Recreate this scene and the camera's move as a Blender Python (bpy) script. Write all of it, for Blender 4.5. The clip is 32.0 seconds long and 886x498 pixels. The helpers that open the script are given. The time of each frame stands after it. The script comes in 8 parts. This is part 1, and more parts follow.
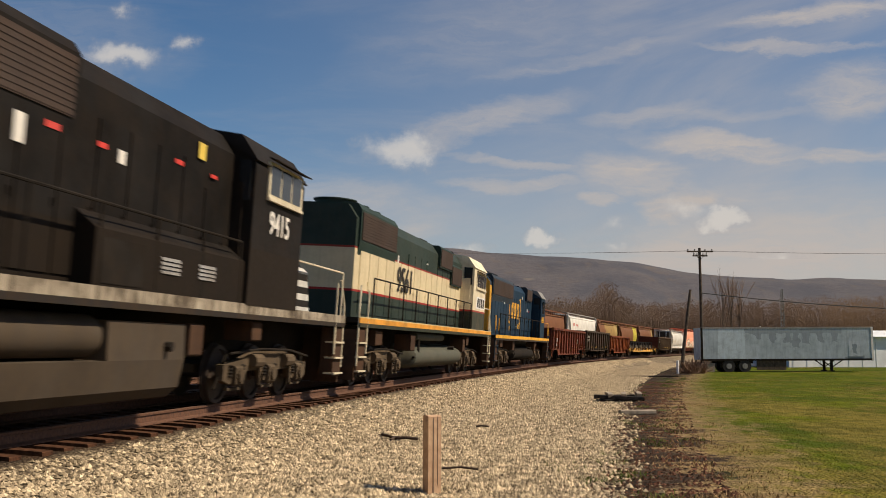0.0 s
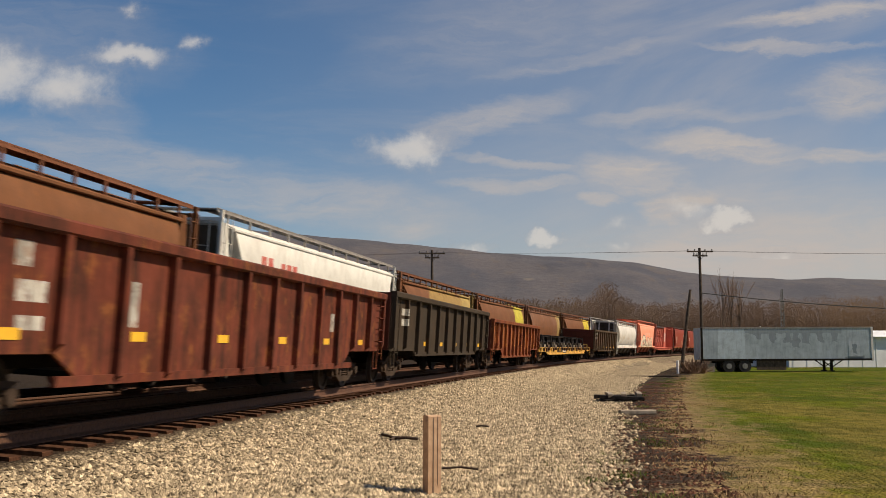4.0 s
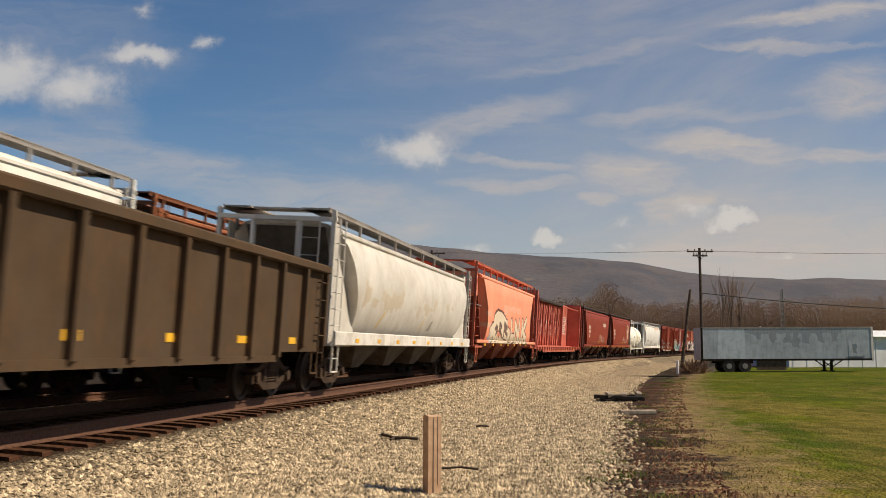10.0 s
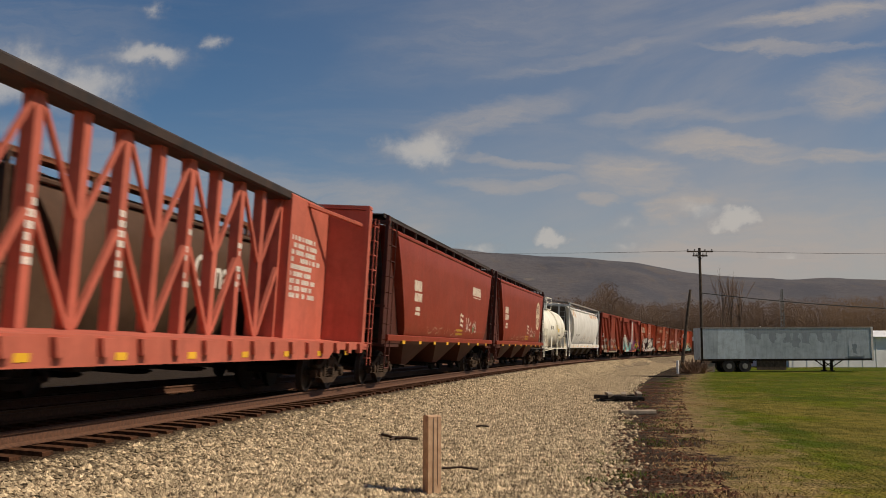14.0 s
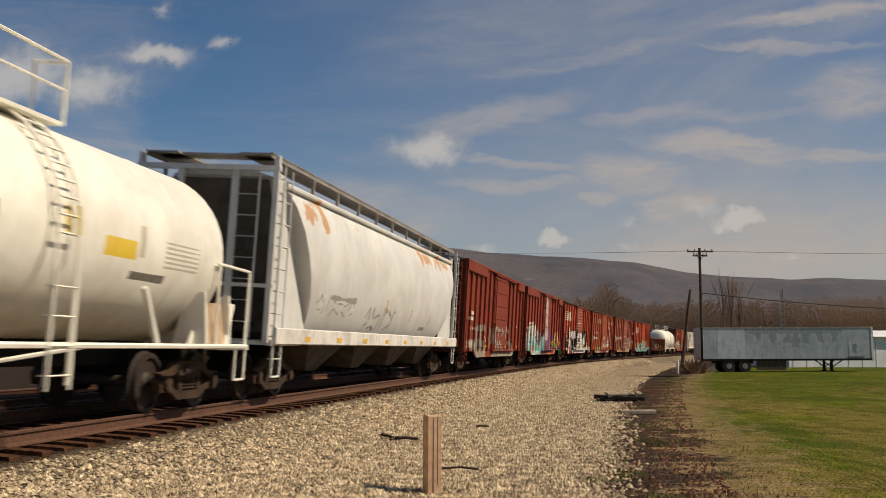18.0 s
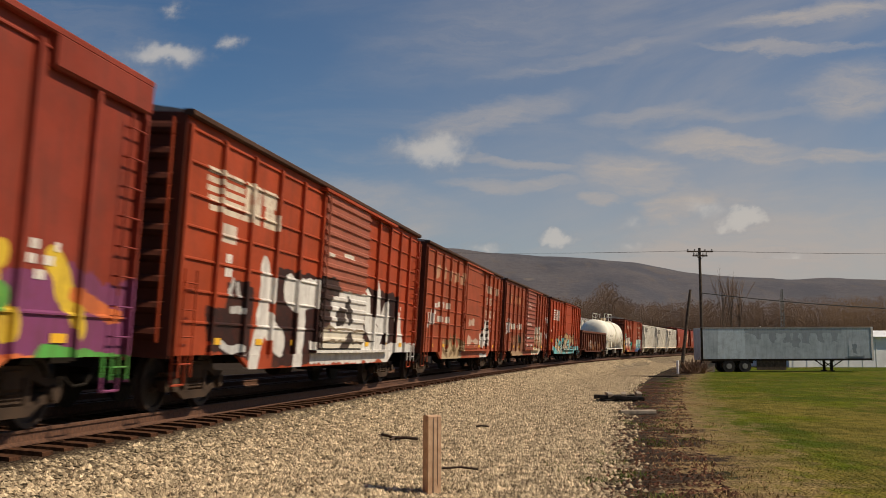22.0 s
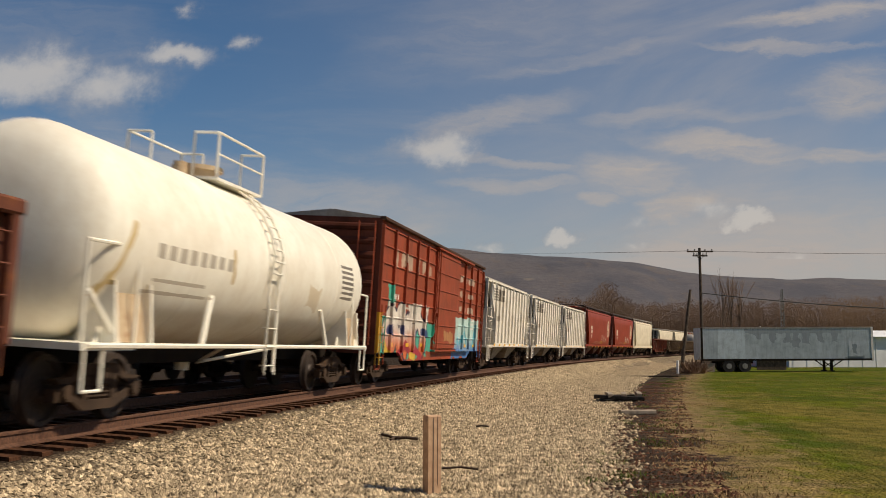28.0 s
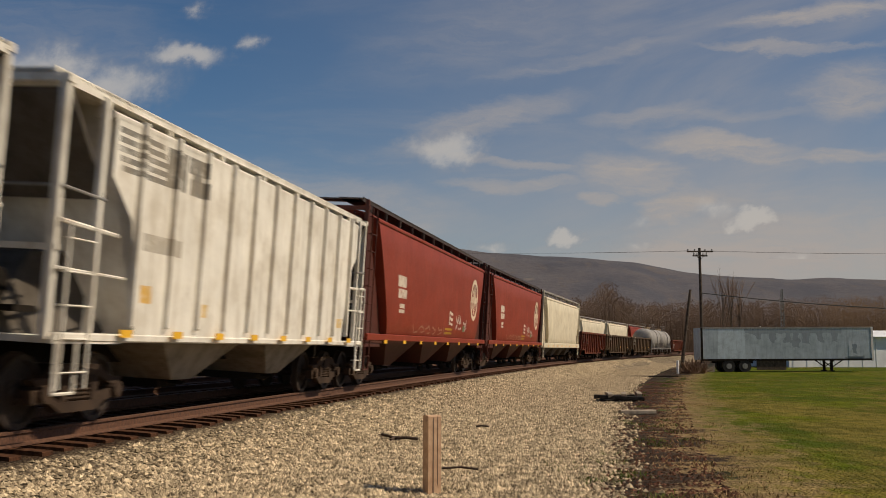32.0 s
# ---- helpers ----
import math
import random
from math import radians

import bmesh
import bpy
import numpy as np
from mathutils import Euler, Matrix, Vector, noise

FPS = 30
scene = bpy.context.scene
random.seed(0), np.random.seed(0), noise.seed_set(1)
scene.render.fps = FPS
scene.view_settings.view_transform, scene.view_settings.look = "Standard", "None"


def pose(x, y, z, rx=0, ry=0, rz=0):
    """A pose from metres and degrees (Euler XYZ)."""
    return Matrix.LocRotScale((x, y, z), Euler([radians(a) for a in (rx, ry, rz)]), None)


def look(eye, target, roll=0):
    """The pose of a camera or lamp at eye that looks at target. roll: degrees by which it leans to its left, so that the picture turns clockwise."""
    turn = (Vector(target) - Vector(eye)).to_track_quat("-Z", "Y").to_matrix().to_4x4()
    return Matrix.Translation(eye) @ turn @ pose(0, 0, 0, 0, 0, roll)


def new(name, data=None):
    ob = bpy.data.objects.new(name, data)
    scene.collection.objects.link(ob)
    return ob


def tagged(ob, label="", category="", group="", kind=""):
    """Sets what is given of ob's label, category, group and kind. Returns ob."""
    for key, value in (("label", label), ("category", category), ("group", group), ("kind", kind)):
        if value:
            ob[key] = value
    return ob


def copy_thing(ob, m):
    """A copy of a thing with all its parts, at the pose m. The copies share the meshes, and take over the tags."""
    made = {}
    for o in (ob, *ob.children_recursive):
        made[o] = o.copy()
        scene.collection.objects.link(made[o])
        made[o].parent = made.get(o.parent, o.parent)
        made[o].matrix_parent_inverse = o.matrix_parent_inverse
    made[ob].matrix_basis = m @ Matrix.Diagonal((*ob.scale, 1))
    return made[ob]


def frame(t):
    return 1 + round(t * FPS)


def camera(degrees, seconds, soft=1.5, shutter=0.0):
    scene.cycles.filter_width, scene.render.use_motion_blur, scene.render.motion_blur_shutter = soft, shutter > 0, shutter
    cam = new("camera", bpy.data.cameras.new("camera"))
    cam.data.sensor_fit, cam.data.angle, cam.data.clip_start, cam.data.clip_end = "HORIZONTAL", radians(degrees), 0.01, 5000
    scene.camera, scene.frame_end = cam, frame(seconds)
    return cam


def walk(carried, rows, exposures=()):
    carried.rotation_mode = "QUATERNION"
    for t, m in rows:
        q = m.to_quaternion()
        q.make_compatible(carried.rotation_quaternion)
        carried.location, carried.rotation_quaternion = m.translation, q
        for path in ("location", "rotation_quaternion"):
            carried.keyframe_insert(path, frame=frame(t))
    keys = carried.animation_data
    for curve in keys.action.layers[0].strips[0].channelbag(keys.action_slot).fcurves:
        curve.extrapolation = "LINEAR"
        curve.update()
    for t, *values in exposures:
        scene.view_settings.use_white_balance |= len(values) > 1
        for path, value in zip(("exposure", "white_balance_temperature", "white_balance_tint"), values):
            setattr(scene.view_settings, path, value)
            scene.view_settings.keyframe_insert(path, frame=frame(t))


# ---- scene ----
# camera: stands still beside the line
view = look((0, 0, 0.947), (0, 10, 0.947 + 10 * math.tan(radians(5.68))), -0.2)
cam = camera(47.3, 32.0, soft=0.75, shutter=0.3)
walk(cam, [(0, view), (32, view)], exposures=[(0, -0.12), (9, -0.1), (11, -0.14), (12, -0.48), (14, -0.5), (17, -0.38), (18, -0.38), (19.5, -0.55), (21, -0.42), (24, -0.38), (27.5, -0.34), (28, -0.36), (29, -0.52), (32, -0.52)])

# ---- light ----
SUN_UP = radians(47)
SUN_DIR = Vector((0.985, -0.17, 0.0)).normalized() * math.cos(SUN_UP) + Vector((0, 0, math.sin(SUN_UP)))
sun = new("sun", bpy.data.lights.new("sun", "SUN"))
sun.data.energy, sun.data.angle, sun.data.color = 6.0, radians(0.6), (1.0, 0.85, 0.66)
sun.matrix_basis = look(SUN_DIR * 50, (0, 0, 0))
scene.view_settings.exposure = 0.0


class Nodes:
    """A short way to write node trees."""

    def __init__(self, tree):
        self.t = tree

    def put(self, kind, ins=(), operation="", interpolation=""):
        n = self.t.nodes.new(kind)
        if operation:
            n.operation = operation
        if interpolation:
            n.interpolation_type = interpolation
        for key, v in (ins.items() if isinstance(ins, dict) else enumerate(ins)):
            if v is None:
                continue
            if isinstance(v, bpy.types.NodeSocket):
                self.t.links.new(v, n.inputs[key])
            else:
                n.inputs[key].default_value = v
        return n

    def m(self, op, a, b=None, c=None, clamp=False):
        n = self.put("ShaderNodeMath", (a, b, c), op)
        n.use_clamp = clamp
        return n.outputs[0]

    def v(self, op, a, b=None, s=None):
        n = self.put("ShaderNodeVectorMath", (a, b), op)
        if s is not None:
            if isinstance(s, bpy.types.NodeSocket):
                self.t.links.new(s, n.inputs["Scale"])
            else:
                n.inputs["Scale"].default_value = s
        return n.outputs["Value"] if op in ("LENGTH", "DOT_PRODUCT", "DISTANCE") else n.outputs[0]

    def mix(self, fac, a, b, blend="MIX"):
        n = self.put("ShaderNodeMix")
        n.data_type, n.blend_type = "RGBA", blend
        for key, v in ((0, fac), (6, a), (7, b)):
            if isinstance(v, bpy.types.NodeSocket):
                self.t.links.new(v, n.inputs[key])
            else:
                n.inputs[key].default_value = v if key == 0 else (*v[:3], 1)
        return n.outputs[2]

    def noise(self, vec, scale, detail=4, rough=0.6, dist=0.0):
        return self.put("ShaderNodeTexNoise", {"Vector": vec, "Scale": scale, "Detail": detail, "Roughness": rough, "Distortion": dist}).outputs[0]

    def ramp(self, x, lo, hi):
        return self.put("ShaderNodeMapRange", (x, lo, hi, 0.0, 1.0), interpolation="SMOOTHSTEP").outputs[0]

    def xyz(self, vec):
        return self.put("ShaderNodeSeparateXYZ", (vec,)).outputs

    def vec(self, x, y, z):
        return self.put("ShaderNodeCombineXYZ", (x, y, z)).outputs[0]

    def scaled(self, vec, s):
        return self.v("MULTIPLY", vec, s)


def material(name):
    mt = bpy.data.materials.new(name)
    mt.use_nodes = True
    mt.node_tree.nodes.clear()
    n = Nodes(mt.node_tree)
    out = n.put("ShaderNodeOutputMaterial")
    return mt, n, out


def finish(n, out, color, rough=0.6, metal=0.0, bump=None, strength=0.3, distance=0.01, **more):
    ins = {"Base Color": color if isinstance(color, bpy.types.NodeSocket) else (*color, 1), "Roughness": rough, "Metallic": metal}
    ins.update(more)
    if bump is not None:
        ins["Normal"] = n.put("ShaderNodeBump", {"Strength": strength, "Distance": distance, "Height": bump}).outputs[0]
    n.t.links.new(n.put("ShaderNodeBsdfPrincipled", ins).outputs[0], out.inputs[0])


# sky: clear blue with thin high cloud
world = bpy.data.worlds.new("world")
scene.world = world
world.use_nodes = True
world.node_tree.nodes.clear()
wn = Nodes(world.node_tree)
sky = wn.put("ShaderNodeTexSky")
sky.sky_type, sky.sun_disc, sky.altitude = "NISHITA", False, 200
sky.sun_elevation, sky.sun_rotation = SUN_UP, math.atan2(SUN_DIR.x, SUN_DIR.y)
sky.air_density, sky.dust_density, sky.ozone_density = 1.0, 0.35, 3.2
gen = wn.put("ShaderNodeTexCoord").outputs["Generated"]
gx, gy, gz = wn.xyz(gen)
lean = wn.put("ShaderNodeMapping", {"Vector": gen, "Rotation": (0, radians(12), 0)}).outputs[0]
streak = wn.noise(wn.scaled(lean, (2.6, 2.6, 13.0)), 1.0, 8, 0.62, 0.45)
wisp = wn.noise(wn.scaled(gen, (4.0, 4.0, 26.0)), 1.0, 7, 0.62, 0.6)
broad = wn.noise(wn.scaled(lean, (2.2, 2.0, 4.0)), 1.0, 4, 0.55, 0.4)
side = wn.ramp(wn.m("ADD", gx, wn.m("MULTIPLY", broad, 0.3)), 0.0, 0.5)
low = wn.m("SUBTRACT", 1.0, wn.ramp(gz, 0.03, 0.3))
veil = wn.m("MULTIPLY", wn.ramp(streak, 0.45, 0.7), wn.m("ADD", 0.07, wn.m("MULTIPLY", side, 0.12)))
veil = wn.m("ADD", veil, wn.m("MULTIPLY", wn.ramp(wisp, 0.5, 0.78), wn.m("ADD", 0.06, wn.m("MULTIPLY", low, 0.34))), clamp=True)
# separate bands of cirrus: where each lies, its half length and half width, its slope in degrees and how dense it is
CIRRUS = ((850, 212, 230, 34, 13, 0.42), (930, 282, 190, 13, -8, 0.34), (900, 322, 160, 15, 3, 0.36), (1120, 300, 125, 48, -10, 0.5), (1285, 256, 180, 28, -10, 0.5), (1430, 70, 230, 13, 0, 0.42),
          (1460, 14, 200, 22, 4, 0.55), (1530, 150, 170, 60, 8, 0.5), (1500, 274, 150, 20, 4, 0.5), (1010, 100, 240, 24, 12, 0.3), (1150, 196, 150, 22, 6, 0.28), (240, 275, 420, 62, -11, 0.42),
          (560, 350, 330, 58, -9, 0.42), (120, 175, 170, 50, -18, 0.3), (1080, 345, 60, 13, 0, 0.4), (1195, 362, 80, 38, 14, 0.5), (900, 40, 380, 120, 12, 0.2), (1380, 430, 420, 90, 0, 0.3), (1330, 190, 220, 16, 9, 0.22), (60, 70, 330, 120, -4, 0.2))
ue = wn.vec(wn.m("DIVIDE", gx, wn.m("MAXIMUM", gy, 0.02)), wn.m("DIVIDE", gz, wn.m("MAXIMUM", gy, 0.02)), 0.0)
curl = wn.put("ShaderNodeTexNoise", {"Vector": wn.scaled(ue, (7.0, 15.0, 1.0)), "Scale": 1.0, "Detail": 7.0, "Roughness": 0.62})
ue = wn.v("ADD", ue, wn.scaled(wn.v("SUBTRACT", curl.outputs[1], (0.5, 0.5, 0.5)), (0.13, 0.055, 0.0)))
bands = None
for bx, by, bw, bh, slope, k in CIRRUS:
    d = wn.v("SUBTRACT", ue, ((bx - 784) / 1790.0, (619 - by) / 1790.0, 0.0))
    c_, s_ = math.cos(radians(slope)), math.sin(radians(slope))
    along, across = wn.v("DOT_PRODUCT", d, (c_ * 1790.0 / bw, s_ * 1790.0 / bw, 0.0)), wn.v("DOT_PRODUCT", d, (-s_ * 1790.0 / bh, c_ * 1790.0 / bh, 0.0))
    f = wn.m("MULTIPLY", wn.ramp(wn.m("ADD", wn.m("MULTIPLY", along, along), wn.m("MULTIPLY", across, across)), 1.0, 0.0), k)
    bands = f if bands is None else wn.m("MAXIMUM", bands, f)
    ue = wn.v("ADD", ue, wn.v("SCALE", (1e-7, 0.0, 0.0), s=f))
fibre = wn.ramp(wn.noise(wn.scaled(ue, (11.0, 60.0, 1.0)), 1.0, 6, 0.65, 0.4), 0.3, 0.7)
veil = wn.m("ADD", veil, wn.m("MULTIPLY", bands, wn.m("MULTIPLY_ADD", fibre, 0.62, 0.42)), clamp=True)
veil = wn.m("ADD", veil, wn.m("MULTIPLY", wn.m("MULTIPLY", low, side), 0.5), clamp=True)
mist = wn.ramp(wn.noise(wn.scaled(lean, (1.6, 1.6, 3.2)), 1.0, 5, 0.55, 0.5), 0.36, 0.66)
veil = wn.m("ADD", veil, wn.m("MULTIPLY", wn.m("MULTIPLY", mist, wn.ramp(gx, -0.3, 0.25)), 0.26), clamp=True)
veil = wn.m("ADD", veil, wn.m("MULTIPLY", wn.m("MULTIPLY", low, low), 0.26), clamp=True)
deep = wn.put("ShaderNodeHueSaturation", {"Saturation": 1.18, "Value": 1.0, "Color": sky.outputs[0]}).outputs[0]
day = wn.mix(veil, deep, (6.5, 5.85, 5.4))
wn.t.links.new(wn.put("ShaderNodeBackground", {"Color": day, "Strength": 0.085}).outputs[0], wn.put("ShaderNodeOutputWorld").inputs[0])


# ---- materials ----
def spray(n, col, p, x, z, layers):
    """Sprayed graffiti, layer on layer. ("area", x0, x1, z0, z1, colour, wobble), ("lines", strokes, radius, colour) and
    ("letters", strokes, outer radius, outline, inner radius, fill); a colour may be (low, high, z0, z1), blended by height."""
    wob = n.m("SUBTRACT", n.noise(p, 1.5, 4, 0.55), 0.5)
    q = n.v("ADD", n.vec(x, 0.0, z), n.scaled(n.v("SUBTRACT", n.put("ShaderNodeTexNoise", {"Vector": p, "Scale": 2.6, "Detail": 2.0}).outputs[1], (0.5, 0.5, 0.5)), (0.2, 0.0, 0.2)))
    keep = n.m("ADD", 0.86, n.m("MULTIPLY", n.ramp(n.noise(p, 6, 5, 0.75), 0.34, 0.52), 0.13))

    def ink(c):
        return c if len(c) == 3 else n.mix(n.ramp(n.m("ADD", z, n.m("MULTIPLY", wob, 0.7)), c[2], c[3]), c[0], c[1])

    for item in layers:
        if item[0] == "area":
            _, x0, x1, z0, z1, c, w = item
            d = n.m("MAXIMUM", n.m("SUBTRACT", n.m("ABSOLUTE", n.m("SUBTRACT", x, (x0 + x1) / 2)), (x1 - x0) / 2), n.m("SUBTRACT", n.m("ABSOLUTE", n.m("SUBTRACT", z, (z0 + z1) / 2)), (z1 - z0) / 2))
            col = n.mix(n.m("MULTIPLY", n.m("LESS_THAN", n.m("ADD", d, n.m("MULTIPLY", wob, 2 * w)), 0.0), keep), col, ink(c))
            x = n.m("MULTIPLY_ADD", d, 1e-6, x)   # keeps the layers in order
            q = n.v("ADD", q, n.v("SCALE", (1e-6, 0.0, 1e-6), s=d))
            continue
        near = None
        for x0, z0, x1, z1 in item[1]:
            ba = (x1 - x0, 0.0, z1 - z0)
            pa = n.v("SUBTRACT", q, (x0, 0.0, z0))
            h = n.m("MULTIPLY", n.v("DOT_PRODUCT", pa, ba), 1.0 / max(1e-4, ba[0] ** 2 + ba[2] ** 2), clamp=True)
            d = n.v("DISTANCE", pa, n.v("SCALE", ba, s=h))
            near = d if near is None else n.m("MINIMUM", near, d)
            q = n.v("ADD", q, n.v("SCALE", (1e-6, 0.0, 1e-6), s=near))
        x = n.m("MULTIPLY_ADD", near, 1e-6, x)
        for r, c in zip(item[2::2], item[3::2]):
            col = n.mix(n.m("MULTIPLY", n.m("LESS_THAN", near, r), keep), col, ink(c))
    return col


def paint(name, base, dirt=(0.05, 0.035, 0.025), amount=0.45, rough=0.55, rust=0.0, bands=(), rects=(), strokes=(), inks=None, region=None, fade=0.0, streak=0.5, metal=0.0, tags=(), layers=(), gloss=0.14):
    """Weathered paint in the thing's own metres. bands: (z0, z1, colour); rects: (x, z, half width, half height, colour);
    strokes: lines (x0, z0, x1, z1) sprayed in inks (fill, outline, ground) over region (x0, x1, z0, z1)."""
    mt, n, out = material(name)
    p = n.put("ShaderNodeTexCoord").outputs["Object"]
    x, y, z = n.xyz(p)
    rnd = n.put("ShaderNodeObjectInfo").outputs["Random"]
    big = n.noise(p, 0.7, 5, 0.65)
    fine = n.noise(p, 14, 4, 0.7)
    runs = n.noise(n.scaled(p, (3.2, 3.2, 0.28)), 2.2, 5, 0.7)
    col = n.mix(n.ramp(big, 0.3, 0.75), base, tuple(min(1, c * 1.22 + 0.012) for c in base))
    for z0, z1, c in bands:
        inside = n.m("MULTIPLY", n.m("GREATER_THAN", z, z0), n.m("LESS_THAN", z, z1))
        col = n.mix(inside, col, c)
    worn = n.ramp(n.noise(p, 5, 5, 0.75), 0.36, 0.5)
    for rx, rz, hw, hh, c in rects:
        d = n.m("MAXIMUM", n.m("SUBTRACT", n.m("ABSOLUTE", n.m("SUBTRACT", x, rx)), hw), n.m("SUBTRACT", n.m("ABSOLUTE", n.m("SUBTRACT", z, rz)), hh))
        col = n.mix(n.m("MULTIPLY", n.m("LESS_THAN", d, 0.0), n.m("ADD", 0.45, n.m("MULTIPLY", worn, 0.5))), col, c)
    if strokes:
        q = n.v("ADD", n.vec(x, 0.0, z), n.scaled(n.v("SUBTRACT", n.put("ShaderNodeTexNoise", {"Vector": p, "Scale": 1.7, "Detail": 2.0}).outputs[1], (0.5, 0.5, 0.5)), (0.42, 0.0, 0.42)))
        near = None
        for x0, z0, x1, z1 in strokes:
            ba = (x1 - x0, 0.0, z1 - z0)
            pa = n.v("SUBTRACT", q, (x0, 0.0, z0))
            h = n.m("MULTIPLY", n.v("DOT_PRODUCT", pa, ba), 1.0 / max(1e-4, ba[0] ** 2 + ba[2] ** 2), clamp=True)
            d = n.v("DISTANCE", pa, n.v("SCALE", ba, s=h))
            near = d if near is None else n.m("MINIMUM", near, d)
        fill, line, back = inks
        if region:
            r = n.m("MAXIMUM", n.m("SUBTRACT", n.m("ABSOLUTE", n.m("SUBTRACT", x, (region[0] + region[1]) / 2)), (region[1] - region[0]) / 2),
                    n.m("SUBTRACT", n.m("ABSOLUTE", n.m("SUBTRACT", z, (region[2] + region[3]) / 2)), (region[3] - region[2]) / 2))
            edge = n.m("LESS_THAN", n.m("ADD", r, n.m("MULTIPLY", n.m("SUBTRACT", n.noise(p, 1.3, 3), 0.5), 1.1)), 0.0)
            col = n.mix(edge, col, back)
        col = n.mix(n.m("LESS_THAN", near, 0.27), col, line)
        shade = n.mix(n.ramp(n.noise(p, 1.1, 2), 0.4, 0.6), fill, tags[0] if tags else tuple(c * 0.8 for c in fill))
        col = n.mix(n.m("LESS_THAN", near, 0.185), col, shade)
    if layers:
        col = spray(n, col, p, x, z, layers)
    if fade:
        col = n.mix(n.m("MULTIPLY", n.ramp(n.noise(p, 0.45, 4, 0.7), 0.4, 0.75), fade), col, (0.62, 0.57, 0.5))
    col = n.mix(n.m("MULTIPLY", n.ramp(runs, 0.42, 0.8), amount * streak * 1.6, clamp=True), col, dirt)
    lowdirt = n.m("MULTIPLY", n.m("MULTIPLY", n.ramp(n.noise(p, 1.6, 5, 0.7), 0.4, 0.7), amount), 0.8)
    col = n.mix(lowdirt, col, dirt)
    if rust:
        spots = n.m("MULTIPLY", n.ramp(n.noise(n.scaled(p, (1.4, 1.4, 0.9)), 1.9, 7, 0.75), 0.66 - rust * 0.25, 0.78 - rust * 0.2), 0.85)
        col = n.mix(spots, col, (0.28, 0.1, 0.03))
    col = n.mix(n.m("MULTIPLY", fine, 0.16), col, dirt)
    tone = n.mix(n.m("MULTIPLY", rnd, 0.1), col, dirt)
    finish(n, out, tone, n.m("ADD", rough - 0.1, n.m("MULTIPLY", fine, 0.25)), metal, fine, 0.18, 0.006, **{"Specular IOR Level": gloss})
    return mt


def rough_stuff(name, a, b, scale=6.0, rough=0.9, bump=0.5, island=False, obj=True, c=None, metal=0.0):
    mt, n, out = material(name)
    tc = n.put("ShaderNodeTexCoord")
    p = tc.outputs["Object"]
    f = n.noise(p, scale, 6, 0.65)
    col = n.mix(n.ramp(f, 0.3, 0.7), a, b)
    if c:
        col = n.mix(n.ramp(n.noise(p, scale * 0.13, 4, 0.6), 0.5, 0.62), col, c)
    if island:
        r = n.put("ShaderNodeNewGeometry").outputs["Random Per Island"]
        col = n.mix(n.m("MULTIPLY", r, 0.85), col, c or b)
        col = n.mix(n.m("MULTIPLY", n.m("FRACT", n.m("MULTIPLY", r, 17.3)), 0.5), col, a)
    finish(n, out, col, rough, metal, f, bump, 0.02, **{"Specular IOR Level": 0.12 if rough > 0.85 else 0.5})
    return mt


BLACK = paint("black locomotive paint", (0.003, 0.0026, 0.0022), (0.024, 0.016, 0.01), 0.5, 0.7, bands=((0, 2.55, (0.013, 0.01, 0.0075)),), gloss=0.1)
UNDER = paint("grimy running gear", (0.009, 0.0075, 0.006), (0.03, 0.02, 0.012), 0.5, 0.9, gloss=0.1)
TRUCK = paint("dusty truck casting", (0.036, 0.024, 0.017), (0.085, 0.052, 0.031), 0.6, 0.9, gloss=0.12)
STEEL = rough_stuff("worn wheel steel", (0.025, 0.017, 0.013), (0.06, 0.042, 0.032), 20, 0.65, 0.2, metal=0.2)
RAILTOP = rough_stuff("rusty rail", (0.065, 0.028, 0.014), (0.135, 0.06, 0.03), 18, 0.75, 0.3)
TIE = rough_stuff("brown timber", (0.04, 0.018, 0.0095), (0.1, 0.045, 0.023), 9, 0.95, 0.8)
GLASS = rough_stuff("dark cab glass", (0.012, 0.015, 0.018), (0.02, 0.024, 0.028), 2, 0.08, 0.02)
YELLOW = paint("yellow reflective tape", (0.8, 0.45, 0.03), (0.3, 0.15, 0.03), 0.25, 0.4)
WHITE = paint("white stencil paint", (0.75, 0.72, 0.66), (0.3, 0.22, 0.16), 0.3, 0.5)
GREYPAINT = paint("grey walkway steel", (0.23, 0.23, 0.22), (0.12, 0.08, 0.05), 0.5, 0.7)


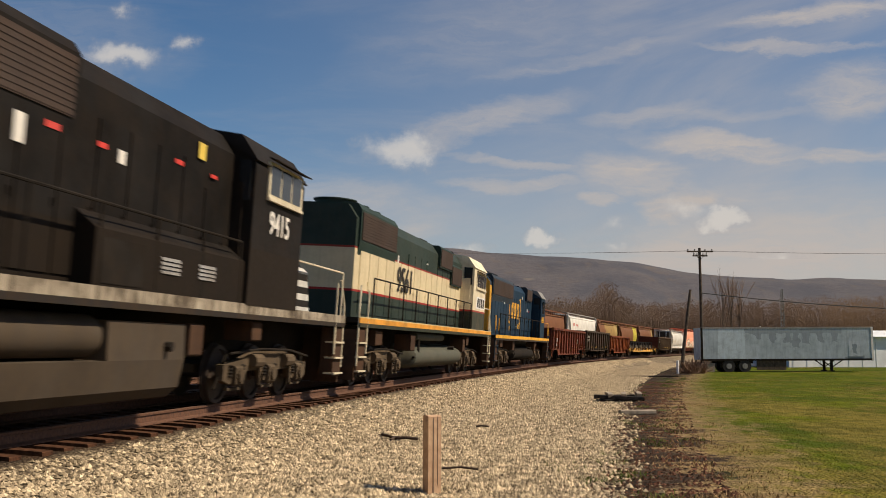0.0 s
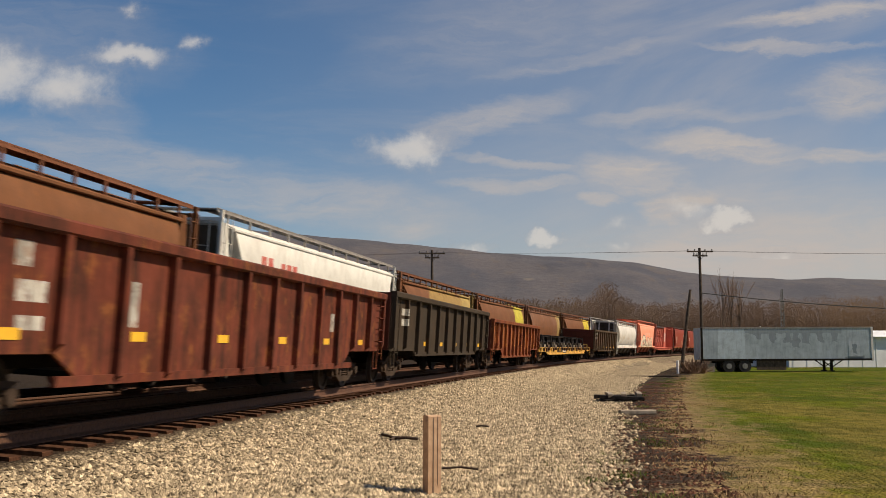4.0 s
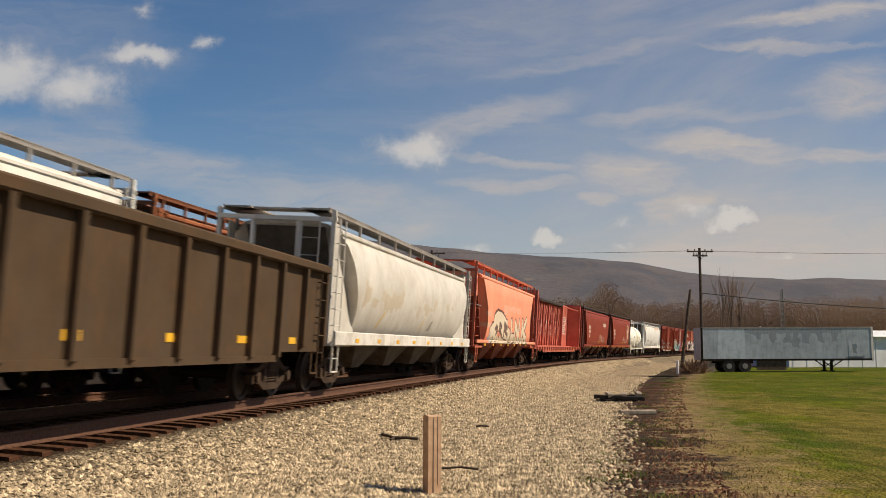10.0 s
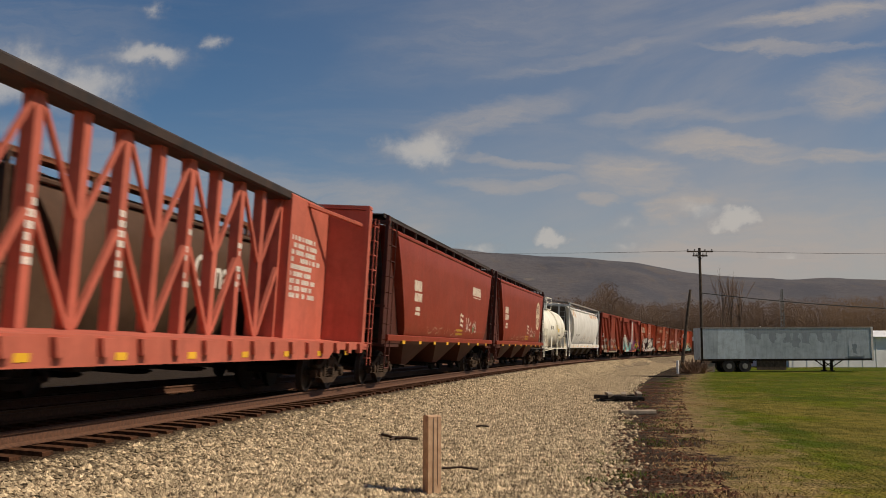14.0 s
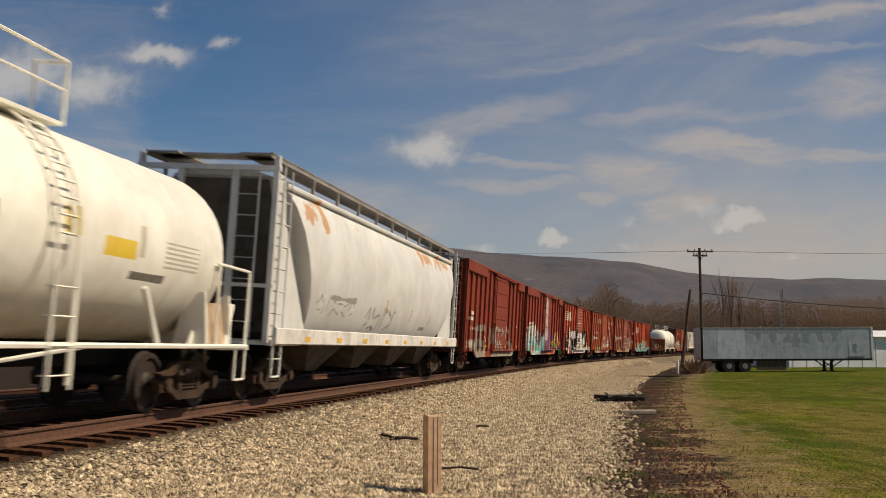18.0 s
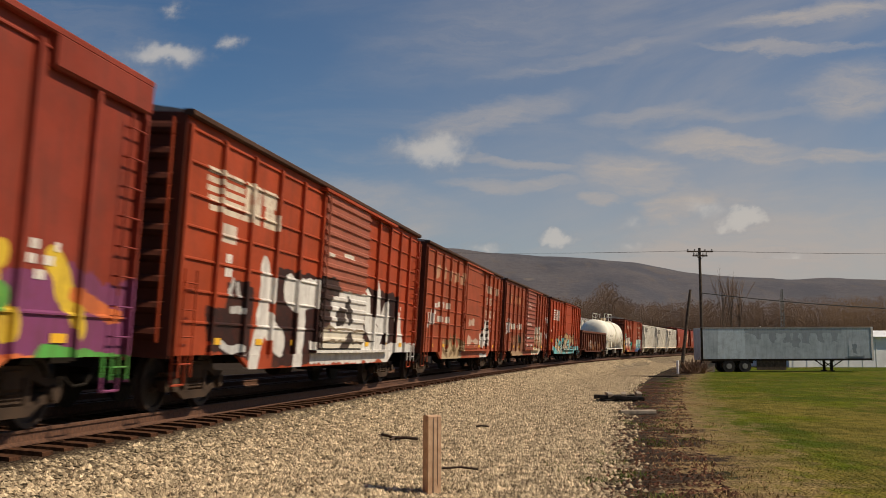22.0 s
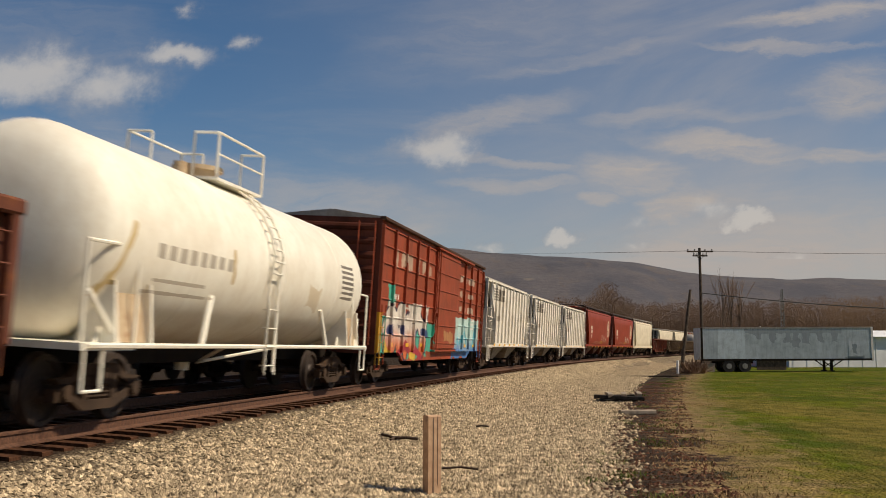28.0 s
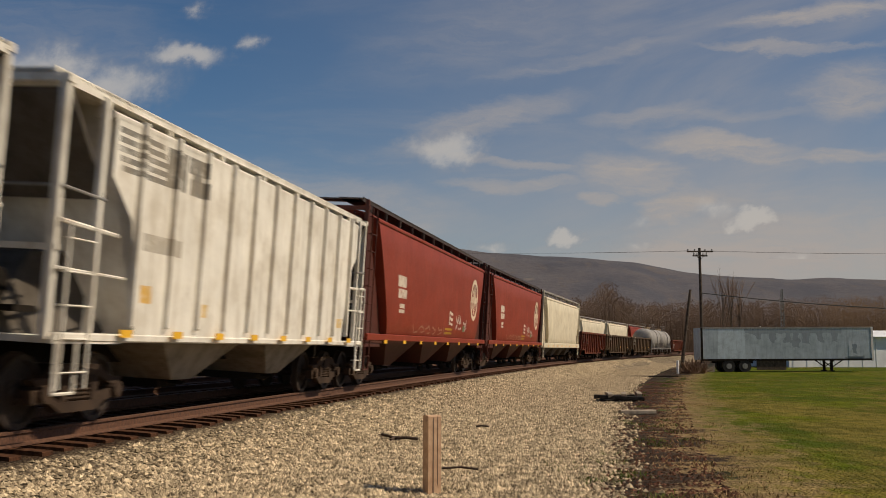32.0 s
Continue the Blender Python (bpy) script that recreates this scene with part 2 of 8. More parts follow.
# ---- mesh building ----
class Mesh:
    def __init__(self):
        self.v, self.f = [], []

    def add(self, vs, fs):
        k = len(self.v)
        self.v += [tuple(q) for q in vs]
        self.f += [tuple(i + k for i in f) for f in fs]
        return self

    def box(self, x0, x1, y0, y1, z0, z1):
        return self.add([(x, y, z) for z in (z0, z1) for y in (y0, y1) for x in (x0, x1)],
                        [(0, 2, 3, 1), (4, 5, 7, 6), (0, 1, 5, 4), (2, 6, 7, 3), (0, 4, 6, 2), (1, 3, 7, 5)])

    def soft(self, x0, x1, y0, y1, z0, z1, b=0.02):
        """A box with its long edges chamfered."""
        prof = [(y0 + b, z0), (y1 - b, z0), (y1, z0 + b), (y1, z1 - b), (y1 - b, z1), (y0 + b, z1), (y0, z1 - b), (y0, z0 + b)]
        return self.prism(prof, x0, x1)

    def prism(self, prof, x0, x1, d0=None, d1=None, caps=True):
        """A profile (y, z) drawn out from x0 to x1; d0, d1 shift the ends point by point."""
        n = len(prof)
        vs = [(x0 + (d0[i] if d0 else 0), y, z) for i, (y, z) in enumerate(prof)] + [(x1 + (d1[i] if d1 else 0), y, z) for i, (y, z) in enumerate(prof)]
        fs = [(i, (i + 1) % n, n + (i + 1) % n, n + i) for i in range(n)]
        if caps:
            fs += [tuple(range(n - 1, -1, -1)), tuple(range(n, 2 * n))]
        return self.add(vs, fs)

    def plate(self, outline, y0, y1):
        """An outline (x, z) with a thickness along y."""
        n = len(outline)
        return self.add([(x, y0, z) for x, z in outline] + [(x, y1, z) for x, z in outline],
                        [(i, (i + 1) % n, n + (i + 1) % n, n + i) for i in range(n)] + [tuple(range(n - 1, -1, -1)), tuple(range(n, 2 * n))])

    def cyl(self, a, b, r, n=12, r2=None, caps=True):
        a, b = Vector(a), Vector(b)
        w = (b - a).normalized()
        u = w.orthogonal().normalized()
        t = w.cross(u)
        r2 = r if r2 is None else r2
        ring = [(math.cos(2 * math.pi * i / n), math.sin(2 * math.pi * i / n)) for i in range(n)]
        fs = [(i, (i + 1) % n, n + (i + 1) % n, n + i) for i in range(n)]
        if caps:
            fs += [tuple(range(n - 1, -1, -1)), tuple(range(n, 2 * n))]
        return self.add([a + (u * c + t * s) * r for c, s in ring] + [b + (u * c + t * s) * r2 for c, s in ring], fs)

    def tube(self, pts, r, n=6):
        for a, b in zip(pts, pts[1:]):
            self.cyl(a, b, r, n)
        return self

    def rings(self, rows):
        """Rings of equally many points, skinned and closed at both ends."""
        n = len(rows[0])
        fs = [(k * n + i, k * n + (i + 1) % n, (k + 1) * n + (i + 1) % n, (k + 1) * n + i) for k in range(len(rows) - 1) for i in range(n)]
        fs += [tuple(range(n - 1, -1, -1)), tuple(range((len(rows) - 1) * n, len(rows) * n))]
        return self.add([q for row in rows for q in row], fs)

    def data(self, name, mt, smooth=False):
        me = bpy.data.meshes.new(name)
        me.from_pydata(self.v, [], self.f)
        if smooth:
            bm = bmesh.new()
            bm.from_mesh(me)
            bmesh.ops.recalc_face_normals(bm, faces=bm.faces)
            bm.to_mesh(me)
            bm.free()
            me.shade_smooth()
            me.set_sharp_from_angle(angle=radians(38))
        me.materials.append(mt)
        return me


def part(name, shape, mt, parent, label="", smooth=False):
    """ONE mesh object under a thing or a part; shape: a Mesh, or mesh data to share."""
    data = shape.data(name, mt, smooth) if isinstance(shape, Mesh) else shape
    ob = new(name, data)
    ob.parent = parent
    if label:
        ob["label"] = label
    return ob


def thing(name, label, category, group="", kind=""):
    return tagged(new(name), label, category, group, kind)


def solid(name, shape, mt, label, category="", group="", kind="", smooth=False):
    return tagged(new(name, shape.data(name, mt, smooth)), label, category, group, kind)


def lettering(text, x, y, z, size, mt, parent, name="number", wide=1.0):
    cu = bpy.data.curves.new("letters", "FONT")
    cu.body, cu.size, cu.align_x, cu.extrude = text, size, "CENTER", 0.004
    cu.offset = 0.014 * size
    tmp = bpy.data.objects.new("letters", cu)
    scene.collection.objects.link(tmp)
    me = bpy.data.meshes.new_from_object(tmp.evaluated_get(bpy.context.evaluated_depsgraph_get()))
    bpy.data.objects.remove(tmp)
    me.transform(Matrix.Translation((x, y, z)) @ Matrix.Diagonal((wide, 1, 1, 1)) @ pose(0, 0, 0, 90, 0, 0))
    me.materials.clear()
    me.materials.append(mt)
    return part(name, me, mt, parent)


# ---- the line: two tracks on one curve ----
CANT = radians(3.65)
GAP = -4.71          # the second track's centre, away from the camera
TOP = 0.0            # top of the near rail


def heading(s):
    c = np.clip(s, -60.0, 130.0)
    u = c / 100
    return 1.36607 - 0.13115 * u - 0.01006 * u ** 2 + 0.03005 * u ** 3 - 0.0009 * (s - c)


STATION = np.arange(-720.0, 900.0, 0.5)
_h = heading(STATION)
_x = np.concatenate([[0], np.cumsum((np.cos(_h)[1:] + np.cos(_h)[:-1]) / 2 * 0.5)])
_y = np.concatenate([[0], np.cumsum((np.sin(_h)[1:] + np.sin(_h)[:-1]) / 2 * 0.5)])
_k = int(np.argmin(abs(STATION)))
LINE_X, LINE_Y = _x - _x[_k], _y - _y[_k] + 43.83


def on_line(s, side):
    """The place s metres along the line, side metres towards the camera."""
    h = np.interp(s, STATION, _h)
    return np.interp(s, STATION, LINE_X) + side * np.sin(h), np.interp(s, STATION, LINE_Y) - side * np.cos(h)


def car_pose(s, base, track):
    """The pose of a car whose trucks stand base metres apart, with its middle at s."""
    ax, ay = on_line(s - base / 2, track)
    bx, by = on_line(s + base / 2, track)
    turn = math.degrees(math.atan2(by - ay, bx - ax))
    return Matrix.Translation(((ax + bx) / 2, (ay + by) / 2, TOP + 0.75 * math.sin(CANT))) @ pose(0, 0, 0, 0, 0, turn) @ pose(0, 0, 0, math.degrees(CANT), 0, 0)


def front_run(t):
    return 15.745 * t - 0.0321 * t * t + 0.000905 * t ** 3


def rear_run(t):
    return 20.952 * t - 0.02196 * t * t


def side_of(x, y):
    """Metres from the near track's centre towards the camera side, for many points at once."""
    x, y = np.asarray(x, float), np.asarray(y, float)
    sx, sy, sh = LINE_X[::8], LINE_Y[::8], _h[::8]
    out = np.empty(x.shape)
    for i in range(0, x.size, 4000):
        a, b = x.ravel()[i:i + 4000], y.ravel()[i:i + 4000]
        k = np.argmin((a[:, None] - sx) ** 2 + (b[:, None] - sy) ** 2, axis=1)
        out.ravel()[i:i + 4000] = (a - sx[k]) * np.sin(sh[k]) - (b - sy[k]) * np.cos(sh[k])
    return out


def ground_z(x, y, l):
    """Height of the ground: the ballast bed, its shoulder, and the field."""
    x, y, l = np.asarray(x, float), np.asarray(y, float), np.asarray(l, float)
    k = np.clip((y - 20) / 55, 0, 1)
    base = -0.55 + 0.11 * np.exp(-((x + 1.1) ** 2 + (y - 11.2) ** 2) / 0.5) - 0.4 * k * k * (3 - 2 * k) + 0.03 * np.sin(x * 0.31) * np.sin(y * 0.23) * (np.abs(l) > 8)
    near = -0.235 + np.clip(0.75 - l, -1.3, 2.3) * math.tan(CANT)
    far = -0.235 + np.clip(0.75 - (l - GAP), -0.8, 2.4) * math.tan(CANT)
    bed = np.where(l > -2.4, near, far)
    a = np.clip((l - 1.75) / 2.4, 0, 1)
    b = np.clip((-6.9 - l) / 2.4, 0, 1)
    a, b = a * a * (3 - 2 * a), b * b * (3 - 2 * b)
    return np.where(l > -2.4, bed * (1 - a) + base * a, bed * (1 - b) + base * b)


# ---- ground ----
def ground_material():
    mt, n, out = material("gravel, dirt and grass")
    p = n.put("ShaderNodeTexCoord").outputs["Object"]
    l = n.put("ShaderNodeAttribute")
    l.attribute_name = "side"
    l = l.outputs["Fac"]
    gy_ = n.xyz(p)[1]
    wob = n.m("MULTIPLY", n.m("SUBTRACT", n.noise(p, 0.5, 6, 0.7), 0.5), 2.2)
    le = n.m("ADD", l, wob)
    edge = n.m("MULTIPLY_ADD", n.m("MINIMUM", n.m("MAXIMUM", n.m("SUBTRACT", gy_, 12.0), 0.0), 60.0), 0.032, 9.15)
    t = n.m("SUBTRACT", le, edge)
    frayed = n.m("SUBTRACT", n.noise(n.scaled(p, (2.4, 1.0, 1)), 1.3, 7, 0.75), 0.5)
    # gravel
    cell = n.put("ShaderNodeTexVoronoi", {"Vector": p, "Scale": 21.0})
    tone = n.xyz(cell.outputs["Color"])[0]
    stone = n.mix(tone, (0.11, 0.083, 0.052), (0.52, 0.42, 0.275))
    stone = n.mix(n.ramp(cell.outputs["Distance"], 0.42, 0.7), stone, (0.055, 0.04, 0.026))
    stone = n.mix(n.m("MULTIPLY", n.ramp(n.noise(p, 0.22, 5), 0.42, 0.7), 0.3), stone, (0.28, 0.21, 0.14))
    brick = n.m("MULTIPLY", n.m("MULTIPLY", n.ramp(l, 5.2, 7.6), n.ramp(n.noise(p, 0.8, 4), 0.5, 0.62)), n.m("GREATER_THAN", n.xyz(cell.outputs["Color"])[1], 0.62))
    stone = n.mix(n.m("MULTIPLY", brick, 0.7), stone, (0.3, 0.11, 0.07))
    # oil and brake dust along and between the tracks, darkened for shade under trains
    shaded_grime = n.m("MULTIPLY", n.m("SUBTRACT", 1.0, n.ramp(n.m("ADD", l, n.m("MULTIPLY", n.m("SUBTRACT", n.noise(p, 2.5, 3), 0.5), 0.5)), 1.15, 1.75)), 0.94)
    stone = n.mix(shaded_grime, stone, n.mix(n.ramp(n.noise(p, 1.7, 5), 0.35, 0.65), (0.017, 0.009, 0.006), (0.045, 0.022, 0.012)))
    # dirt with dead grass
    dirt = n.mix(n.ramp(n.noise(p, 1.9, 6, 0.7), 0.36, 0.66), (0.017, 0.012, 0.009), (0.062, 0.04, 0.025))
    dirt = n.mix(n.m("MULTIPLY", n.ramp(n.noise(p, 7.5, 5, 0.8), 0.52, 0.66), 0.7), dirt, (0.12, 0.08, 0.045))
    straw = n.ramp(n.m("ADD", t, n.m("ADD", n.m("MULTIPLY", frayed, 3.4), n.m("MULTIPLY", n.m("SUBTRACT", n.noise(n.scaled(p, (0.35, 1.3, 1)), 0.8, 4, 0.6), 0.5), 5.6))), -0.7, -0.05)
    blade = n.mix(n.ramp(n.noise(n.scaled(p, (3.0, 14.0, 1)), 1.0, 6, 0.75, 0.6), 0.36, 0.62), (0.1, 0.066, 0.033), (0.36, 0.25, 0.12))
    dirt = n.mix(n.m("MULTIPLY", straw, 0.9), dirt, blade)
    weed = n.m("MULTIPLY", n.ramp(n.noise(n.scaled(p, (1, 0.6, 1)), 1.1, 6, 0.72), 0.58, 0.65), n.ramp(t, 0.4, -0.6))
    dirt = n.mix(n.m("MULTIPLY", weed, 0.8), dirt, (0.07, 0.1, 0.016))
    # lawn
    near = n.ramp(gy_, 42.0, 14.0)
    lawn = n.mix(n.ramp(n.noise(n.scaled(p, (1, 0.5, 1)), 0.4, 6, 0.7), 0.36, 0.64), (0.062, 0.092, 0.0005), (0.128, 0.146, 0.002))
    tan = n.ramp(n.m("ADD", n.noise(n.scaled(p, (0.8, 0.32, 1)), 0.5, 7, 0.72), n.m("MULTIPLY", near, 0.1)), 0.5, 0.62)
    lawn = n.mix(n.m("MULTIPLY", tan, 0.68), lawn, (0.24, 0.165, 0.04))
    lawn = n.mix(n.m("MULTIPLY", n.ramp(n.noise(n.scaled(p, (1, 0.5, 1)), 2.6, 7, 0.85), 0.4, 0.6), 0.7), lawn, (0.034, 0.044, 0.001))
    lawn = n.mix(n.m("MULTIPLY", n.ramp(n.m("ADD", t, n.m("MULTIPLY", frayed, 5.0)), 1.3, 0.2), 0.65), lawn, blade)
    left = n.m("LESS_THAN", l, -9.0)
    weeds = n.mix(n.noise(p, 0.4, 5), (0.022, 0.015, 0.01), (0.05, 0.034, 0.02))
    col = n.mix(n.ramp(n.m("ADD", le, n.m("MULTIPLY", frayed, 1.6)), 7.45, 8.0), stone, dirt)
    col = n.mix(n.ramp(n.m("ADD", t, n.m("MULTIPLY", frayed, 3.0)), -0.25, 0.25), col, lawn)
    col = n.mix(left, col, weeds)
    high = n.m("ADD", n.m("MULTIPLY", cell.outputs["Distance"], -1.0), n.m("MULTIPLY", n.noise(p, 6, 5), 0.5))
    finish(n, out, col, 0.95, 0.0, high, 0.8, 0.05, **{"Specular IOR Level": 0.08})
    return mt


def ground():
    xs = np.unique(np.concatenate([[-4200, -2500, -1400, -800, -450], np.arange(-300, -60, 20), np.arange(-60, -16, 2.0), np.arange(-16, 16, 0.4), np.arange(16, 60, 2.0), np.arange(60, 300, 20), [450, 800, 1400, 2500, 4200]]))
    ys = np.unique(np.concatenate([[-900, -400, -150], np.arange(-60, 4, 4.0), np.arange(4, 48, 0.4), np.arange(48, 110, 1.5), np.arange(110, 320, 8), np.arange(320, 700, 30), [800, 1000, 1400, 2000, 3000, 4700]]))
    gx, gy = np.meshgrid(xs, ys)
    l = side_of(gx, gy)
    z = ground_z(gx, gy, l)
    nx, ny = len(xs), len(ys)
    idx = np.arange(nx * ny).reshape(ny, nx)
    faces = np.stack([idx[:-1, :-1], idx[:-1, 1:], idx[1:, 1:], idx[1:, :-1]], -1).reshape(-1, 4)
    me = bpy.data.meshes.new("ground")
    me.from_pydata(np.stack([gx, gy, z], -1).reshape(-1, 3).tolist(), [], faces.tolist())
    me.attributes.new("side", "FLOAT", "POINT").data.foreach_set("value", l.ravel().astype(np.float32))
    me.shade_smooth()
    me.materials.append(ground_material())
    return tagged(new("ground", me), "gravel trackbed, bare dirt and patchy green lawn", "ground", kind="structure")


def scatter(name, mt, places, sizes, shape, faces, label, rng, squash=1.0, stretch=None):
    """Many small solids in one mesh: shape is a set of points of one piece."""
    n, k = len(places), len(shape)
    ang = rng.uniform(0, 2 * math.pi, n)
    c, s = np.cos(ang), np.sin(ang)
    v = np.broadcast_to(shape, (n, k, 3)).copy()
    v *= rng.uniform(0.65, 1.35, (n, k, 3)) if stretch is None else stretch
    v *= sizes[:, None, None]
    v[:, :, 2] *= squash
    x, y = v[:, :, 0] * c[:, None] - v[:, :, 1] * s[:, None], v[:, :, 0] * s[:, None] + v[:, :, 1] * c[:, None]
    v[:, :, 0], v[:, :, 1] = x, y
    v += places[:, None, :]
    f = (np.asarray(faces)[None] + (np.arange(n) * k)[:, None, None]).reshape(-1, len(faces[0]))
    me = bpy.data.meshes.new(name)
    me.from_pydata(v.reshape(-1, 3).tolist(), [], f.tolist())
    me.materials.append(mt)
    return tagged(new(name, me), label, kind="stuff")


def loose_ground():
    rng = np.random.default_rng(4)
    octa = np.array([(1, 0, 0), (-1, 0, 0), (0, 1, 0), (0, -1, 0), (0, 0, 1), (0, 0, -0.6)], float)
    of = [(0, 2, 4), (2, 1, 4), (1, 3, 4), (3, 0, 4), (2, 0, 5), (1, 2, 5), (3, 1, 5), (0, 3, 5)]
    stone = rough_stuff("crushed limestone", (0.045, 0.032, 0.02), (0.3, 0.232, 0.14), 30, 0.9, 0.3, True, c=(0.78, 0.62, 0.4))
    # ballast stones, thinning out with distance
    n = 200000
    s = -36 + 130 * rng.random(n) ** 2.3
    l = 1.42 + np.minimum(6.05 + rng.exponential(0.2, n), 6.9) * np.sqrt(rng.random(n)) ** 1.1
    x, y = on_line(s, l)
    ok = (y > 8.5) & (np.abs(x) < y * 0.47)
    x, y, l = x[ok], y[ok], l[ok]
    z = ground_z(x, y, l) + rng.uniform(-0.012, 0.014, len(x))
    scatter("ballast_stones", stone, np.stack([x, y, z], -1), rng.uniform(0.019, 0.045, len(x)) * (1 + np.clip(y - 12, 0, 70) * 0.02), octa, of, "loose pale grey and tan crushed stone", rng, 0.75)
    # clods, bark and broken brick on the dirt
    n = 5200
    y = 10 + 45 * rng.random(n) ** 1.6
    off = -2.0 + 1.9 * rng.random(n)
    s = np.interp(y, LINE_Y, STATION)
    for _ in range(3):
        l = 9.15 + np.clip(y - 12, 0, 60) * 0.032 + off
        s = s + (y - on_line(s, l)[1])
    x, y = on_line(s, l)
    ok = (y > 9.8) & (np.abs(x) < y * 0.47)
    x, y, l = x[ok], y[ok], l[ok]
    clod = rough_stuff("clods and brick bits", (0.016, 0.011, 0.008), (0.05, 0.032, 0.02), 24, 0.95, 0.3, True, c=(0.19, 0.085, 0.05))
    scatter("dirt_clods", clod, np.stack([x, y, ground_z(x, y, l)], -1), rng.uniform(0.012, 0.04, len(x)), octa, of, "dark clods and bits of broken brick on bare dirt", rng, 0.7)
    # grass in tufts: blades that lean out from a common foot
    for name, count, blades, reach, a, b, c, size, text in (
            ("grass", 7000, 5, (0.2, 9.0), (0.06, 0.085, 0.003), (0.11, 0.12, 0.008), (0.18, 0.135, 0.04), (0.01, 0.024), "short mown green grass with straw-coloured patches"),
            ("dry_grass", 420, 16, (-0.75, 0.3), (0.2, 0.135, 0.06), (0.12, 0.08, 0.036), (0.42, 0.29, 0.14), (0.02, 0.06), "dead straw-coloured grass tufts along the dirt"),
            ("weeds", 120, 40, (-2.0, -0.3), (0.05, 0.085, 0.012), (0.09, 0.12, 0.02), (0.13, 0.14, 0.035), (0.03, 0.075), "low green weeds sprouting on bare dirt")):
        y = 10.0 + 62 * rng.random(count) ** 1.7
        off = rng.uniform(*reach, count) + rng.normal(0, 0.25, count)
        s = np.interp(y, LINE_Y, STATION)
        for _ in range(3):
            l = 9.15 + np.clip(y - 12, 0, 60) * 0.032 + off
            s = s + (y - on_line(s, l)[1])
        x, y = on_line(s, l)
        clump = np.array([noise.noise((px * 0.9, py * 0.5, 3.0)) for px, py in zip(x, y)])
        ok = (y > 9.8) & (np.abs(x) < y * 0.47) & ((clump > -0.08) | (name == "grass"))
        x, y, l = np.repeat(x[ok], blades), np.repeat(y[ok], blades), np.repeat(l[ok], blades)
        spread = 0.35 if name == "grass" else 0.14
        x, y = x + rng.normal(0, spread, len(x)), y + rng.normal(0, spread, len(x))
        h = rng.uniform(*size, len(x)) * (1 + np.clip(y - 20, 0, 40) * 0.012)
        ang, lean = rng.uniform(0, 2 * math.pi, len(x)), rng.uniform(0.4, 2.2, len(x))
        z = ground_z(x, y, l) - 0.005
        w = 0.006 + 0.05 * h
        tip = np.stack([x + np.cos(ang) * lean * h, y + np.sin(ang) * lean * h, z + h], -1)
        v = np.stack([np.stack([x - np.sin(ang) * w, y + np.cos(ang) * w, z], -1), np.stack([x + np.sin(ang) * w, y - np.cos(ang) * w, z], -1), tip], 1).reshape(-1, 3)
        me = bpy.data.meshes.new(name)
        me.from_pydata(v.tolist(), [], np.arange(len(v)).reshape(-1, 3).tolist())
        me.materials.append(rough_stuff(name, a, b, 3, 0.9, 0.1, True, c=c))
        tagged(new(name, me), text, kind="stuff")


def tracks():
    prof = [(-0.075, -0.18), (0.075, -0.18), (0.075, -0.165), (0.012, -0.14), (0.012, -0.045), (0.036, -0.035), (0.037, -0.005), (0.03, 0.0), (-0.03, 0.0), (-0.037, -0.005), (-0.036, -0.035), (-0.012, -0.045), (-0.012, -0.14), (-0.075, -0.165)]
    ss = np.concatenate([np.arange(-140, 60, 1.5), np.arange(60, 420, 4.0)])
    tie = Mesh().soft(-0.115, 0.115, -1.3, 1.3, -0.36, -0.183, 0.012).data("tie", TIE)
    plate = Mesh().box(-0.09, 0.09, -0.18, 0.18, -0.186, -0.172)
    for track, far in ((0.0, False), (GAP, True)):
        root = thing("railway_track", "rusty steel rails on brown timber ties in pale ballast", "track", "tracks", "structure")
        for rail in (0.7525, -0.7525):
            rows = []
            for s in ss:
                h = float(heading(s))
                x, y = on_line(s, track + rail)
                z = (0.75 - rail) * math.sin(CANT)
                rows.append([(x - w * math.sin(h), y + w * math.cos(h), z + q + w * math.sin(CANT)) for w, q in prof])
            part("rail", Mesh().rings(rows), RAILTOP, root, smooth=True)
        rest = Mesh()
        for i, s in enumerate(np.arange(-70, 300, 0.54)):
            m = car_pose(s, 1.0, track) @ pose(0, random.uniform(-0.06, 0.06), random.uniform(-0.012, 0.004), 0, 0, random.uniform(-1.2, 1.2))
            if not far and -37 < s < 60:
                ob = part("tie", tie, TIE, root)
                ob.matrix_basis = m
            else:
                rest.add([m @ v.co for v in tie.vertices], [tuple(q.vertices) for q in tie.polygons])
        tagged(part("ties", rest, TIE, root), kind="stuff")


ground()
loose_ground()
tracks()


# ---- running gear ----
def wheelset_mesh(r):
    w = Mesh()
    for sgn in (-1, 1):
        tread = [(0.66, r + 0.028), (0.685, r + 0.028), (0.695, r), (0.79, r - 0.006), (0.79, r - 0.075), (0.745, r - 0.085), (0.74, 0.17), (0.79, 0.13), (0.79, 0.0)]
        rows = [[(math.cos(a) * q, sgn * w_, math.sin(a) * q) for a in [2 * math.pi * i / 20 for i in range(20)]] for w_, q in tread[:-1]]
        w.rings(rows)
    w.cyl((0, -0.95, 0), (0, 0.95, 0), 0.085, 10)
    return w.data("wheelset", STEEL, True)


WHEEL = {0.42: wheelset_mesh(0.42), 0.46: wheelset_mesh(0.46), 0.53: wheelset_mesh(0.53)}
ROLLING = []   # (wheelset, its car, radius, place on the truck)


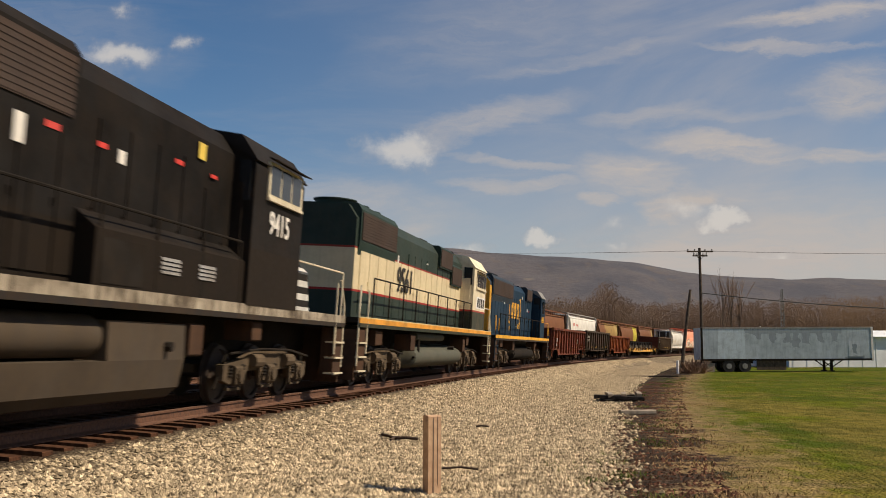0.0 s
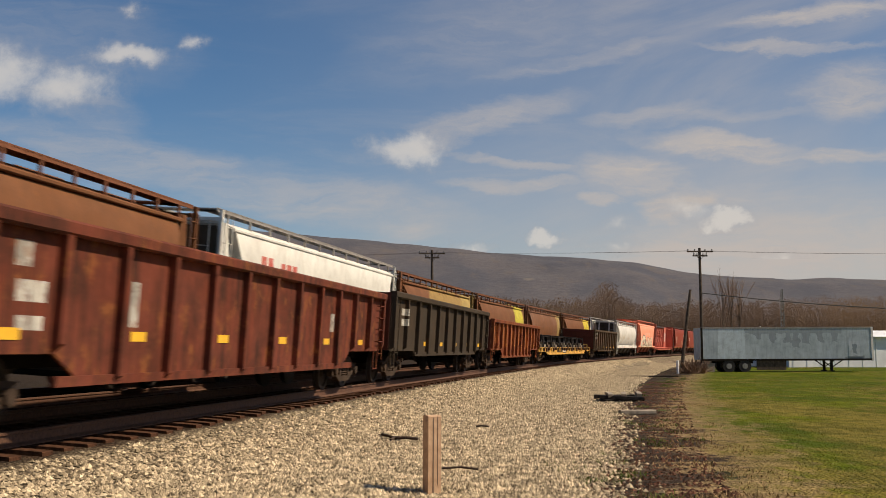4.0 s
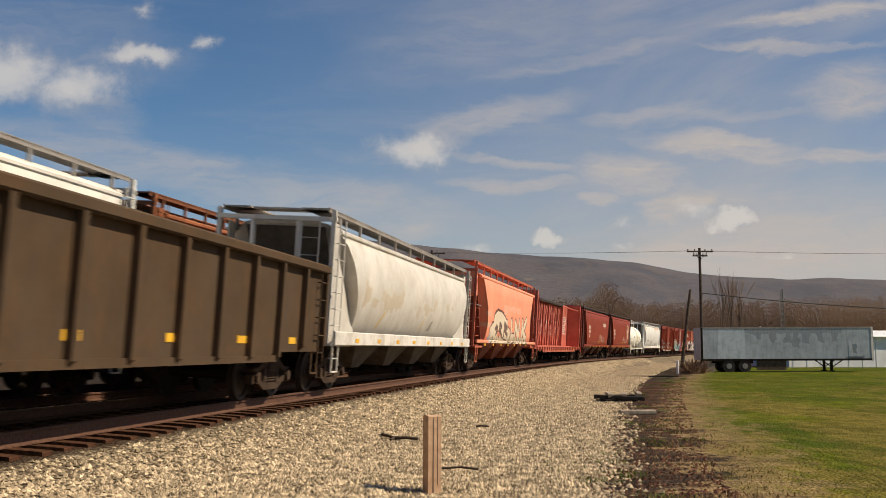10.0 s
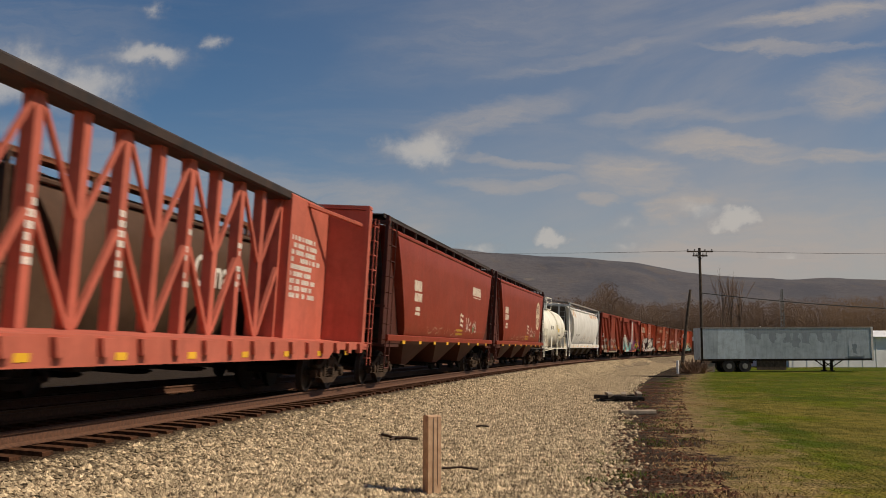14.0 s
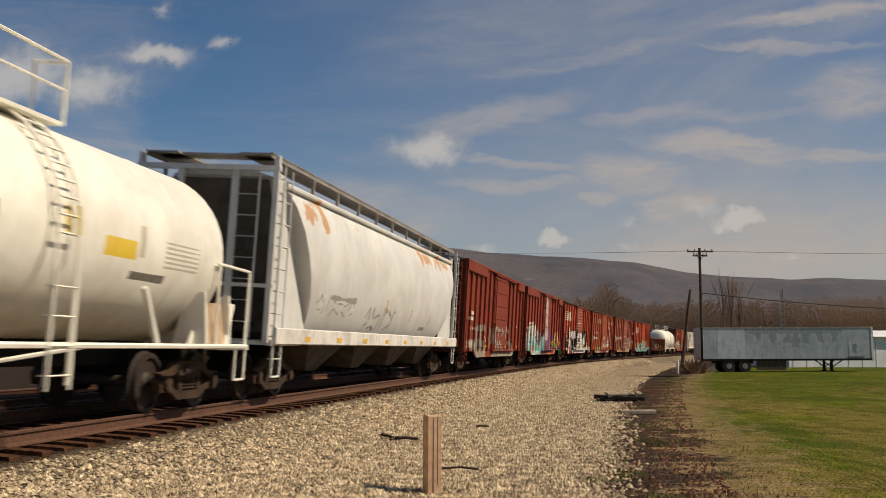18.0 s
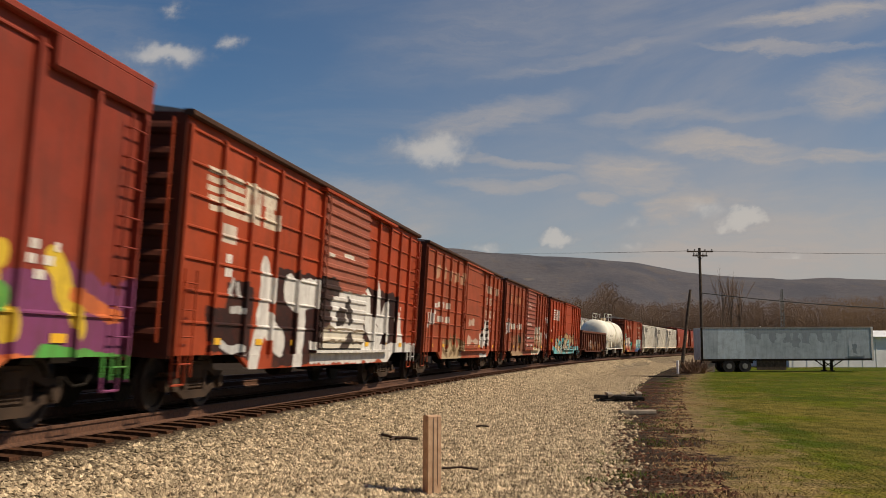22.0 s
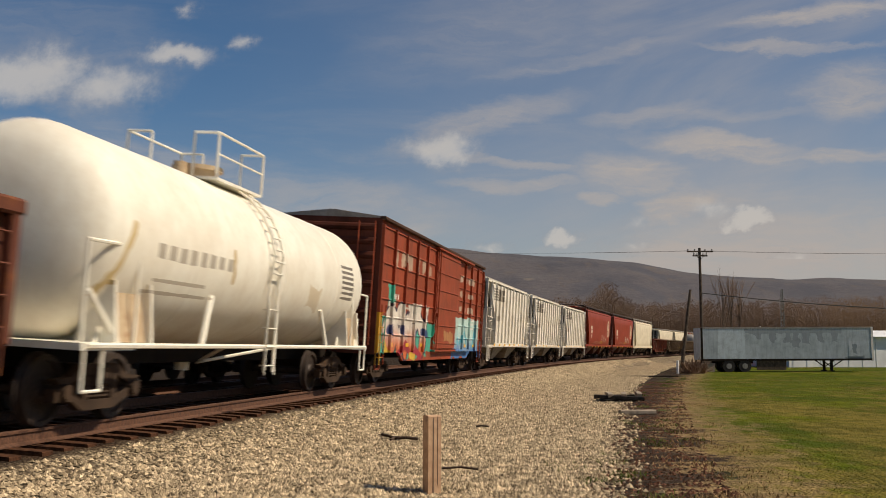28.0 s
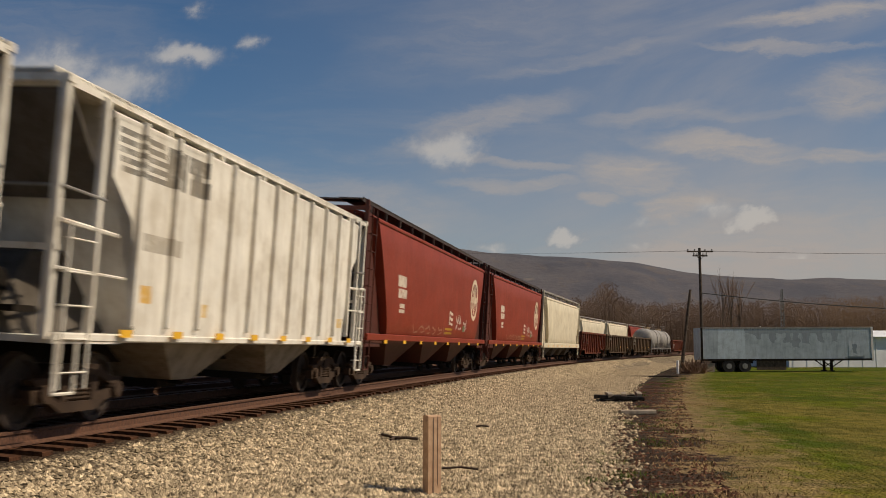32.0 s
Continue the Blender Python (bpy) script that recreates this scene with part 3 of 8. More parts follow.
def frame_data(base, sgn):
    h = base / 2
    out = [(-h - 0.2, 0.62), (-h - 0.24, 0.45), (-h - 0.17, 0.33), (-h + 0.2, 0.33), (-0.42, 0.2), (0.42, 0.2), (h - 0.2, 0.33), (h + 0.17, 0.33), (h + 0.24, 0.45), (h + 0.2, 0.62), (h - 0.16, 0.64), (0.45, 0.8), (-0.45, 0.8), (-h + 0.16, 0.64)]
    m = Mesh()
    a, b = sorted((sgn * 0.92, sgn * 1.06))
    # upper and lower arms with the spring opening between
    m.plate(out[9:] + [out[0], (-h, 0.5), (-0.4, 0.66), (0.4, 0.66), (h, 0.5)], a, b)
    m.plate([(-h, 0.5), (-h - 0.2, 0.5), (-h - 0.17, 0.33), (-h + 0.2, 0.33), (-0.42, 0.2), (0.42, 0.2), (h - 0.2, 0.33), (h + 0.17, 0.33), (h + 0.2, 0.5), (h, 0.5), (0.42, 0.33), (-0.42, 0.33)], a, b)
    for x in (-0.36, 0.36):
        m.box(x - 0.06, x + 0.06, a, b, 0.3, 0.68)
    for x in (-h, h):
        m.cyl((x, sgn * 0.94, 0.46), (x, sgn * 1.13, 0.46), 0.105, 12)
    return m.data("sideframe", TRUCK)


def spring_data(x, sgn):
    """One coil spring as a ringed column."""
    rows = [(0.33, 0.05)] + [(0.34 + 0.026 * k, 0.078 if k % 2 else 0.06) for k in range(11)] + [(0.62, 0.05)]
    return Mesh().rings([[(x + math.cos(math.pi * i / 4) * r, sgn * 0.99 + math.sin(math.pi * i / 4) * r, z) for i in range(8)] for z, r in rows]).data("spring", TRUCK)


FRAMES = {(b, s): frame_data(b, s) for b in (1.78,) for s in (-1, 1)}
SPRINGS = {s: [spring_data(x, s) for x in (-0.2, 0.0, 0.2)] for s in (-1, 1)}
BOLSTER = Mesh().soft(-0.2, 0.2, -1.08, 1.08, 0.5, 0.78, 0.04).box(-0.35, -0.3, -0.9, 0.9, 0.35, 0.45).box(0.3, 0.35, -0.9, 0.9, 0.35, 0.45).data("truck", TRUCK)


def truck(car, x, r=0.46):
    t = part("truck", BOLSTER, TRUCK, car, "rusty cast freight truck")
    t.location = (x, 0, 0)
    for s in (-1, 1):
        part("sideframe", FRAMES[1.78, s], TRUCK, t)
        for coil in SPRINGS[s]:
            part("spring", coil, TRUCK, t)
    for dx in (-0.89, 0.89):
        w = part("wheelset", WHEEL[r], STEEL, t)
        w.location = (dx, 0, r)
        ROLLING.append((w, car, r, (dx, 0, r), random.uniform(0, 90)))


def coupler(car, x, sgn):
    m = Mesh().box(min(x, x + sgn * 0.55), max(x, x + sgn * 0.55), -0.09, 0.09, 0.76, 0.94)
    m.plate([(x + sgn * 0.5, 0.74), (x + sgn * 0.78, 0.74), (x + sgn * 0.82, 0.85), (x + sgn * 0.78, 0.97), (x + sgn * 0.5, 0.97)], -0.16, 0.16)
    m.tube([(x, -0.35, 0.8), (x + sgn * 0.3, -0.33, 0.45), (x + sgn * 0.6, -0.3, 0.42), (x + sgn * 0.7, -0.2, 0.55)], 0.025)
    part("coupler", m, UNDER, car)


def ladder(car, x, y, z0, z1, mt, n, w=0.42, along=True, rails=True, d=0.09):
    """Ladder or grab irons; along: it lies flat on the side."""
    m = Mesh()
    o = -d if y < 0 else d
    for i in range(n):
        z = z0 + (z1 - z0) * (i + 0.5) / n
        if along:
            m.tube([(x - w / 2, y, z), (x - w / 2, y + o, z), (x + w / 2, y + o, z), (x + w / 2, y, z)], 0.013, 5)
        else:
            m.tube([(x, y - w / 2, z), (x + d, y - w / 2, z), (x + d, y + w / 2, z), (x, y + w / 2, z)], 0.013, 5)
    if rails and along:
        for dx in (-w / 2, w / 2):
            m.box(x + dx - 0.016, x + dx + 0.016, y + o - 0.012, y + o + 0.012, z0, z1)
    part("ladder", m, mt, car)


def tapes(car, x0, x1, n, y, z, size=(0.3, 0.1)):
    for i in range(n):
        x = x0 + (x1 - x0) * (i + 0.5) / n
        part("reflector", Mesh().box(x - size[0] / 2, x + size[0] / 2, y - 0.004, y + 0.004, z - size[1] / 2, z + size[1] / 2), YELLOW, car)


def stencil(car, x, z, w, h, rows, y, mt=None, dens=0.7, seed=0):
    """Small writing that cannot be read: broken bars."""
    rng = random.Random(seed + int(x * 10) + int(z * 100))
    m = Mesh()
    rh = h / rows
    for r in range(rows):
        cx = x
        while cx < x + w * (1 if rows == 1 else rng.uniform(0.6, 1.0)) - 0.01:
            k = rh * rng.uniform(0.35, 0.7)
            if rng.random() < dens:
                m.box(cx, min(cx + k, x + w), y - 0.003, y + 0.003, z + h - (r + 0.78) * rh, z + h - (r + 0.12) * rh)
            cx += k + rh * 0.16
    if m.v:
        tagged(part("stencil", m, mt or WHITE, car), kind="stuff")


CARS = []    # (car, middle at the start, truck spacing, which train)


def car_root(name, label, category, s0, s1, rear=False, trucks=1.9, r=0.46, gear=True):
    root = thing(name, label, category, "cars of the overtaking train" if rear else "cars of the near train")
    half = (s1 - s0) / 2
    CARS.append((root, (s0 + s1) / 2, 2 * (half - trucks), rear))
    if gear:
        for sgn in (-1, 1):
            truck(root, sgn * (half - trucks), r)
            coupler(root, sgn * (half - 0.05), sgn)
    return root, half


# ---- freight cars; in a car's own space x runs along the train, -y faces the camera ----
def gondola(s0, s1, mt, label, top=2.4, ribs=13, belly=0.58, rear=False, seed=1, endribs=4):
    car, h = car_root("gondola", label, "gondola", s0, s1, rear)
    floor = 1.08
    part("floor", Mesh().box(-h, h, -1.38, 1.38, floor - 0.08, floor), UNDER, car)
    part("center_sill", Mesh().box(-h, h, -0.3, 0.3, 0.7, floor - 0.08), UNDER, car)
    ins = 3.0
    for sgn in (-1, 1):
        a, b = sorted((sgn * 1.42, sgn * 1.46))
        part("side_wall", Mesh().plate([(-h, floor - 0.12), (-h + ins, floor - 0.12), (-h + ins + 0.7, belly), (h - ins - 0.7, belly), (h - ins, floor - 0.12), (h, floor - 0.12), (h, top), (-h, top)], a, b), mt, car)
        a, b = sorted((sgn * 1.40, sgn * 1.6))
        part("top_chord", Mesh().soft(-h - 0.02, h + 0.02, a, b, top - 0.08, top + 0.1, 0.03), mt, car)
        a, b = sorted((sgn * 1.46, sgn * 1.58))
        for i in range(ribs + 1):
            x = -h + 0.08 + (2 * h - 0.16) * i / ribs
            z0 = floor - 0.1 if abs(x) > h - ins else max(belly, 0)
            w = 0.06
            part("rib", Mesh().prism([(a, z0), (b, z0 + 0.1) if sgn > 0 else (b, z0), (b, top - 0.06), (a, top - 0.06)] if sgn > 0 else [(b, z0), (a, z0 + 0.1), (a, top - 0.06), (b, top - 0.06)], x - w, x + w), mt, car)
        part("side_sill", Mesh().box(-h + ins, h - ins, min(sgn * 1.44, sgn * 1.52), max(sgn * 1.44, sgn * 1.52), belly, belly + 0.12), mt, car)
    for sgn in (-1, 1):
        x = sgn * h
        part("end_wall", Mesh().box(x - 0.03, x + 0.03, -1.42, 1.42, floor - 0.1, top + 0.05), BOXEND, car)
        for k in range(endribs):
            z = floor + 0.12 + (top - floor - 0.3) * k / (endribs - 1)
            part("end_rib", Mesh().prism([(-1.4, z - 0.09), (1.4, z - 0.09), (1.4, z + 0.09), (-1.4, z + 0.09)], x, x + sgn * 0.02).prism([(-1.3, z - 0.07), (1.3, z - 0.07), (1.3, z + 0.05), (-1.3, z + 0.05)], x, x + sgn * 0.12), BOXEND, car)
        ladder(car, x - sgn * 0.35, -1.47, 0.75, top - 0.1, mt, 5, 0.4)
        part("step", Mesh().tube([(x - sgn * 0.2, -1.45, floor - 0.1), (x - sgn * 0.2, -1.45, 0.5), (x - sgn * 0.6, -1.45, 0.5), (x - sgn * 0.6, -1.45, floor - 0.1)], 0.02), mt, car)
    tapes(car, -h + 0.6, h - 0.6, 6, -1.465, floor + 0.1, (0.42, 0.13))
    return car, h


def boxcar(s0, s1, mt, label, top=4.42, bays=(5, 4), door=(-0.6, 2.7), doormt=None, seed=1, fascia=False, corr=False, seams=7, sill=0.66, endribs=9):
    """door: where it starts and ends along the car; corr: a ribbed door."""
    car, h = car_root("boxcar", label, "boxcar", s0, s1)
    floor, dm = 1.02, doormt or mt
    part("underframe", Mesh().box(-h, h, -0.35, 0.35, 0.68, floor).box(-h, h, -1.4, 1.4, floor - 0.06, floor), UNDER, car)
    part("brake_gear", Mesh().cyl((-1.6, -0.6, 0.62), (-0.8, -0.6, 0.62), 0.2).box(0.3, 0.9, -0.9, -0.5, 0.5, 0.85).tube([(-4, -0.5, 0.72), (4, -0.5, 0.66)], 0.03), UNDER, car)
    for sgn in (-1, 1):
        ya, yb = sgn * 1.42, sgn * 1.45
        for x0, x1, nb in ((-h, door[0], bays[0]), (door[1], h, bays[1])):
            w = (x1 - x0) / nb
            for i in range(nb):
                a, b = x0 + i * w, x0 + (i + 1) * w
                zs = [floor + 0.4 + (top - floor - 0.6) * k / max(1, seams - 1) for k in range(seams)]
                face = [(yb, floor - 0.1)] + [p for z in zs for p in ((yb, z - 0.022), (yb + sgn * 0.032, z - 0.014), (yb + sgn * 0.032, z + 0.006), (yb, z + 0.03))] + [(yb, top), (ya, top), (ya, floor - 0.1)]
                m = Mesh().prism(face if sgn > 0 else face[::-1], a, b)
                part("side_panel", m, mt, car)
            for i in range(nb + 1):
                x = min(max(x0 + i * w, -h + 0.05), h - 0.05)
                lo, hi = sorted((yb, yb + sgn * 0.085))
                part("side_post", Mesh().prism([(lo, floor - 0.1), (hi, floor - 0.1), (hi, top - 0.16), (lo, top - 0.16)], x - 0.05, x + 0.05), mt, car)
        lo, hi = sorted((sgn * 1.44, sgn * 1.56))
        y = lo if sgn < 0 else hi
        n, half_, out_ = (14, 0.06, 0.04) if corr else (6, 0.022, 0.024)
        face = [(y, floor + 0.02)]
        for k in range(n):
            z = floor + 0.2 + (top - floor - 0.5) * k / (n - 1)
            face += [(y, z - half_), (y + sgn * out_, z - half_ * 0.5), (y + sgn * out_, z + half_ * 0.5), (y, z + half_)]
        face += [(y, top - 0.12), (sgn * 1.44, top - 0.12), (sgn * 1.44, floor + 0.02)]
        m = Mesh().prism(face if sgn > 0 else face[::-1], door[0] + 0.03, door[1] - 0.03)
        dr = part("door", m, dm, car)
        part("lock_bar", Mesh().cyl((door[0] + 0.12, y + sgn * 0.05, floor), (door[0] + 0.12, y + sgn * 0.05, top - 0.2), 0.022, 6).box(door[0] + 0.05, door[0] + 0.3, min(y, y + sgn * 0.08), max(y, y + sgn * 0.08), 2.1, 2.22), dm, dr)
        q = sorted((sgn * 1.42, sgn * 1.62))
        part("door_track", Mesh().box(door[0] - 0.2, min(h - 0.4, door[1] + 2.8), q[0], q[1], floor - 0.08, floor - 0.02).box(door[0] - 0.2, min(h - 0.4, door[1] + 2.8), q[0], q[1], top - 0.14, top - 0.08), mt, car)
        q = sorted((sgn * 1.40, sgn * 1.47))
        part("side_sill", Mesh().plate([(-h + 2.6, floor - 0.1), (-h + 3.2, sill), (h - 3.2, sill), (h - 2.6, floor - 0.1)], *q), mt, car)
        q = sorted((sgn * 1.38, sgn * 1.555))
        part("eave", Mesh().soft(-h - 0.03, h + 0.03, q[0], q[1], top - 0.05, top + 0.05, 0.02), mt if fascia else EAVE, car)
        if fascia:
            q = sorted((sgn * 1.44, sgn * 1.56))
            for a, b in ((-h, -h + 4.6), (h - 2.4, h)):
                part("fascia", Mesh().soft(a, b, q[0], q[1], top - 0.42, top - 0.02, 0.03), mt, car)
    roof = Mesh().prism([(-1.5, top + 0.03), (0, top + 0.2), (1.5, top + 0.03), (1.5, top), (-1.5, top)], -h - 0.02, h + 0.02)
    rf = part("roof", roof, GALV, car, "weathered galvanised roof")
    for i in range(11):
        x = -h + 0.4 + (2 * h - 0.8) * i / 10
        part("roof_rib", Mesh().prism([(-1.48, top + 0.03), (0, top + 0.2), (1.48, top + 0.03), (1.48, top + 0.075), (0, top + 0.245), (-1.48, top + 0.075)], x - 0.04, x + 0.04), GALV, rf)
    for sgn in (-1, 1):
        x = sgn * h
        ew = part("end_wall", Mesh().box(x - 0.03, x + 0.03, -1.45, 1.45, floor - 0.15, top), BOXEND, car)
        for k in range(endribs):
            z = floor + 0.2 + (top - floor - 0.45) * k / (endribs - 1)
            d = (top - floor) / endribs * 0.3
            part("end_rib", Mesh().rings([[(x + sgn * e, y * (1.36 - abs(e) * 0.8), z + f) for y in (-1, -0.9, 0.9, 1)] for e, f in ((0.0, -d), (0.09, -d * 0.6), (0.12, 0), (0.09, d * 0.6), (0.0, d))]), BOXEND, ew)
        ladder(car, x - sgn * 0.32, -1.47, 0.6, top - 0.5 if sgn > 0 else 2.2, mt, 9 if sgn > 0 else 4, 0.42)
        part("step", Mesh().tube([(x - sgn * 0.12, -1.45, floor - 0.1), (x - sgn * 0.12, -1.45, 0.48), (x - sgn * 0.55, -1.45, 0.48), (x - sgn * 0.55, -1.45, floor - 0.1)], 0.02), mt, car)
        part("end_ladder", Mesh().tube([(x + sgn * 0.14, -1.3, 1.1), (x + sgn * 0.14, -1.3, top - 0.1)], 0.02).tube([(x + sgn * 0.14, -0.85, 1.1), (x + sgn * 0.14, -0.85, top - 0.1)], 0.02), mt, car)
    tapes(car, -h + 0.7, h - 0.7, 8, -1.462, floor - 0.0 + 0.12, (0.34, 0.11))
    stencil(car, -h + 1.2, 2.15, 1.3, 0.45, 2, -1.456, seed=seed)
    stencil(car, h - 2.6, 1.75, 0.8, 0.5, 3, -1.456, seed=seed + 3)
    return car, h


BARREL = [(1.0, 4.42), (1.28, 4.2), (1.46, 3.85), (1.57, 3.4), (1.6, 2.95), (1.58, 2.5), (1.5, 2.05), (1.36, 1.65), (1.2, 1.38)]
STRAIGHT = [(1.2, 4.42), (1.42, 4.3), (1.5, 4.15), (1.53, 3.6), (1.55, 2.9), (1.55, 2.2), (1.54, 1.75), (1.5, 1.45), (1.42, 1.36)]
FLAT = [(0.9, 4.42), (1.4, 4.3), (1.5, 4.2), (1.5, 1.36)]


def hopper(s0, s1, mt, label, form=BARREL, top=4.5, bays=4, rear=False, walk_h=0.3, posts=9, sillmt=None, endmt=None, seed=1, ribs=0, slope=0.62, over=0.0, walkmt=None, inset=0.9, sill_z=1.1, bay_mt=None, panel=True, end="frame"):
    """Covered hopper: its body, roof walk, hopper bays, end frames and slope sheets."""
    car, h = car_root("covered_hopper", label, "covered hopper", s0, s1, rear, 1.7)
    em, wm = endmt or mt, walkmt or GALV
    k = (top - 1.36) / (4.42 - 1.36)
    half = [(y, 1.36 + (z - 1.36) * k) for y, z in form]
    prof = [(-y, z) for y, z in half] + [(y, z) for y, z in reversed(half)]
    zt = half[0][1]
    if end == "open":      # upright ends above, sloping in below the middle
        kink = zt - 0.95
        half = half[:-1] + [(half[-1][0], kink), (half[-1][0], kink - 0.5), (half[-1][0], 1.2)]
        prof = [(-y, z) for y, z in half] + [(y, z) for y, z in reversed(half)]
        push = [0.05 if z >= kink else (0.65 if z > 2 else 0.95) for y, z in prof]
    elif end == "curved":  # the side's end bows in towards the floor
        push = [0.5 + 1.45 * math.sin(min(1.0, (zt - z) / (zt - 2.3)) * 1.5708) ** 1.5 * (1 if z > 2.3 else 1 - 0.4 * (2.3 - z) / 0.94) for y, z in prof]
    else:
        push = [min(2.3, (zt - z) * slope) + over for y, z in prof]
    xe = h - inset
    part("body", Mesh().prism(prof, -xe, xe, push, [-q for q in push]), mt, car, smooth=True)
    part("roof", Mesh().prism([(-half[0][0] - 0.04, zt - 0.02), (half[0][0] + 0.04, zt - 0.02), (half[0][0] * 0.6, zt + 0.1), (-half[0][0] * 0.6, zt + 0.1)], -xe - 0.02, xe + 0.02), mt, car)
    for sgn in (-1, 1):
        q = sorted((sgn * 1.5, sgn * 1.58))
        if end == "open":
            part("side_sill", Mesh().soft(-h + 0.25, h - 0.25, *sorted((sgn * 1.44, sgn * 1.515)), 1.1, 1.21, 0.02), mt, car)
        else:
            part("side_sill", Mesh().soft(-h + 0.25, h - 0.25, q[0], q[1], sill_z, 1.42, 0.02), sillmt or mt, car)
        q = sorted((sgn * half[1][0], sgn * (half[1][0] + 0.1)))
        part("top_chord", Mesh().soft(-xe, xe, q[0], q[1], zt - 0.25, zt - 0.13, 0.03), mt, car)
        if ribs:
            q = sorted((sgn * 1.49, sgn * 1.58))
            for i in range(ribs):
                x = -xe + 0.75 + over + (2 * xe - 1.5 - 2 * over) * i / (ribs - 1)
                part("side_post", Mesh().soft(x - 0.04, x + 0.04, q[0], q[1], 1.3, zt - 0.12, 0.02), mt, car)
        # walk along the roof
        q = sorted((sgn * 0.62, sgn * 1.28))
        wk = part("roof_walk", Mesh().box(-h + 0.15, h - 0.15, q[0], q[1], zt + walk_h, zt + walk_h + 0.035).box(-h + 0.15, h - 0.15, q[0] if sgn < 0 else q[1] - 0.03, q[0] + 0.03 if sgn < 0 else q[1], zt + walk_h - 0.06, zt + walk_h + 0.05), wm, car)
        for i in range(posts):
            x = -xe + 0.05 + (2 * xe - 0.1) * i / (posts - 1)
            part("walk_bracket", Mesh().box(x - 0.035, x + 0.035, sgn * 1.25 - 0.03, sgn * 1.25 + 0.03, zt - 0.22, zt + walk_h), wm, wk)
        # end shear panels
        for e in (-1, 1) if panel and end == "frame" else ():
            q = sorted((sgn * 1.28, sgn * 1.32))
            x0 = e * (h - 0.3)
            part("end_panel", Mesh().plate([(x0, 1.15), (e * (xe - 1.9), 1.15), (e * (xe - 0.15), zt - 0.9), (e * (xe + 0.05), zt - 0.02), (e * (xe + 0.3), zt - 0.02)], *q), em, car)
    for e in (-1, 1):
        if end == "frame" and slope:
            zl = 1.3
            # dark sheet over the body's end; its colour holds the slope's shade
            part("slope_sheet", Mesh().plate([(e * (xe + 0.05), zt - 0.08), (e * (xe + 0.02), zt - 0.08), (e * (xe + 0.02 - (zt - 0.08 - zl) * slope), zl), (e * (xe + 0.05 - (zt - 0.08 - zl) * slope), zl)], -0.98, 0.98), SHADEBAY, car, "slope sheet painted dark for shade")
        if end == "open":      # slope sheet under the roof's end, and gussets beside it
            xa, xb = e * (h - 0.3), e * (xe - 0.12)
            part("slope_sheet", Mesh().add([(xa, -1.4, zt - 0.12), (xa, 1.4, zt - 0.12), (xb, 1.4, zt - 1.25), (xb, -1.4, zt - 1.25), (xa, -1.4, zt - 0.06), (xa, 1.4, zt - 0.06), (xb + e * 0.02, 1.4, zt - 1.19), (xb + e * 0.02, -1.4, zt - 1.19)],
                                           [(0, 1, 2, 3), (7, 6, 5, 4), (0, 4, 5, 1), (1, 5, 6, 2), (2, 6, 7, 3), (3, 7, 4, 0)]), SHADEBAY, car, "slope sheet painted dark for shade")
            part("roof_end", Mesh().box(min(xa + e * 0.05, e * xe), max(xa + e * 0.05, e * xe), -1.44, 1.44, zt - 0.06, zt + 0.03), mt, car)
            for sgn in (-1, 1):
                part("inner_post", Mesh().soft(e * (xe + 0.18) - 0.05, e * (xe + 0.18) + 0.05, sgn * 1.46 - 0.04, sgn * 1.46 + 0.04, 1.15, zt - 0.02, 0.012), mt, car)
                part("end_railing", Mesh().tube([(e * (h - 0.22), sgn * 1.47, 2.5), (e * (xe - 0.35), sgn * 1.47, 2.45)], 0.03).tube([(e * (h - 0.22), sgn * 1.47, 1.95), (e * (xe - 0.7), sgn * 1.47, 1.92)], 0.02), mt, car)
            part("floor_cone", Mesh().rings([[(e * (h - 0.45), -0.5, 1.16), (e * (h - 0.45), 0.5, 1.16), (e * (xe - 1.2), 1.2, 1.16), (e * (xe - 1.2), -1.2, 1.16)], [(e * (xe - 0.3), -0.3, 2.2), (e * (xe - 0.3), 0.3, 2.2), (e * (xe - 0.9), 0.9, 2.3), (e * (xe - 0.9), -0.9, 2.3)]]), SHADEBAY, car)
        elif end == "curved":  # closed upper end box and slope sheet below it
            xa = e * (h - 0.34)
            part("end_box", Mesh().plate([(xa, zt - 0.02), (xa, zt - 0.95), (e * (xe - 0.3), zt - 1.05), (e * (xe - 0.1), zt - 0.02)], -1.3, 1.3), mt, car)
            # the shade inside the end is put into this sheet's dark red
            part("end_sheet", Mesh().plate([(e * (xe - 0.2), zt - 1.0), (e * (xe - 0.26), zt - 1.0), (e * (xe - 1.5), 1.2), (e * (xe - 1.44), 1.2)], -1.34, 1.34), DEEPRED, car, "sloping end sheet with shade in its red")
            stencil(car, min(xa, xa - e * 0.7) + 0.1, zt - 0.35, 0.5, 0.16, 1, -1.305, seed=4)
            for y in (-0.75, 0.75):
                part("end_brace", Mesh().tube([(e * (h - 0.3), y, 1.2), (e * (xe - 0.3), y, zt - 1.1)], 0.05, 5), em, car)
    for i in range(5):
        x = -xe + 1.4 + (2 * xe - 2.8) * i / 4
        part("hatch", Mesh().soft(x - 0.9, x + 0.9, -0.32, 0.32, zt + 0.08, zt + 0.2, 0.04), mt, car)
    span = (2 * xe - 3.4) / bays
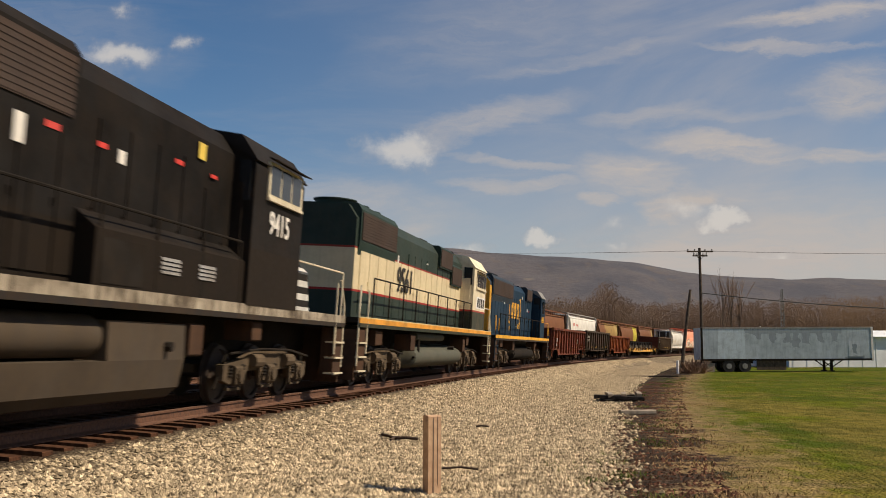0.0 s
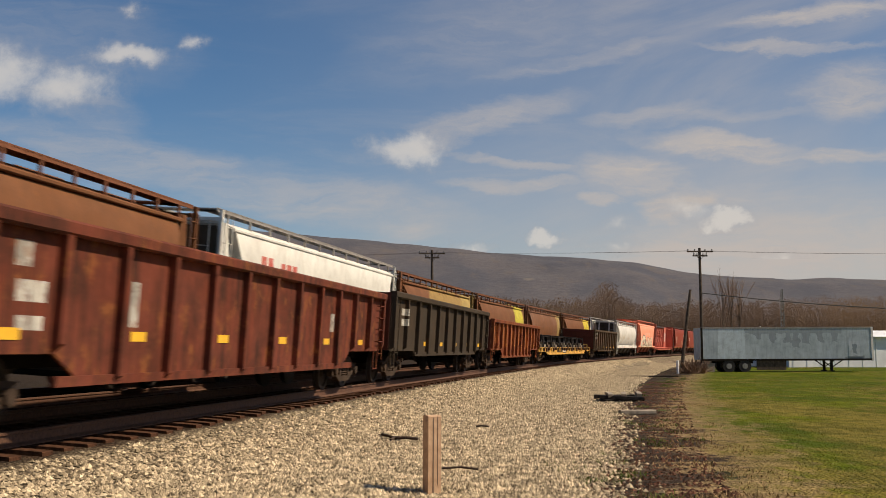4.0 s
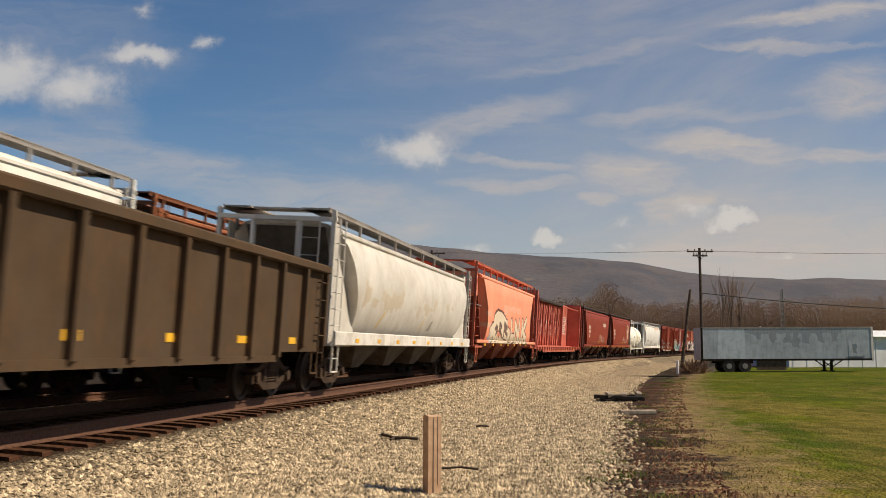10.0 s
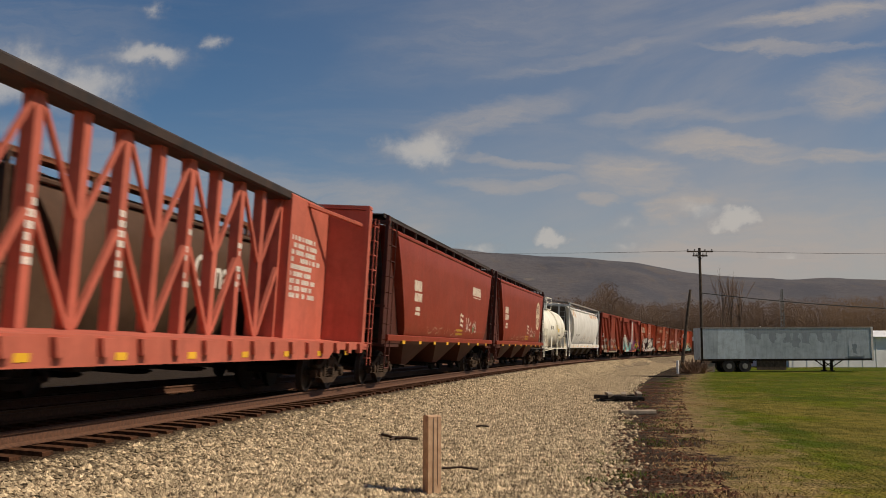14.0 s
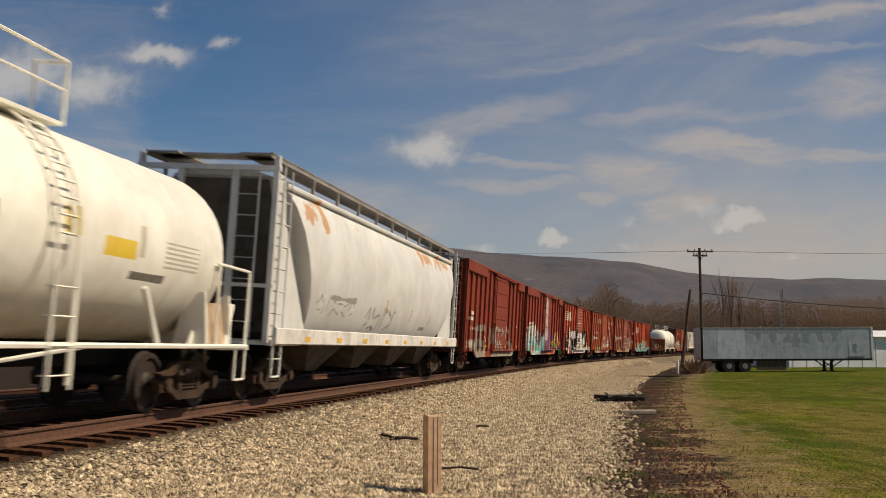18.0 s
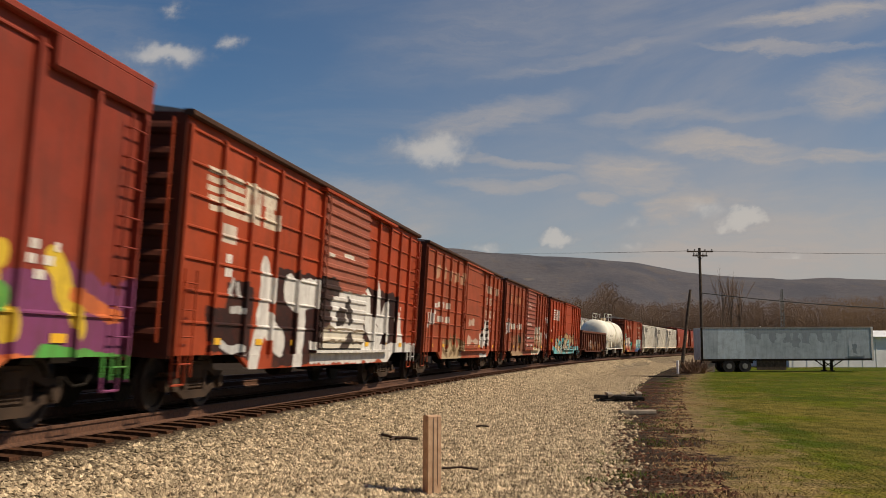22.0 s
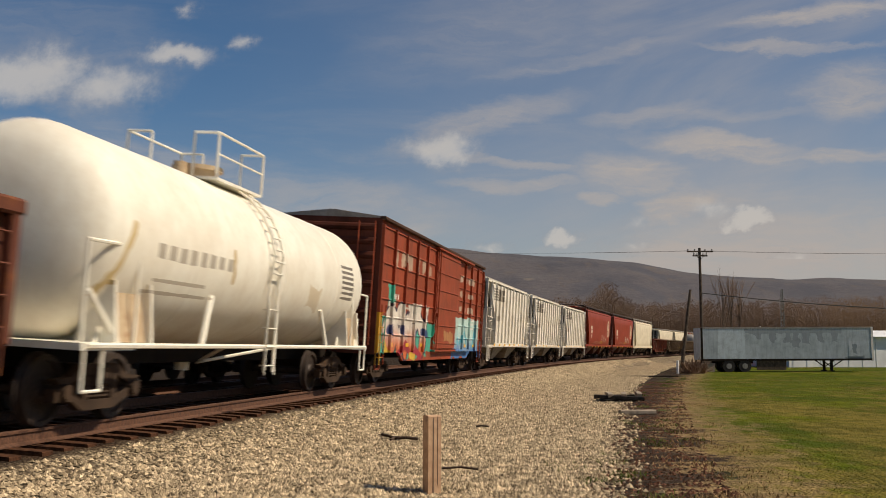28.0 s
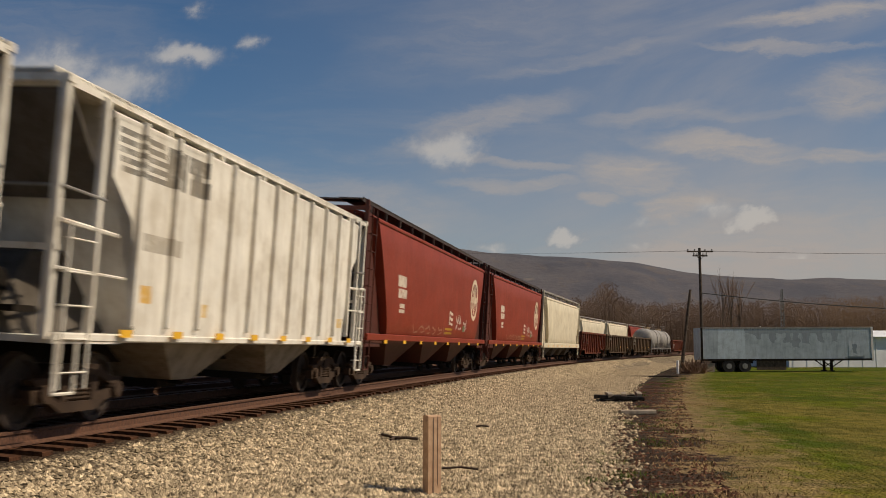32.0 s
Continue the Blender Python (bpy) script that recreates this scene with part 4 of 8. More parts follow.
    for i in range(bays):
        x = -xe + 1.7 + span * (i + 0.5)
        w = span * 0.48
        m = Mesh().rings([[(x - w, -1.44, 1.4), (x + w, -1.44, 1.4), (x + w, 1.44, 1.4), (x - w, 1.44, 1.4)], [(x - 0.36, -0.92, 0.5), (x + 0.36, -0.92, 0.5), (x + 0.36, 0.92, 0.5), (x - 0.36, 0.92, 0.5)]])
        bay = part("hopper_bay", m, bay_mt or endmt or SHADEBAY, car)
        part("outlet_gate", Mesh().soft(x - 0.36, x + 0.36, -0.7, 0.7, 0.36, 0.5, 0.03).cyl((x, -0.95, 0.45), (x, 0.95, 0.45), 0.03, 6), UNDER, bay)
    part("center_sill", Mesh().box(-h, h, -0.28, 0.28, 0.75, 1.1), UNDER, car)
    for e in (-1, 1):
        x = e * (h - 0.22)
        part("end_platform", Mesh().box(min(x - e * 1.6, x), max(x - e * 1.6, x), -1.5, 1.5, 1.08, 1.16), em, car)
        for y in (-1.38, -0.55, 0.55, 1.38):
            zp = zt + walk_h if abs(y) > 1 and end != "open" else (zt if end == "frame" or abs(y) > 1 else 2.6)
            part("end_post", Mesh().soft(x - 0.05, x + 0.05, y - 0.05, y + 0.05, 1.12, zp, 0.012), em, car)
        part("end_beam", Mesh().box(x - 0.06, x + 0.06, -1.45, 1.45, zt - 0.02, zt + 0.08), em, car)
        if end != "frame":
            part("grab_wire", Mesh().tube([(x, -1.4, 2.9), (x, 1.4, 2.9)], 0.02).tube([(x, -1.44, 2.9), (x - e * 0.9, -1.5, 2.85)], 0.02), GREYPAINT, car)
        part("end_crossbar", Mesh().box(x - 0.04, x + 0.04, -1.45, 1.45, 2.15, 2.22), em, car)
        part("roof_end_walk", Mesh().box(min(x - e * 0.1, x - e * 0.62), max(x - e * 0.1, x - e * 0.62), -1.12, 1.12, zt + walk_h, zt + walk_h + 0.04), wm, car)
        if end == "open":
            ladder(car, x - e * 0.42, -1.44, 0.55, 2.5, em, 5, 0.6)
        else:
            ladder(car, x - e * 0.3, -1.42, 0.62, zt - 1.0 if end == "curved" else zt + 0.05, em, 7 if end == "curved" else 9, 0.44, rails=end != "curved")
        part("step", Mesh().tube([(x - e * 0.08, -1.5, 1.1), (x - e * 0.08, -1.5, 0.5), (x - e * 0.52, -1.5, 0.5), (x - e * 0.52, -1.5, 1.1)], 0.022), em, car)
        if end == "frame":
            part("end_ladder", Mesh().tube([(x + e * 0.02, -1.05, 1.2), (x + e * 0.02, -1.05, zt)], 0.02).tube([(x + e * 0.02, -0.62, 1.2), (x + e * 0.02, -0.62, zt)], 0.02).tube([p for z in (1.5, 1.9, 2.3, 2.7, 3.1, 3.5, 3.9) for p in ((x + e * 0.02, -1.05, z), (x + e * 0.02, -0.62, z), (x + e * 0.02, -1.05, z))], 0.013, 4), em, car)
    part("brake_cylinder", Mesh().cyl((-h + 0.6, -0.5, 1.75), (-h + 0.6, 0.3, 1.75), 0.2, 12).box(-h + 0.35, -h + 0.8, -0.9, 0.9, 1.42, 1.5), UNDER, car)
    tapes(car, -h + 1.0, h - 1.0, 8, -1.585, 1.22, (0.32, 0.1))
    return car, h


def tank_car(s0, s1, mt, label, r=1.42, axis=2.38, frame_mt=None, barrel_in=0.85, plat=0.0):
    car, h = car_root("tank_car", label, "tank car", s0, s1, False, 1.55)
    fm = frame_mt or mt
    L = h - barrel_in
    rows = []
    for dx, q in [(-L, 0.02), (-L + 0.03, 0.42), (-L + 0.12, 0.72), (-L + 0.3, 0.92), (-L + 0.55, 1.0), (0, 1.0), (L - 0.55, 1.0), (L - 0.3, 0.92), (L - 0.12, 0.72), (L - 0.03, 0.42), (L, 0.02)]:
        rows.append([(dx, math.cos(2 * math.pi * i / 40) * r * q, axis + math.sin(2 * math.pi * i / 40) * r * q) for i in range(40)])
    part("tank", Mesh().rings(rows), mt, car, smooth=True)
    for x in (-L * 0.55, 0.4, L * 0.6):
        part("weld_band", Mesh().rings([[(x + d, math.cos(2 * math.pi * i / 40) * (r + e), axis + math.sin(2 * math.pi * i / 40) * (r + e)) for i in range(40)] for d, e in ((-0.03, 0), (-0.02, 0.008), (0.02, 0.008), (0.03, 0))]), mt, car, smooth=True)
    part("stub_sill", Mesh().box(-h, h, -0.3, 0.3, 0.72, 1.05), UNDER, car)
    for e in (-1, 1):
        x = e * (h - 1.55)
        part("saddle", Mesh().prism([(-1.0, 1.05), (1.0, 1.05), (1.25, 1.6), (-1.25, 1.6)], x - 0.16, x + 0.16), fm, car)
        part("bolster_web", Mesh().plate([(x - 0.7, 1.05), (x + 0.7, 1.05), (x + 0.35, 1.55), (x - 0.35, 1.55)], -1.28, -1.24), fm, car)
        part("end_platform", Mesh().box(min(x, e * (h - 0.2)), max(x, e * (h - 0.2)), -1.5, 1.5, 1.0, 1.09), fm, car)
        part("end_rail", Mesh().tube([(e * (h - 0.25), -1.45, 1.05), (e * (h - 0.25), -1.45, 2.35), (e * (h - 1.7), -1.45, 2.38)], 0.025).tube([(e * (h - 0.25), -1.45, 1.05), (e * (h - 0.25), 1.45, 1.05), (e * (h - 0.25), 1.45, 2.35), (e * (h - 1.7), 1.45, 2.38)], 0.025).tube([(e * (h - 1.6), -1.45, 1.05), (e * (h - 1.6), -1.45, 2.38)], 0.025), fm, car)
        part("brace", Mesh().tube([(x - e * 2.2, -1.48, 1.05), (x - e * 2.6, -1.42, 1.85)], 0.05), fm, car)
        part("brace", Mesh().tube([(x + e * 0.35, -1.46, 1.05), (x + e * 0.95, -1.3, 1.75)], 0.045), fm, car)
        for k in (-0.5, 0.5):
            part("saddle_gusset", Mesh().prism([(-1.5, 1.08), (-0.95, 1.08), (-1.05, 1.62), (-1.32, 1.9), (-1.42, 1.9)], x + k - 0.03, x + k + 0.03), fm, car)
        part("saddle_box", Mesh().prism([(-1.42, 1.1), (-1.0, 1.1), (-1.1, 1.6), (-1.3, 1.75)], x - 0.45, x + 0.45), RUSTCREAM, car, "rust-stained saddle plate")
        part("step", Mesh().tube([(e * (h - 0.3), -1.48, 1.05), (e * (h - 0.3), -1.48, 0.5), (e * (h - 0.75), -1.48, 0.5), (e * (h - 0.75), -1.48, 1.05)], 0.022), fm, car)
    for sgn in (-1, 1):
        part("side_rail", Mesh().tube([(-h + 0.3, sgn * 1.5, 1.06), (h - 0.3, sgn * 1.5, 1.06)], 0.04), fm, car)
    ladder(car, plat + 0.35, -1.44, 0.55, 1.9, fm, 4, 0.5, d=0.1)
    arc = [(-1.52, 0.6), (-1.52, axis - 0.3)] + [(-math.cos(radians(d)) * (r + 0.1), axis + math.sin(radians(d)) * (r + 0.1)) for d in (8, 22, 36, 50, 64)]
    for dx in (0.12, 0.58):
        part("ladder_rail", Mesh().tube([(plat + dx, y, z) for y, z in arc], 0.026), fm, car)
    for k in range(9):
        d = radians(-4 + 8 * k)
        y, z = -math.cos(d) * (r + 0.1), axis + math.sin(d) * (r + 0.1)
        part("rung", Mesh().tube([(plat + 0.12, y, z), (plat + 0.58, y, z)], 0.016, 5), fm, car)
    zt = axis + r
    part("dome_platform", Mesh().box(plat - 1.1, plat + 1.1, -0.85, -0.45, zt - 0.1, zt - 0.05).box(plat - 1.1, plat + 1.1, 0.45, 0.85, zt - 0.1, zt - 0.05), fm, car)
    part("manway", Mesh().cyl((plat, 0, zt - 0.15), (plat, 0, zt + 0.2), 0.4, 20).cyl((plat, 0, zt + 0.2), (plat, 0, zt + 0.28), 0.47, 20).cyl((plat - 0.75, 0, zt - 0.1), (plat - 0.75, 0, zt + 0.25), 0.12, 10).cyl((plat + 0.75, 0.1, zt - 0.1), (plat + 0.75, 0.1, zt + 0.2), 0.1, 10), RUSTCREAM, car, "rusty cream manway cover", True)
    for sgn in (-1, 1):
        part("platform_rail", Mesh().tube([(plat - 1.1, sgn * 0.85, zt - 0.08), (plat - 1.1, sgn * 0.85, zt + 0.72), (plat + 1.1, sgn * 0.85, zt + 0.72), (plat + 1.1, sgn * 0.85, zt - 0.08)], 0.024).tube([(plat - 1.1, sgn * 0.85, zt + 0.35), (plat + 1.1, sgn * 0.85, zt + 0.35)], 0.018), fm, car)
    for e in (-1, 1):
        part("platform_rail", Mesh().tube([(plat + e * 1.1, -0.85, zt + 0.72), (plat + e * 1.1, -0.4, zt + 0.72), (plat + e * 1.1, -0.4, zt - 0.05)], 0.022).tube([(plat + e * 1.1, 0.85, zt + 0.72), (plat + e * 1.1, 0.4, zt + 0.72), (plat + e * 1.1, 0.4, zt - 0.05)], 0.022), fm, car)
    part("brake_reservoir", Mesh().rings([[(h - 1.15 + dx, -0.95 + math.cos(math.pi * i / 8) * r_, 1.36 + math.sin(math.pi * i / 8) * r_) for i in range(16)] for dx, r_ in ((0, 0.1), (0.06, 0.22), (0.14, 0.27), (0.62, 0.27), (0.7, 0.22), (0.76, 0.1))]), fm, car, "", True)
    part("outlet_valve", Mesh().cyl((plat, 0, 1.0), (plat, 0, 0.55), 0.13, 10).tube([(plat - 1.2, -1.3, 1.05), (plat + 0.2, -0.2, 0.7), (plat + 1.5, -1.3, 1.05)], 0.03), fm, car)
    return car, h


def flatcar(s0, s1, mt, label):
    car, h = car_root("flatcar", label, "flatcar", s0, s1, False, 2.6, 0.42)
    part("deck", Mesh().box(-h, h, -1.35, 1.35, 1.0, 1.08), GREYPAINT, car)
    for sgn in (-1, 1):
        q = sorted((sgn * 1.32, sgn * 1.4))
        part("side_sill", Mesh().plate([(-h, 0.82), (-h + 3.4, 0.82), (-h + 4.2, 0.62), (h - 4.2, 0.62), (h - 3.4, 0.82), (h, 0.82), (h, 1.12), (-h, 1.12)], *q), mt, car)
        q = sorted((sgn * 1.38, sgn * 1.48))
        part("sill_flange", Mesh().box(-h + 4.2, h - 4.2, q[0], q[1], 0.62, 0.67).box(-h, h, q[0], q[1], 1.08, 1.13), mt, car)
        for i in range(26):
            x = -h + 0.9 + (2 * h - 1.8) * i / 25
            q = sorted((sgn * 1.4, sgn * 1.5))
            part("stake_pocket", Mesh().soft(x - 0.09, x + 0.09, q[0], q[1], 0.93 - 0.05 * (i % 3), 1.12, 0.02), GRIMEPOCKET if i % 4 else mt, car)
    part("center_sill", Mesh().box(-h, h, -0.35, 0.35, 0.55, 1.0), UNDER, car)
    for e in (-1, 1):
        ladder(car, e * (h - 0.35), -1.4, 0.5, 1.1, mt, 2, 0.4)
        part("brake_wheel_post", Mesh().tube([(e * (h - 0.15), -1.2, 1.0), (e * (h - 0.15), -1.2, 1.4), (e * (h - 0.15), -0.8, 1.4), (e * (h - 0.15), -0.8, 1.0)], 0.025), mt, car)
    tapes(car, -h + 3.5, h - 3.5, 8, -1.405, 0.86, (0.34, 0.1))
    stencil(car, -h * 0.42, 0.72, 2.6, 0.26, 1, -1.407, PLAIN_BLACK, 0.95, 4)
    part("mark_plate", Mesh().box(-h * 0.42 + 2.9, -h * 0.42 + 4.8, -1.408, -1.402, 0.72, 0.98), PLAIN_BLACK, car)
    stencil(car, -h * 0.42 + 3.0, 0.75, 1.7, 0.2, 1, -1.412, None, 0.95, 5)
    return car, h


def beam_load(s0, s1):
    """Long dark steel girders on timber blocks, one thing that rides on the flatcar."""
    root = thing("steel_girders", "stack of long black steel girders on timber blocks", "steel girders")
    h = (s1 - s0) / 2
    CARS.append((root, (s0 + s1) / 2, 2 * (h + 0.8 - 2.6), False))
    for y, z0, z1, x0, x1 in ((-0.95, 1.46, 1.86, -h + 0.4, h - 3.0), (0.0, 1.46, 1.86, -h + 0.1, h - 3.0), (0.95, 1.46, 1.86, -h + 0.4, h - 3.0)):
        m = Mesh().box(x0, x1, y - 0.2, y + 0.2, z0, z0 + 0.035).box(x0, x1, y - 0.2, y + 0.2, z1 - 0.035, z1).box(x0, x1, y - 0.015, y + 0.015, z0, z1)
        for i in range(9):
            x = x0 + (x1 - x0) * (i + 0.5) / 9
            m.box(x - 0.012, x + 0.012, y - 0.19, y + 0.19, z0, z1)
        part("girder", m, GIRDER, root)
    for i in range(15):
        x = -h + 0.8 + (2 * h - 3.4) * i / 14
        part("timber_block", Mesh().soft(x - 0.3, x + 0.3, -1.3, 1.3, 1.08, 1.3, 0.02).box(x - 0.12, x + 0.12, -1.2, 1.2, 1.28, 1.46), TIMBER if i % 3 == 1 else DARKWOOD, root)
    for i in range(7):
        x = -h + 1.6 + (2 * h - 5.0) * i / 6
        part("tie_rod", Mesh().tube([(x, -1.35, 1.1), (x + 0.22, -1.2, 1.9), (x + 0.22, 1.2, 1.9), (x, 1.35, 1.1)], 0.05), GIRDER, root)
    return root


def centerbeam(s0, s1, mt, label):
    car, h = car_root("centerbeam_car", label, "centerbeam flatcar", s0, s1, False, 2.2)
    part("deck", Mesh().prism([(-1.4, 1.02), (1.4, 1.02), (1.4, 1.14), (0.2, 1.2), (-0.2, 1.2), (-1.4, 1.14)], -h, h), mt, car)
    for sgn in (-1, 1):
        q = sorted((sgn * 1.38, sgn * 1.5))
        part("side_sill", Mesh().plate([(-h, 1.0), (-h + 3.2, 1.0), (-h + 3.6, 0.8), (h - 3.6, 0.8), (h - 3.2, 1.0), (h, 1.0), (h, 1.18), (-h, 1.18)], *sorted((sgn * 1.36, sgn * 1.42))), mt, car)
        for i in range(22):
            x = -h + 1.0 + (2 * h - 2.0) * i / 21
            part("winch_bracket", Mesh().plate([(x - 0.16, 1.15), (x + 0.16, 1.15), (x + 0.1, 0.92), (x - 0.1, 0.92)], *q), mt, car)
    part("center_sill", Mesh().box(-h, h, -0.3, 0.3, 0.7, 1.02), UNDER, car)
    zt, n = 4.56, 17
    x0, x1 = -h + 0.9, h - 3.6
    part("top_chord", Mesh().soft(x0, h - 0.9, -0.28, 0.28, zt - 0.22, zt, 0.04), DARKCHORD, car, "black top chord")
    for i in range(n):
        x = x0 + (x1 - x0) * i / (n - 1)
        part("beam_post", Mesh().soft(x - 0.11, x + 0.11, -0.1, 0.1, 1.18, zt - 0.2, 0.02), mt, car)
        if i < n - 1:
            w = (x1 - x0) / (n - 1)
            a, b = ((x + 0.1, 1.25), (x + w - 0.1, 2.75)) if i % 2 else ((x + w - 0.1, 1.25), (x + 0.1, 2.75))
            part("diagonal", Mesh().tube([(a[0], -0.06, a[1]), (b[0], -0.06, b[1])], 0.065, 4), mt, car)
            a, b = ((x + 0.1, 2.8), (x + w - 0.1, 4.25)) if i % 2 else ((x + w - 0.1, 2.8), (x + 0.1, 4.25))
            part("diagonal", Mesh().tube([(a[0], -0.06, a[1]), (b[0], -0.06, b[1])], 0.05, 4), mt, car)
            if i % 2 == 0:
                stencil(car, x - 0.1, 2.0, 0.2, 1.1, 7, -0.105, None, 0.75, i)
    part("center_panel", Mesh().soft(h - 3.6, h - 0.6, -0.31, 0.31, 1.16, zt - 0.05, 0.03), mt, car)
    stencil(car, h - 3.4, 2.1, 2.5, 1.5, 9, -0.315, None, 0.75, 31)
    for e in (-1, 1):
        x = e * (h - 0.5)
        bh = part("bulkhead", Mesh().box(x - 0.09, x + 0.09, -1.28, 1.28, 1.15, zt - 0.02), mt, car)
        for sgn in (-1, 1):
            part("corner_post", Mesh().soft(x - 0.14, x + 0.14, *sorted((sgn * 1.28, sgn * 1.4)), 1.1, zt, 0.02), mt, bh)
        part("head_beam", Mesh().soft(x - 0.14, x + 0.14, -1.4, 1.4, zt, zt + 0.1, 0.02), mt, bh)
        ladder(car, e * (h - 0.25), -1.42, 0.6, zt - 0.2, mt, 10, 0.36)
        part("bulkhead_brace", Mesh().tube([(e * (h - 0.55), -1.2, zt - 0.4), (e * (h - 2.4), -0.3, zt - 0.15)], 0.06, 5).tube([(e * (h - 0.55), 1.2, zt - 0.4), (e * (h - 2.4), 0.3, zt - 0.15)], 0.06, 5), mt, car)
    tapes(car, -h + 1.0, h - 1.0, 10, -1.426, 0.92, (0.3, 0.1))
    return car, h


# ---- locomotives: the cab stands at the far end, they run hood first ----
def truck3(car, x, r=0.53):
    h = 1.75
    t = part("truck", Mesh().soft(-0.3, 0.3, -1.0, 1.0, 0.62, 0.86, 0.05).box(-2.2, 2.2, -0.5, 0.5, 0.55, 0.7), LOCOTRUCK, car, "dusty grey three-axle truck")
    t.location = (x, 0, 0)
    for s in (-1, 1):
        a, b = sorted((s * 0.98, s * 1.12))
        part("sideframe", Mesh().plate([(-2.35, 0.72), (-2.35, 0.45), (-2.05, 0.38), (-1.4, 0.4), (-1.2, 0.6), (-0.45, 0.6), (-0.3, 0.4), (0.3, 0.4), (0.45, 0.6), (1.2, 0.6), (1.4, 0.4), (2.05, 0.38), (2.35, 0.45), (2.35, 0.72), (1.5, 0.8), (0.9, 0.95), (-0.9, 0.95), (-1.5, 0.8)], a, b), LOCOTRUCK, t)
        for dx in (-h, 0.0, h):
            part("journal_box", Mesh().soft(dx - 0.19, dx + 0.19, min(s * 1.05, s * 1.2), max(s * 1.05, s * 1.2), 0.34, 0.7, 0.04).cyl((dx, s * 1.2, 0.53), (dx, s * 1.25, 0.53), 0.13, 12), LOCOTRUCK, t)
        for dx in (-0.9, 0.9):
            part("brake_cylinder", Mesh().cyl((dx - 0.25, s * 1.16, 0.78), (dx + 0.25, s * 1.16, 0.78), 0.13, 10).tube([(dx + 0.2, s * 1.16, 0.75), (dx + 0.3, s * 1.14, 0.32)], 0.035), LOCOTRUCK, t)
        for dx in (-0.5, 0.5):
            part("spring", Mesh().cyl((dx, s * 1.05, 0.6), (dx, s * 1.05, 0.92), 0.1, 10), LOCOTRUCK, t)
        for dx in (-h, 0.0, h):
            for k in (-0.3, 0.3):
                part("axle_spring", Mesh().rings([[(dx + k + math.cos(math.pi * i / 4) * r_, s * 1.1 + math.sin(math.pi * i / 4) * r_, z) for i in range(8)] for z, r_ in ((0.5, 0.06), (0.52, 0.085), (0.55, 0.065), (0.58, 0.085), (0.61, 0.065), (0.64, 0.085), (0.67, 0.065), (0.7, 0.085), (0.72, 0.06))]), UNDER, t)
            part("brake_hanger", Mesh().tube([(dx + 0.62, s * 1.0, 0.85), (dx + 0.58, s * 0.98, 0.3)], 0.04).box(dx + 0.5, dx + 0.6, min(s * 0.7, s * 0.95), max(s * 0.7, s * 0.95), 0.35, 0.65), UNDER, t)
            part("pedestal_tie", Mesh().box(dx - 0.3, dx + 0.3, min(s * 1.02, s * 1.1), max(s * 1.02, s * 1.1), 0.26, 0.31), LOCOTRUCK, t)
        part("brake_pipe", Mesh().tube([(-2.3, s * 1.2, 0.92), (-0.8, s * 1.22, 1.0), (0.9, s * 1.22, 0.98), (2.2, s * 1.2, 0.85)], 0.025).tube([(2.1, s * 1.05, 0.9), (2.45, s * 1.0, 0.3)], 0.03).tube([(-2.1, s * 1.05, 0.9), (-2.45, s * 1.0, 0.3)], 0.03), UNDER, t)
    for dx in (-h, 0.0, h):
        w = part("wheelset", WHEEL[0.53], STEEL, t)
        w.location = (dx, 0, r)
        ROLLING.append((w, car, r, (dx, 0, r), 10.0))


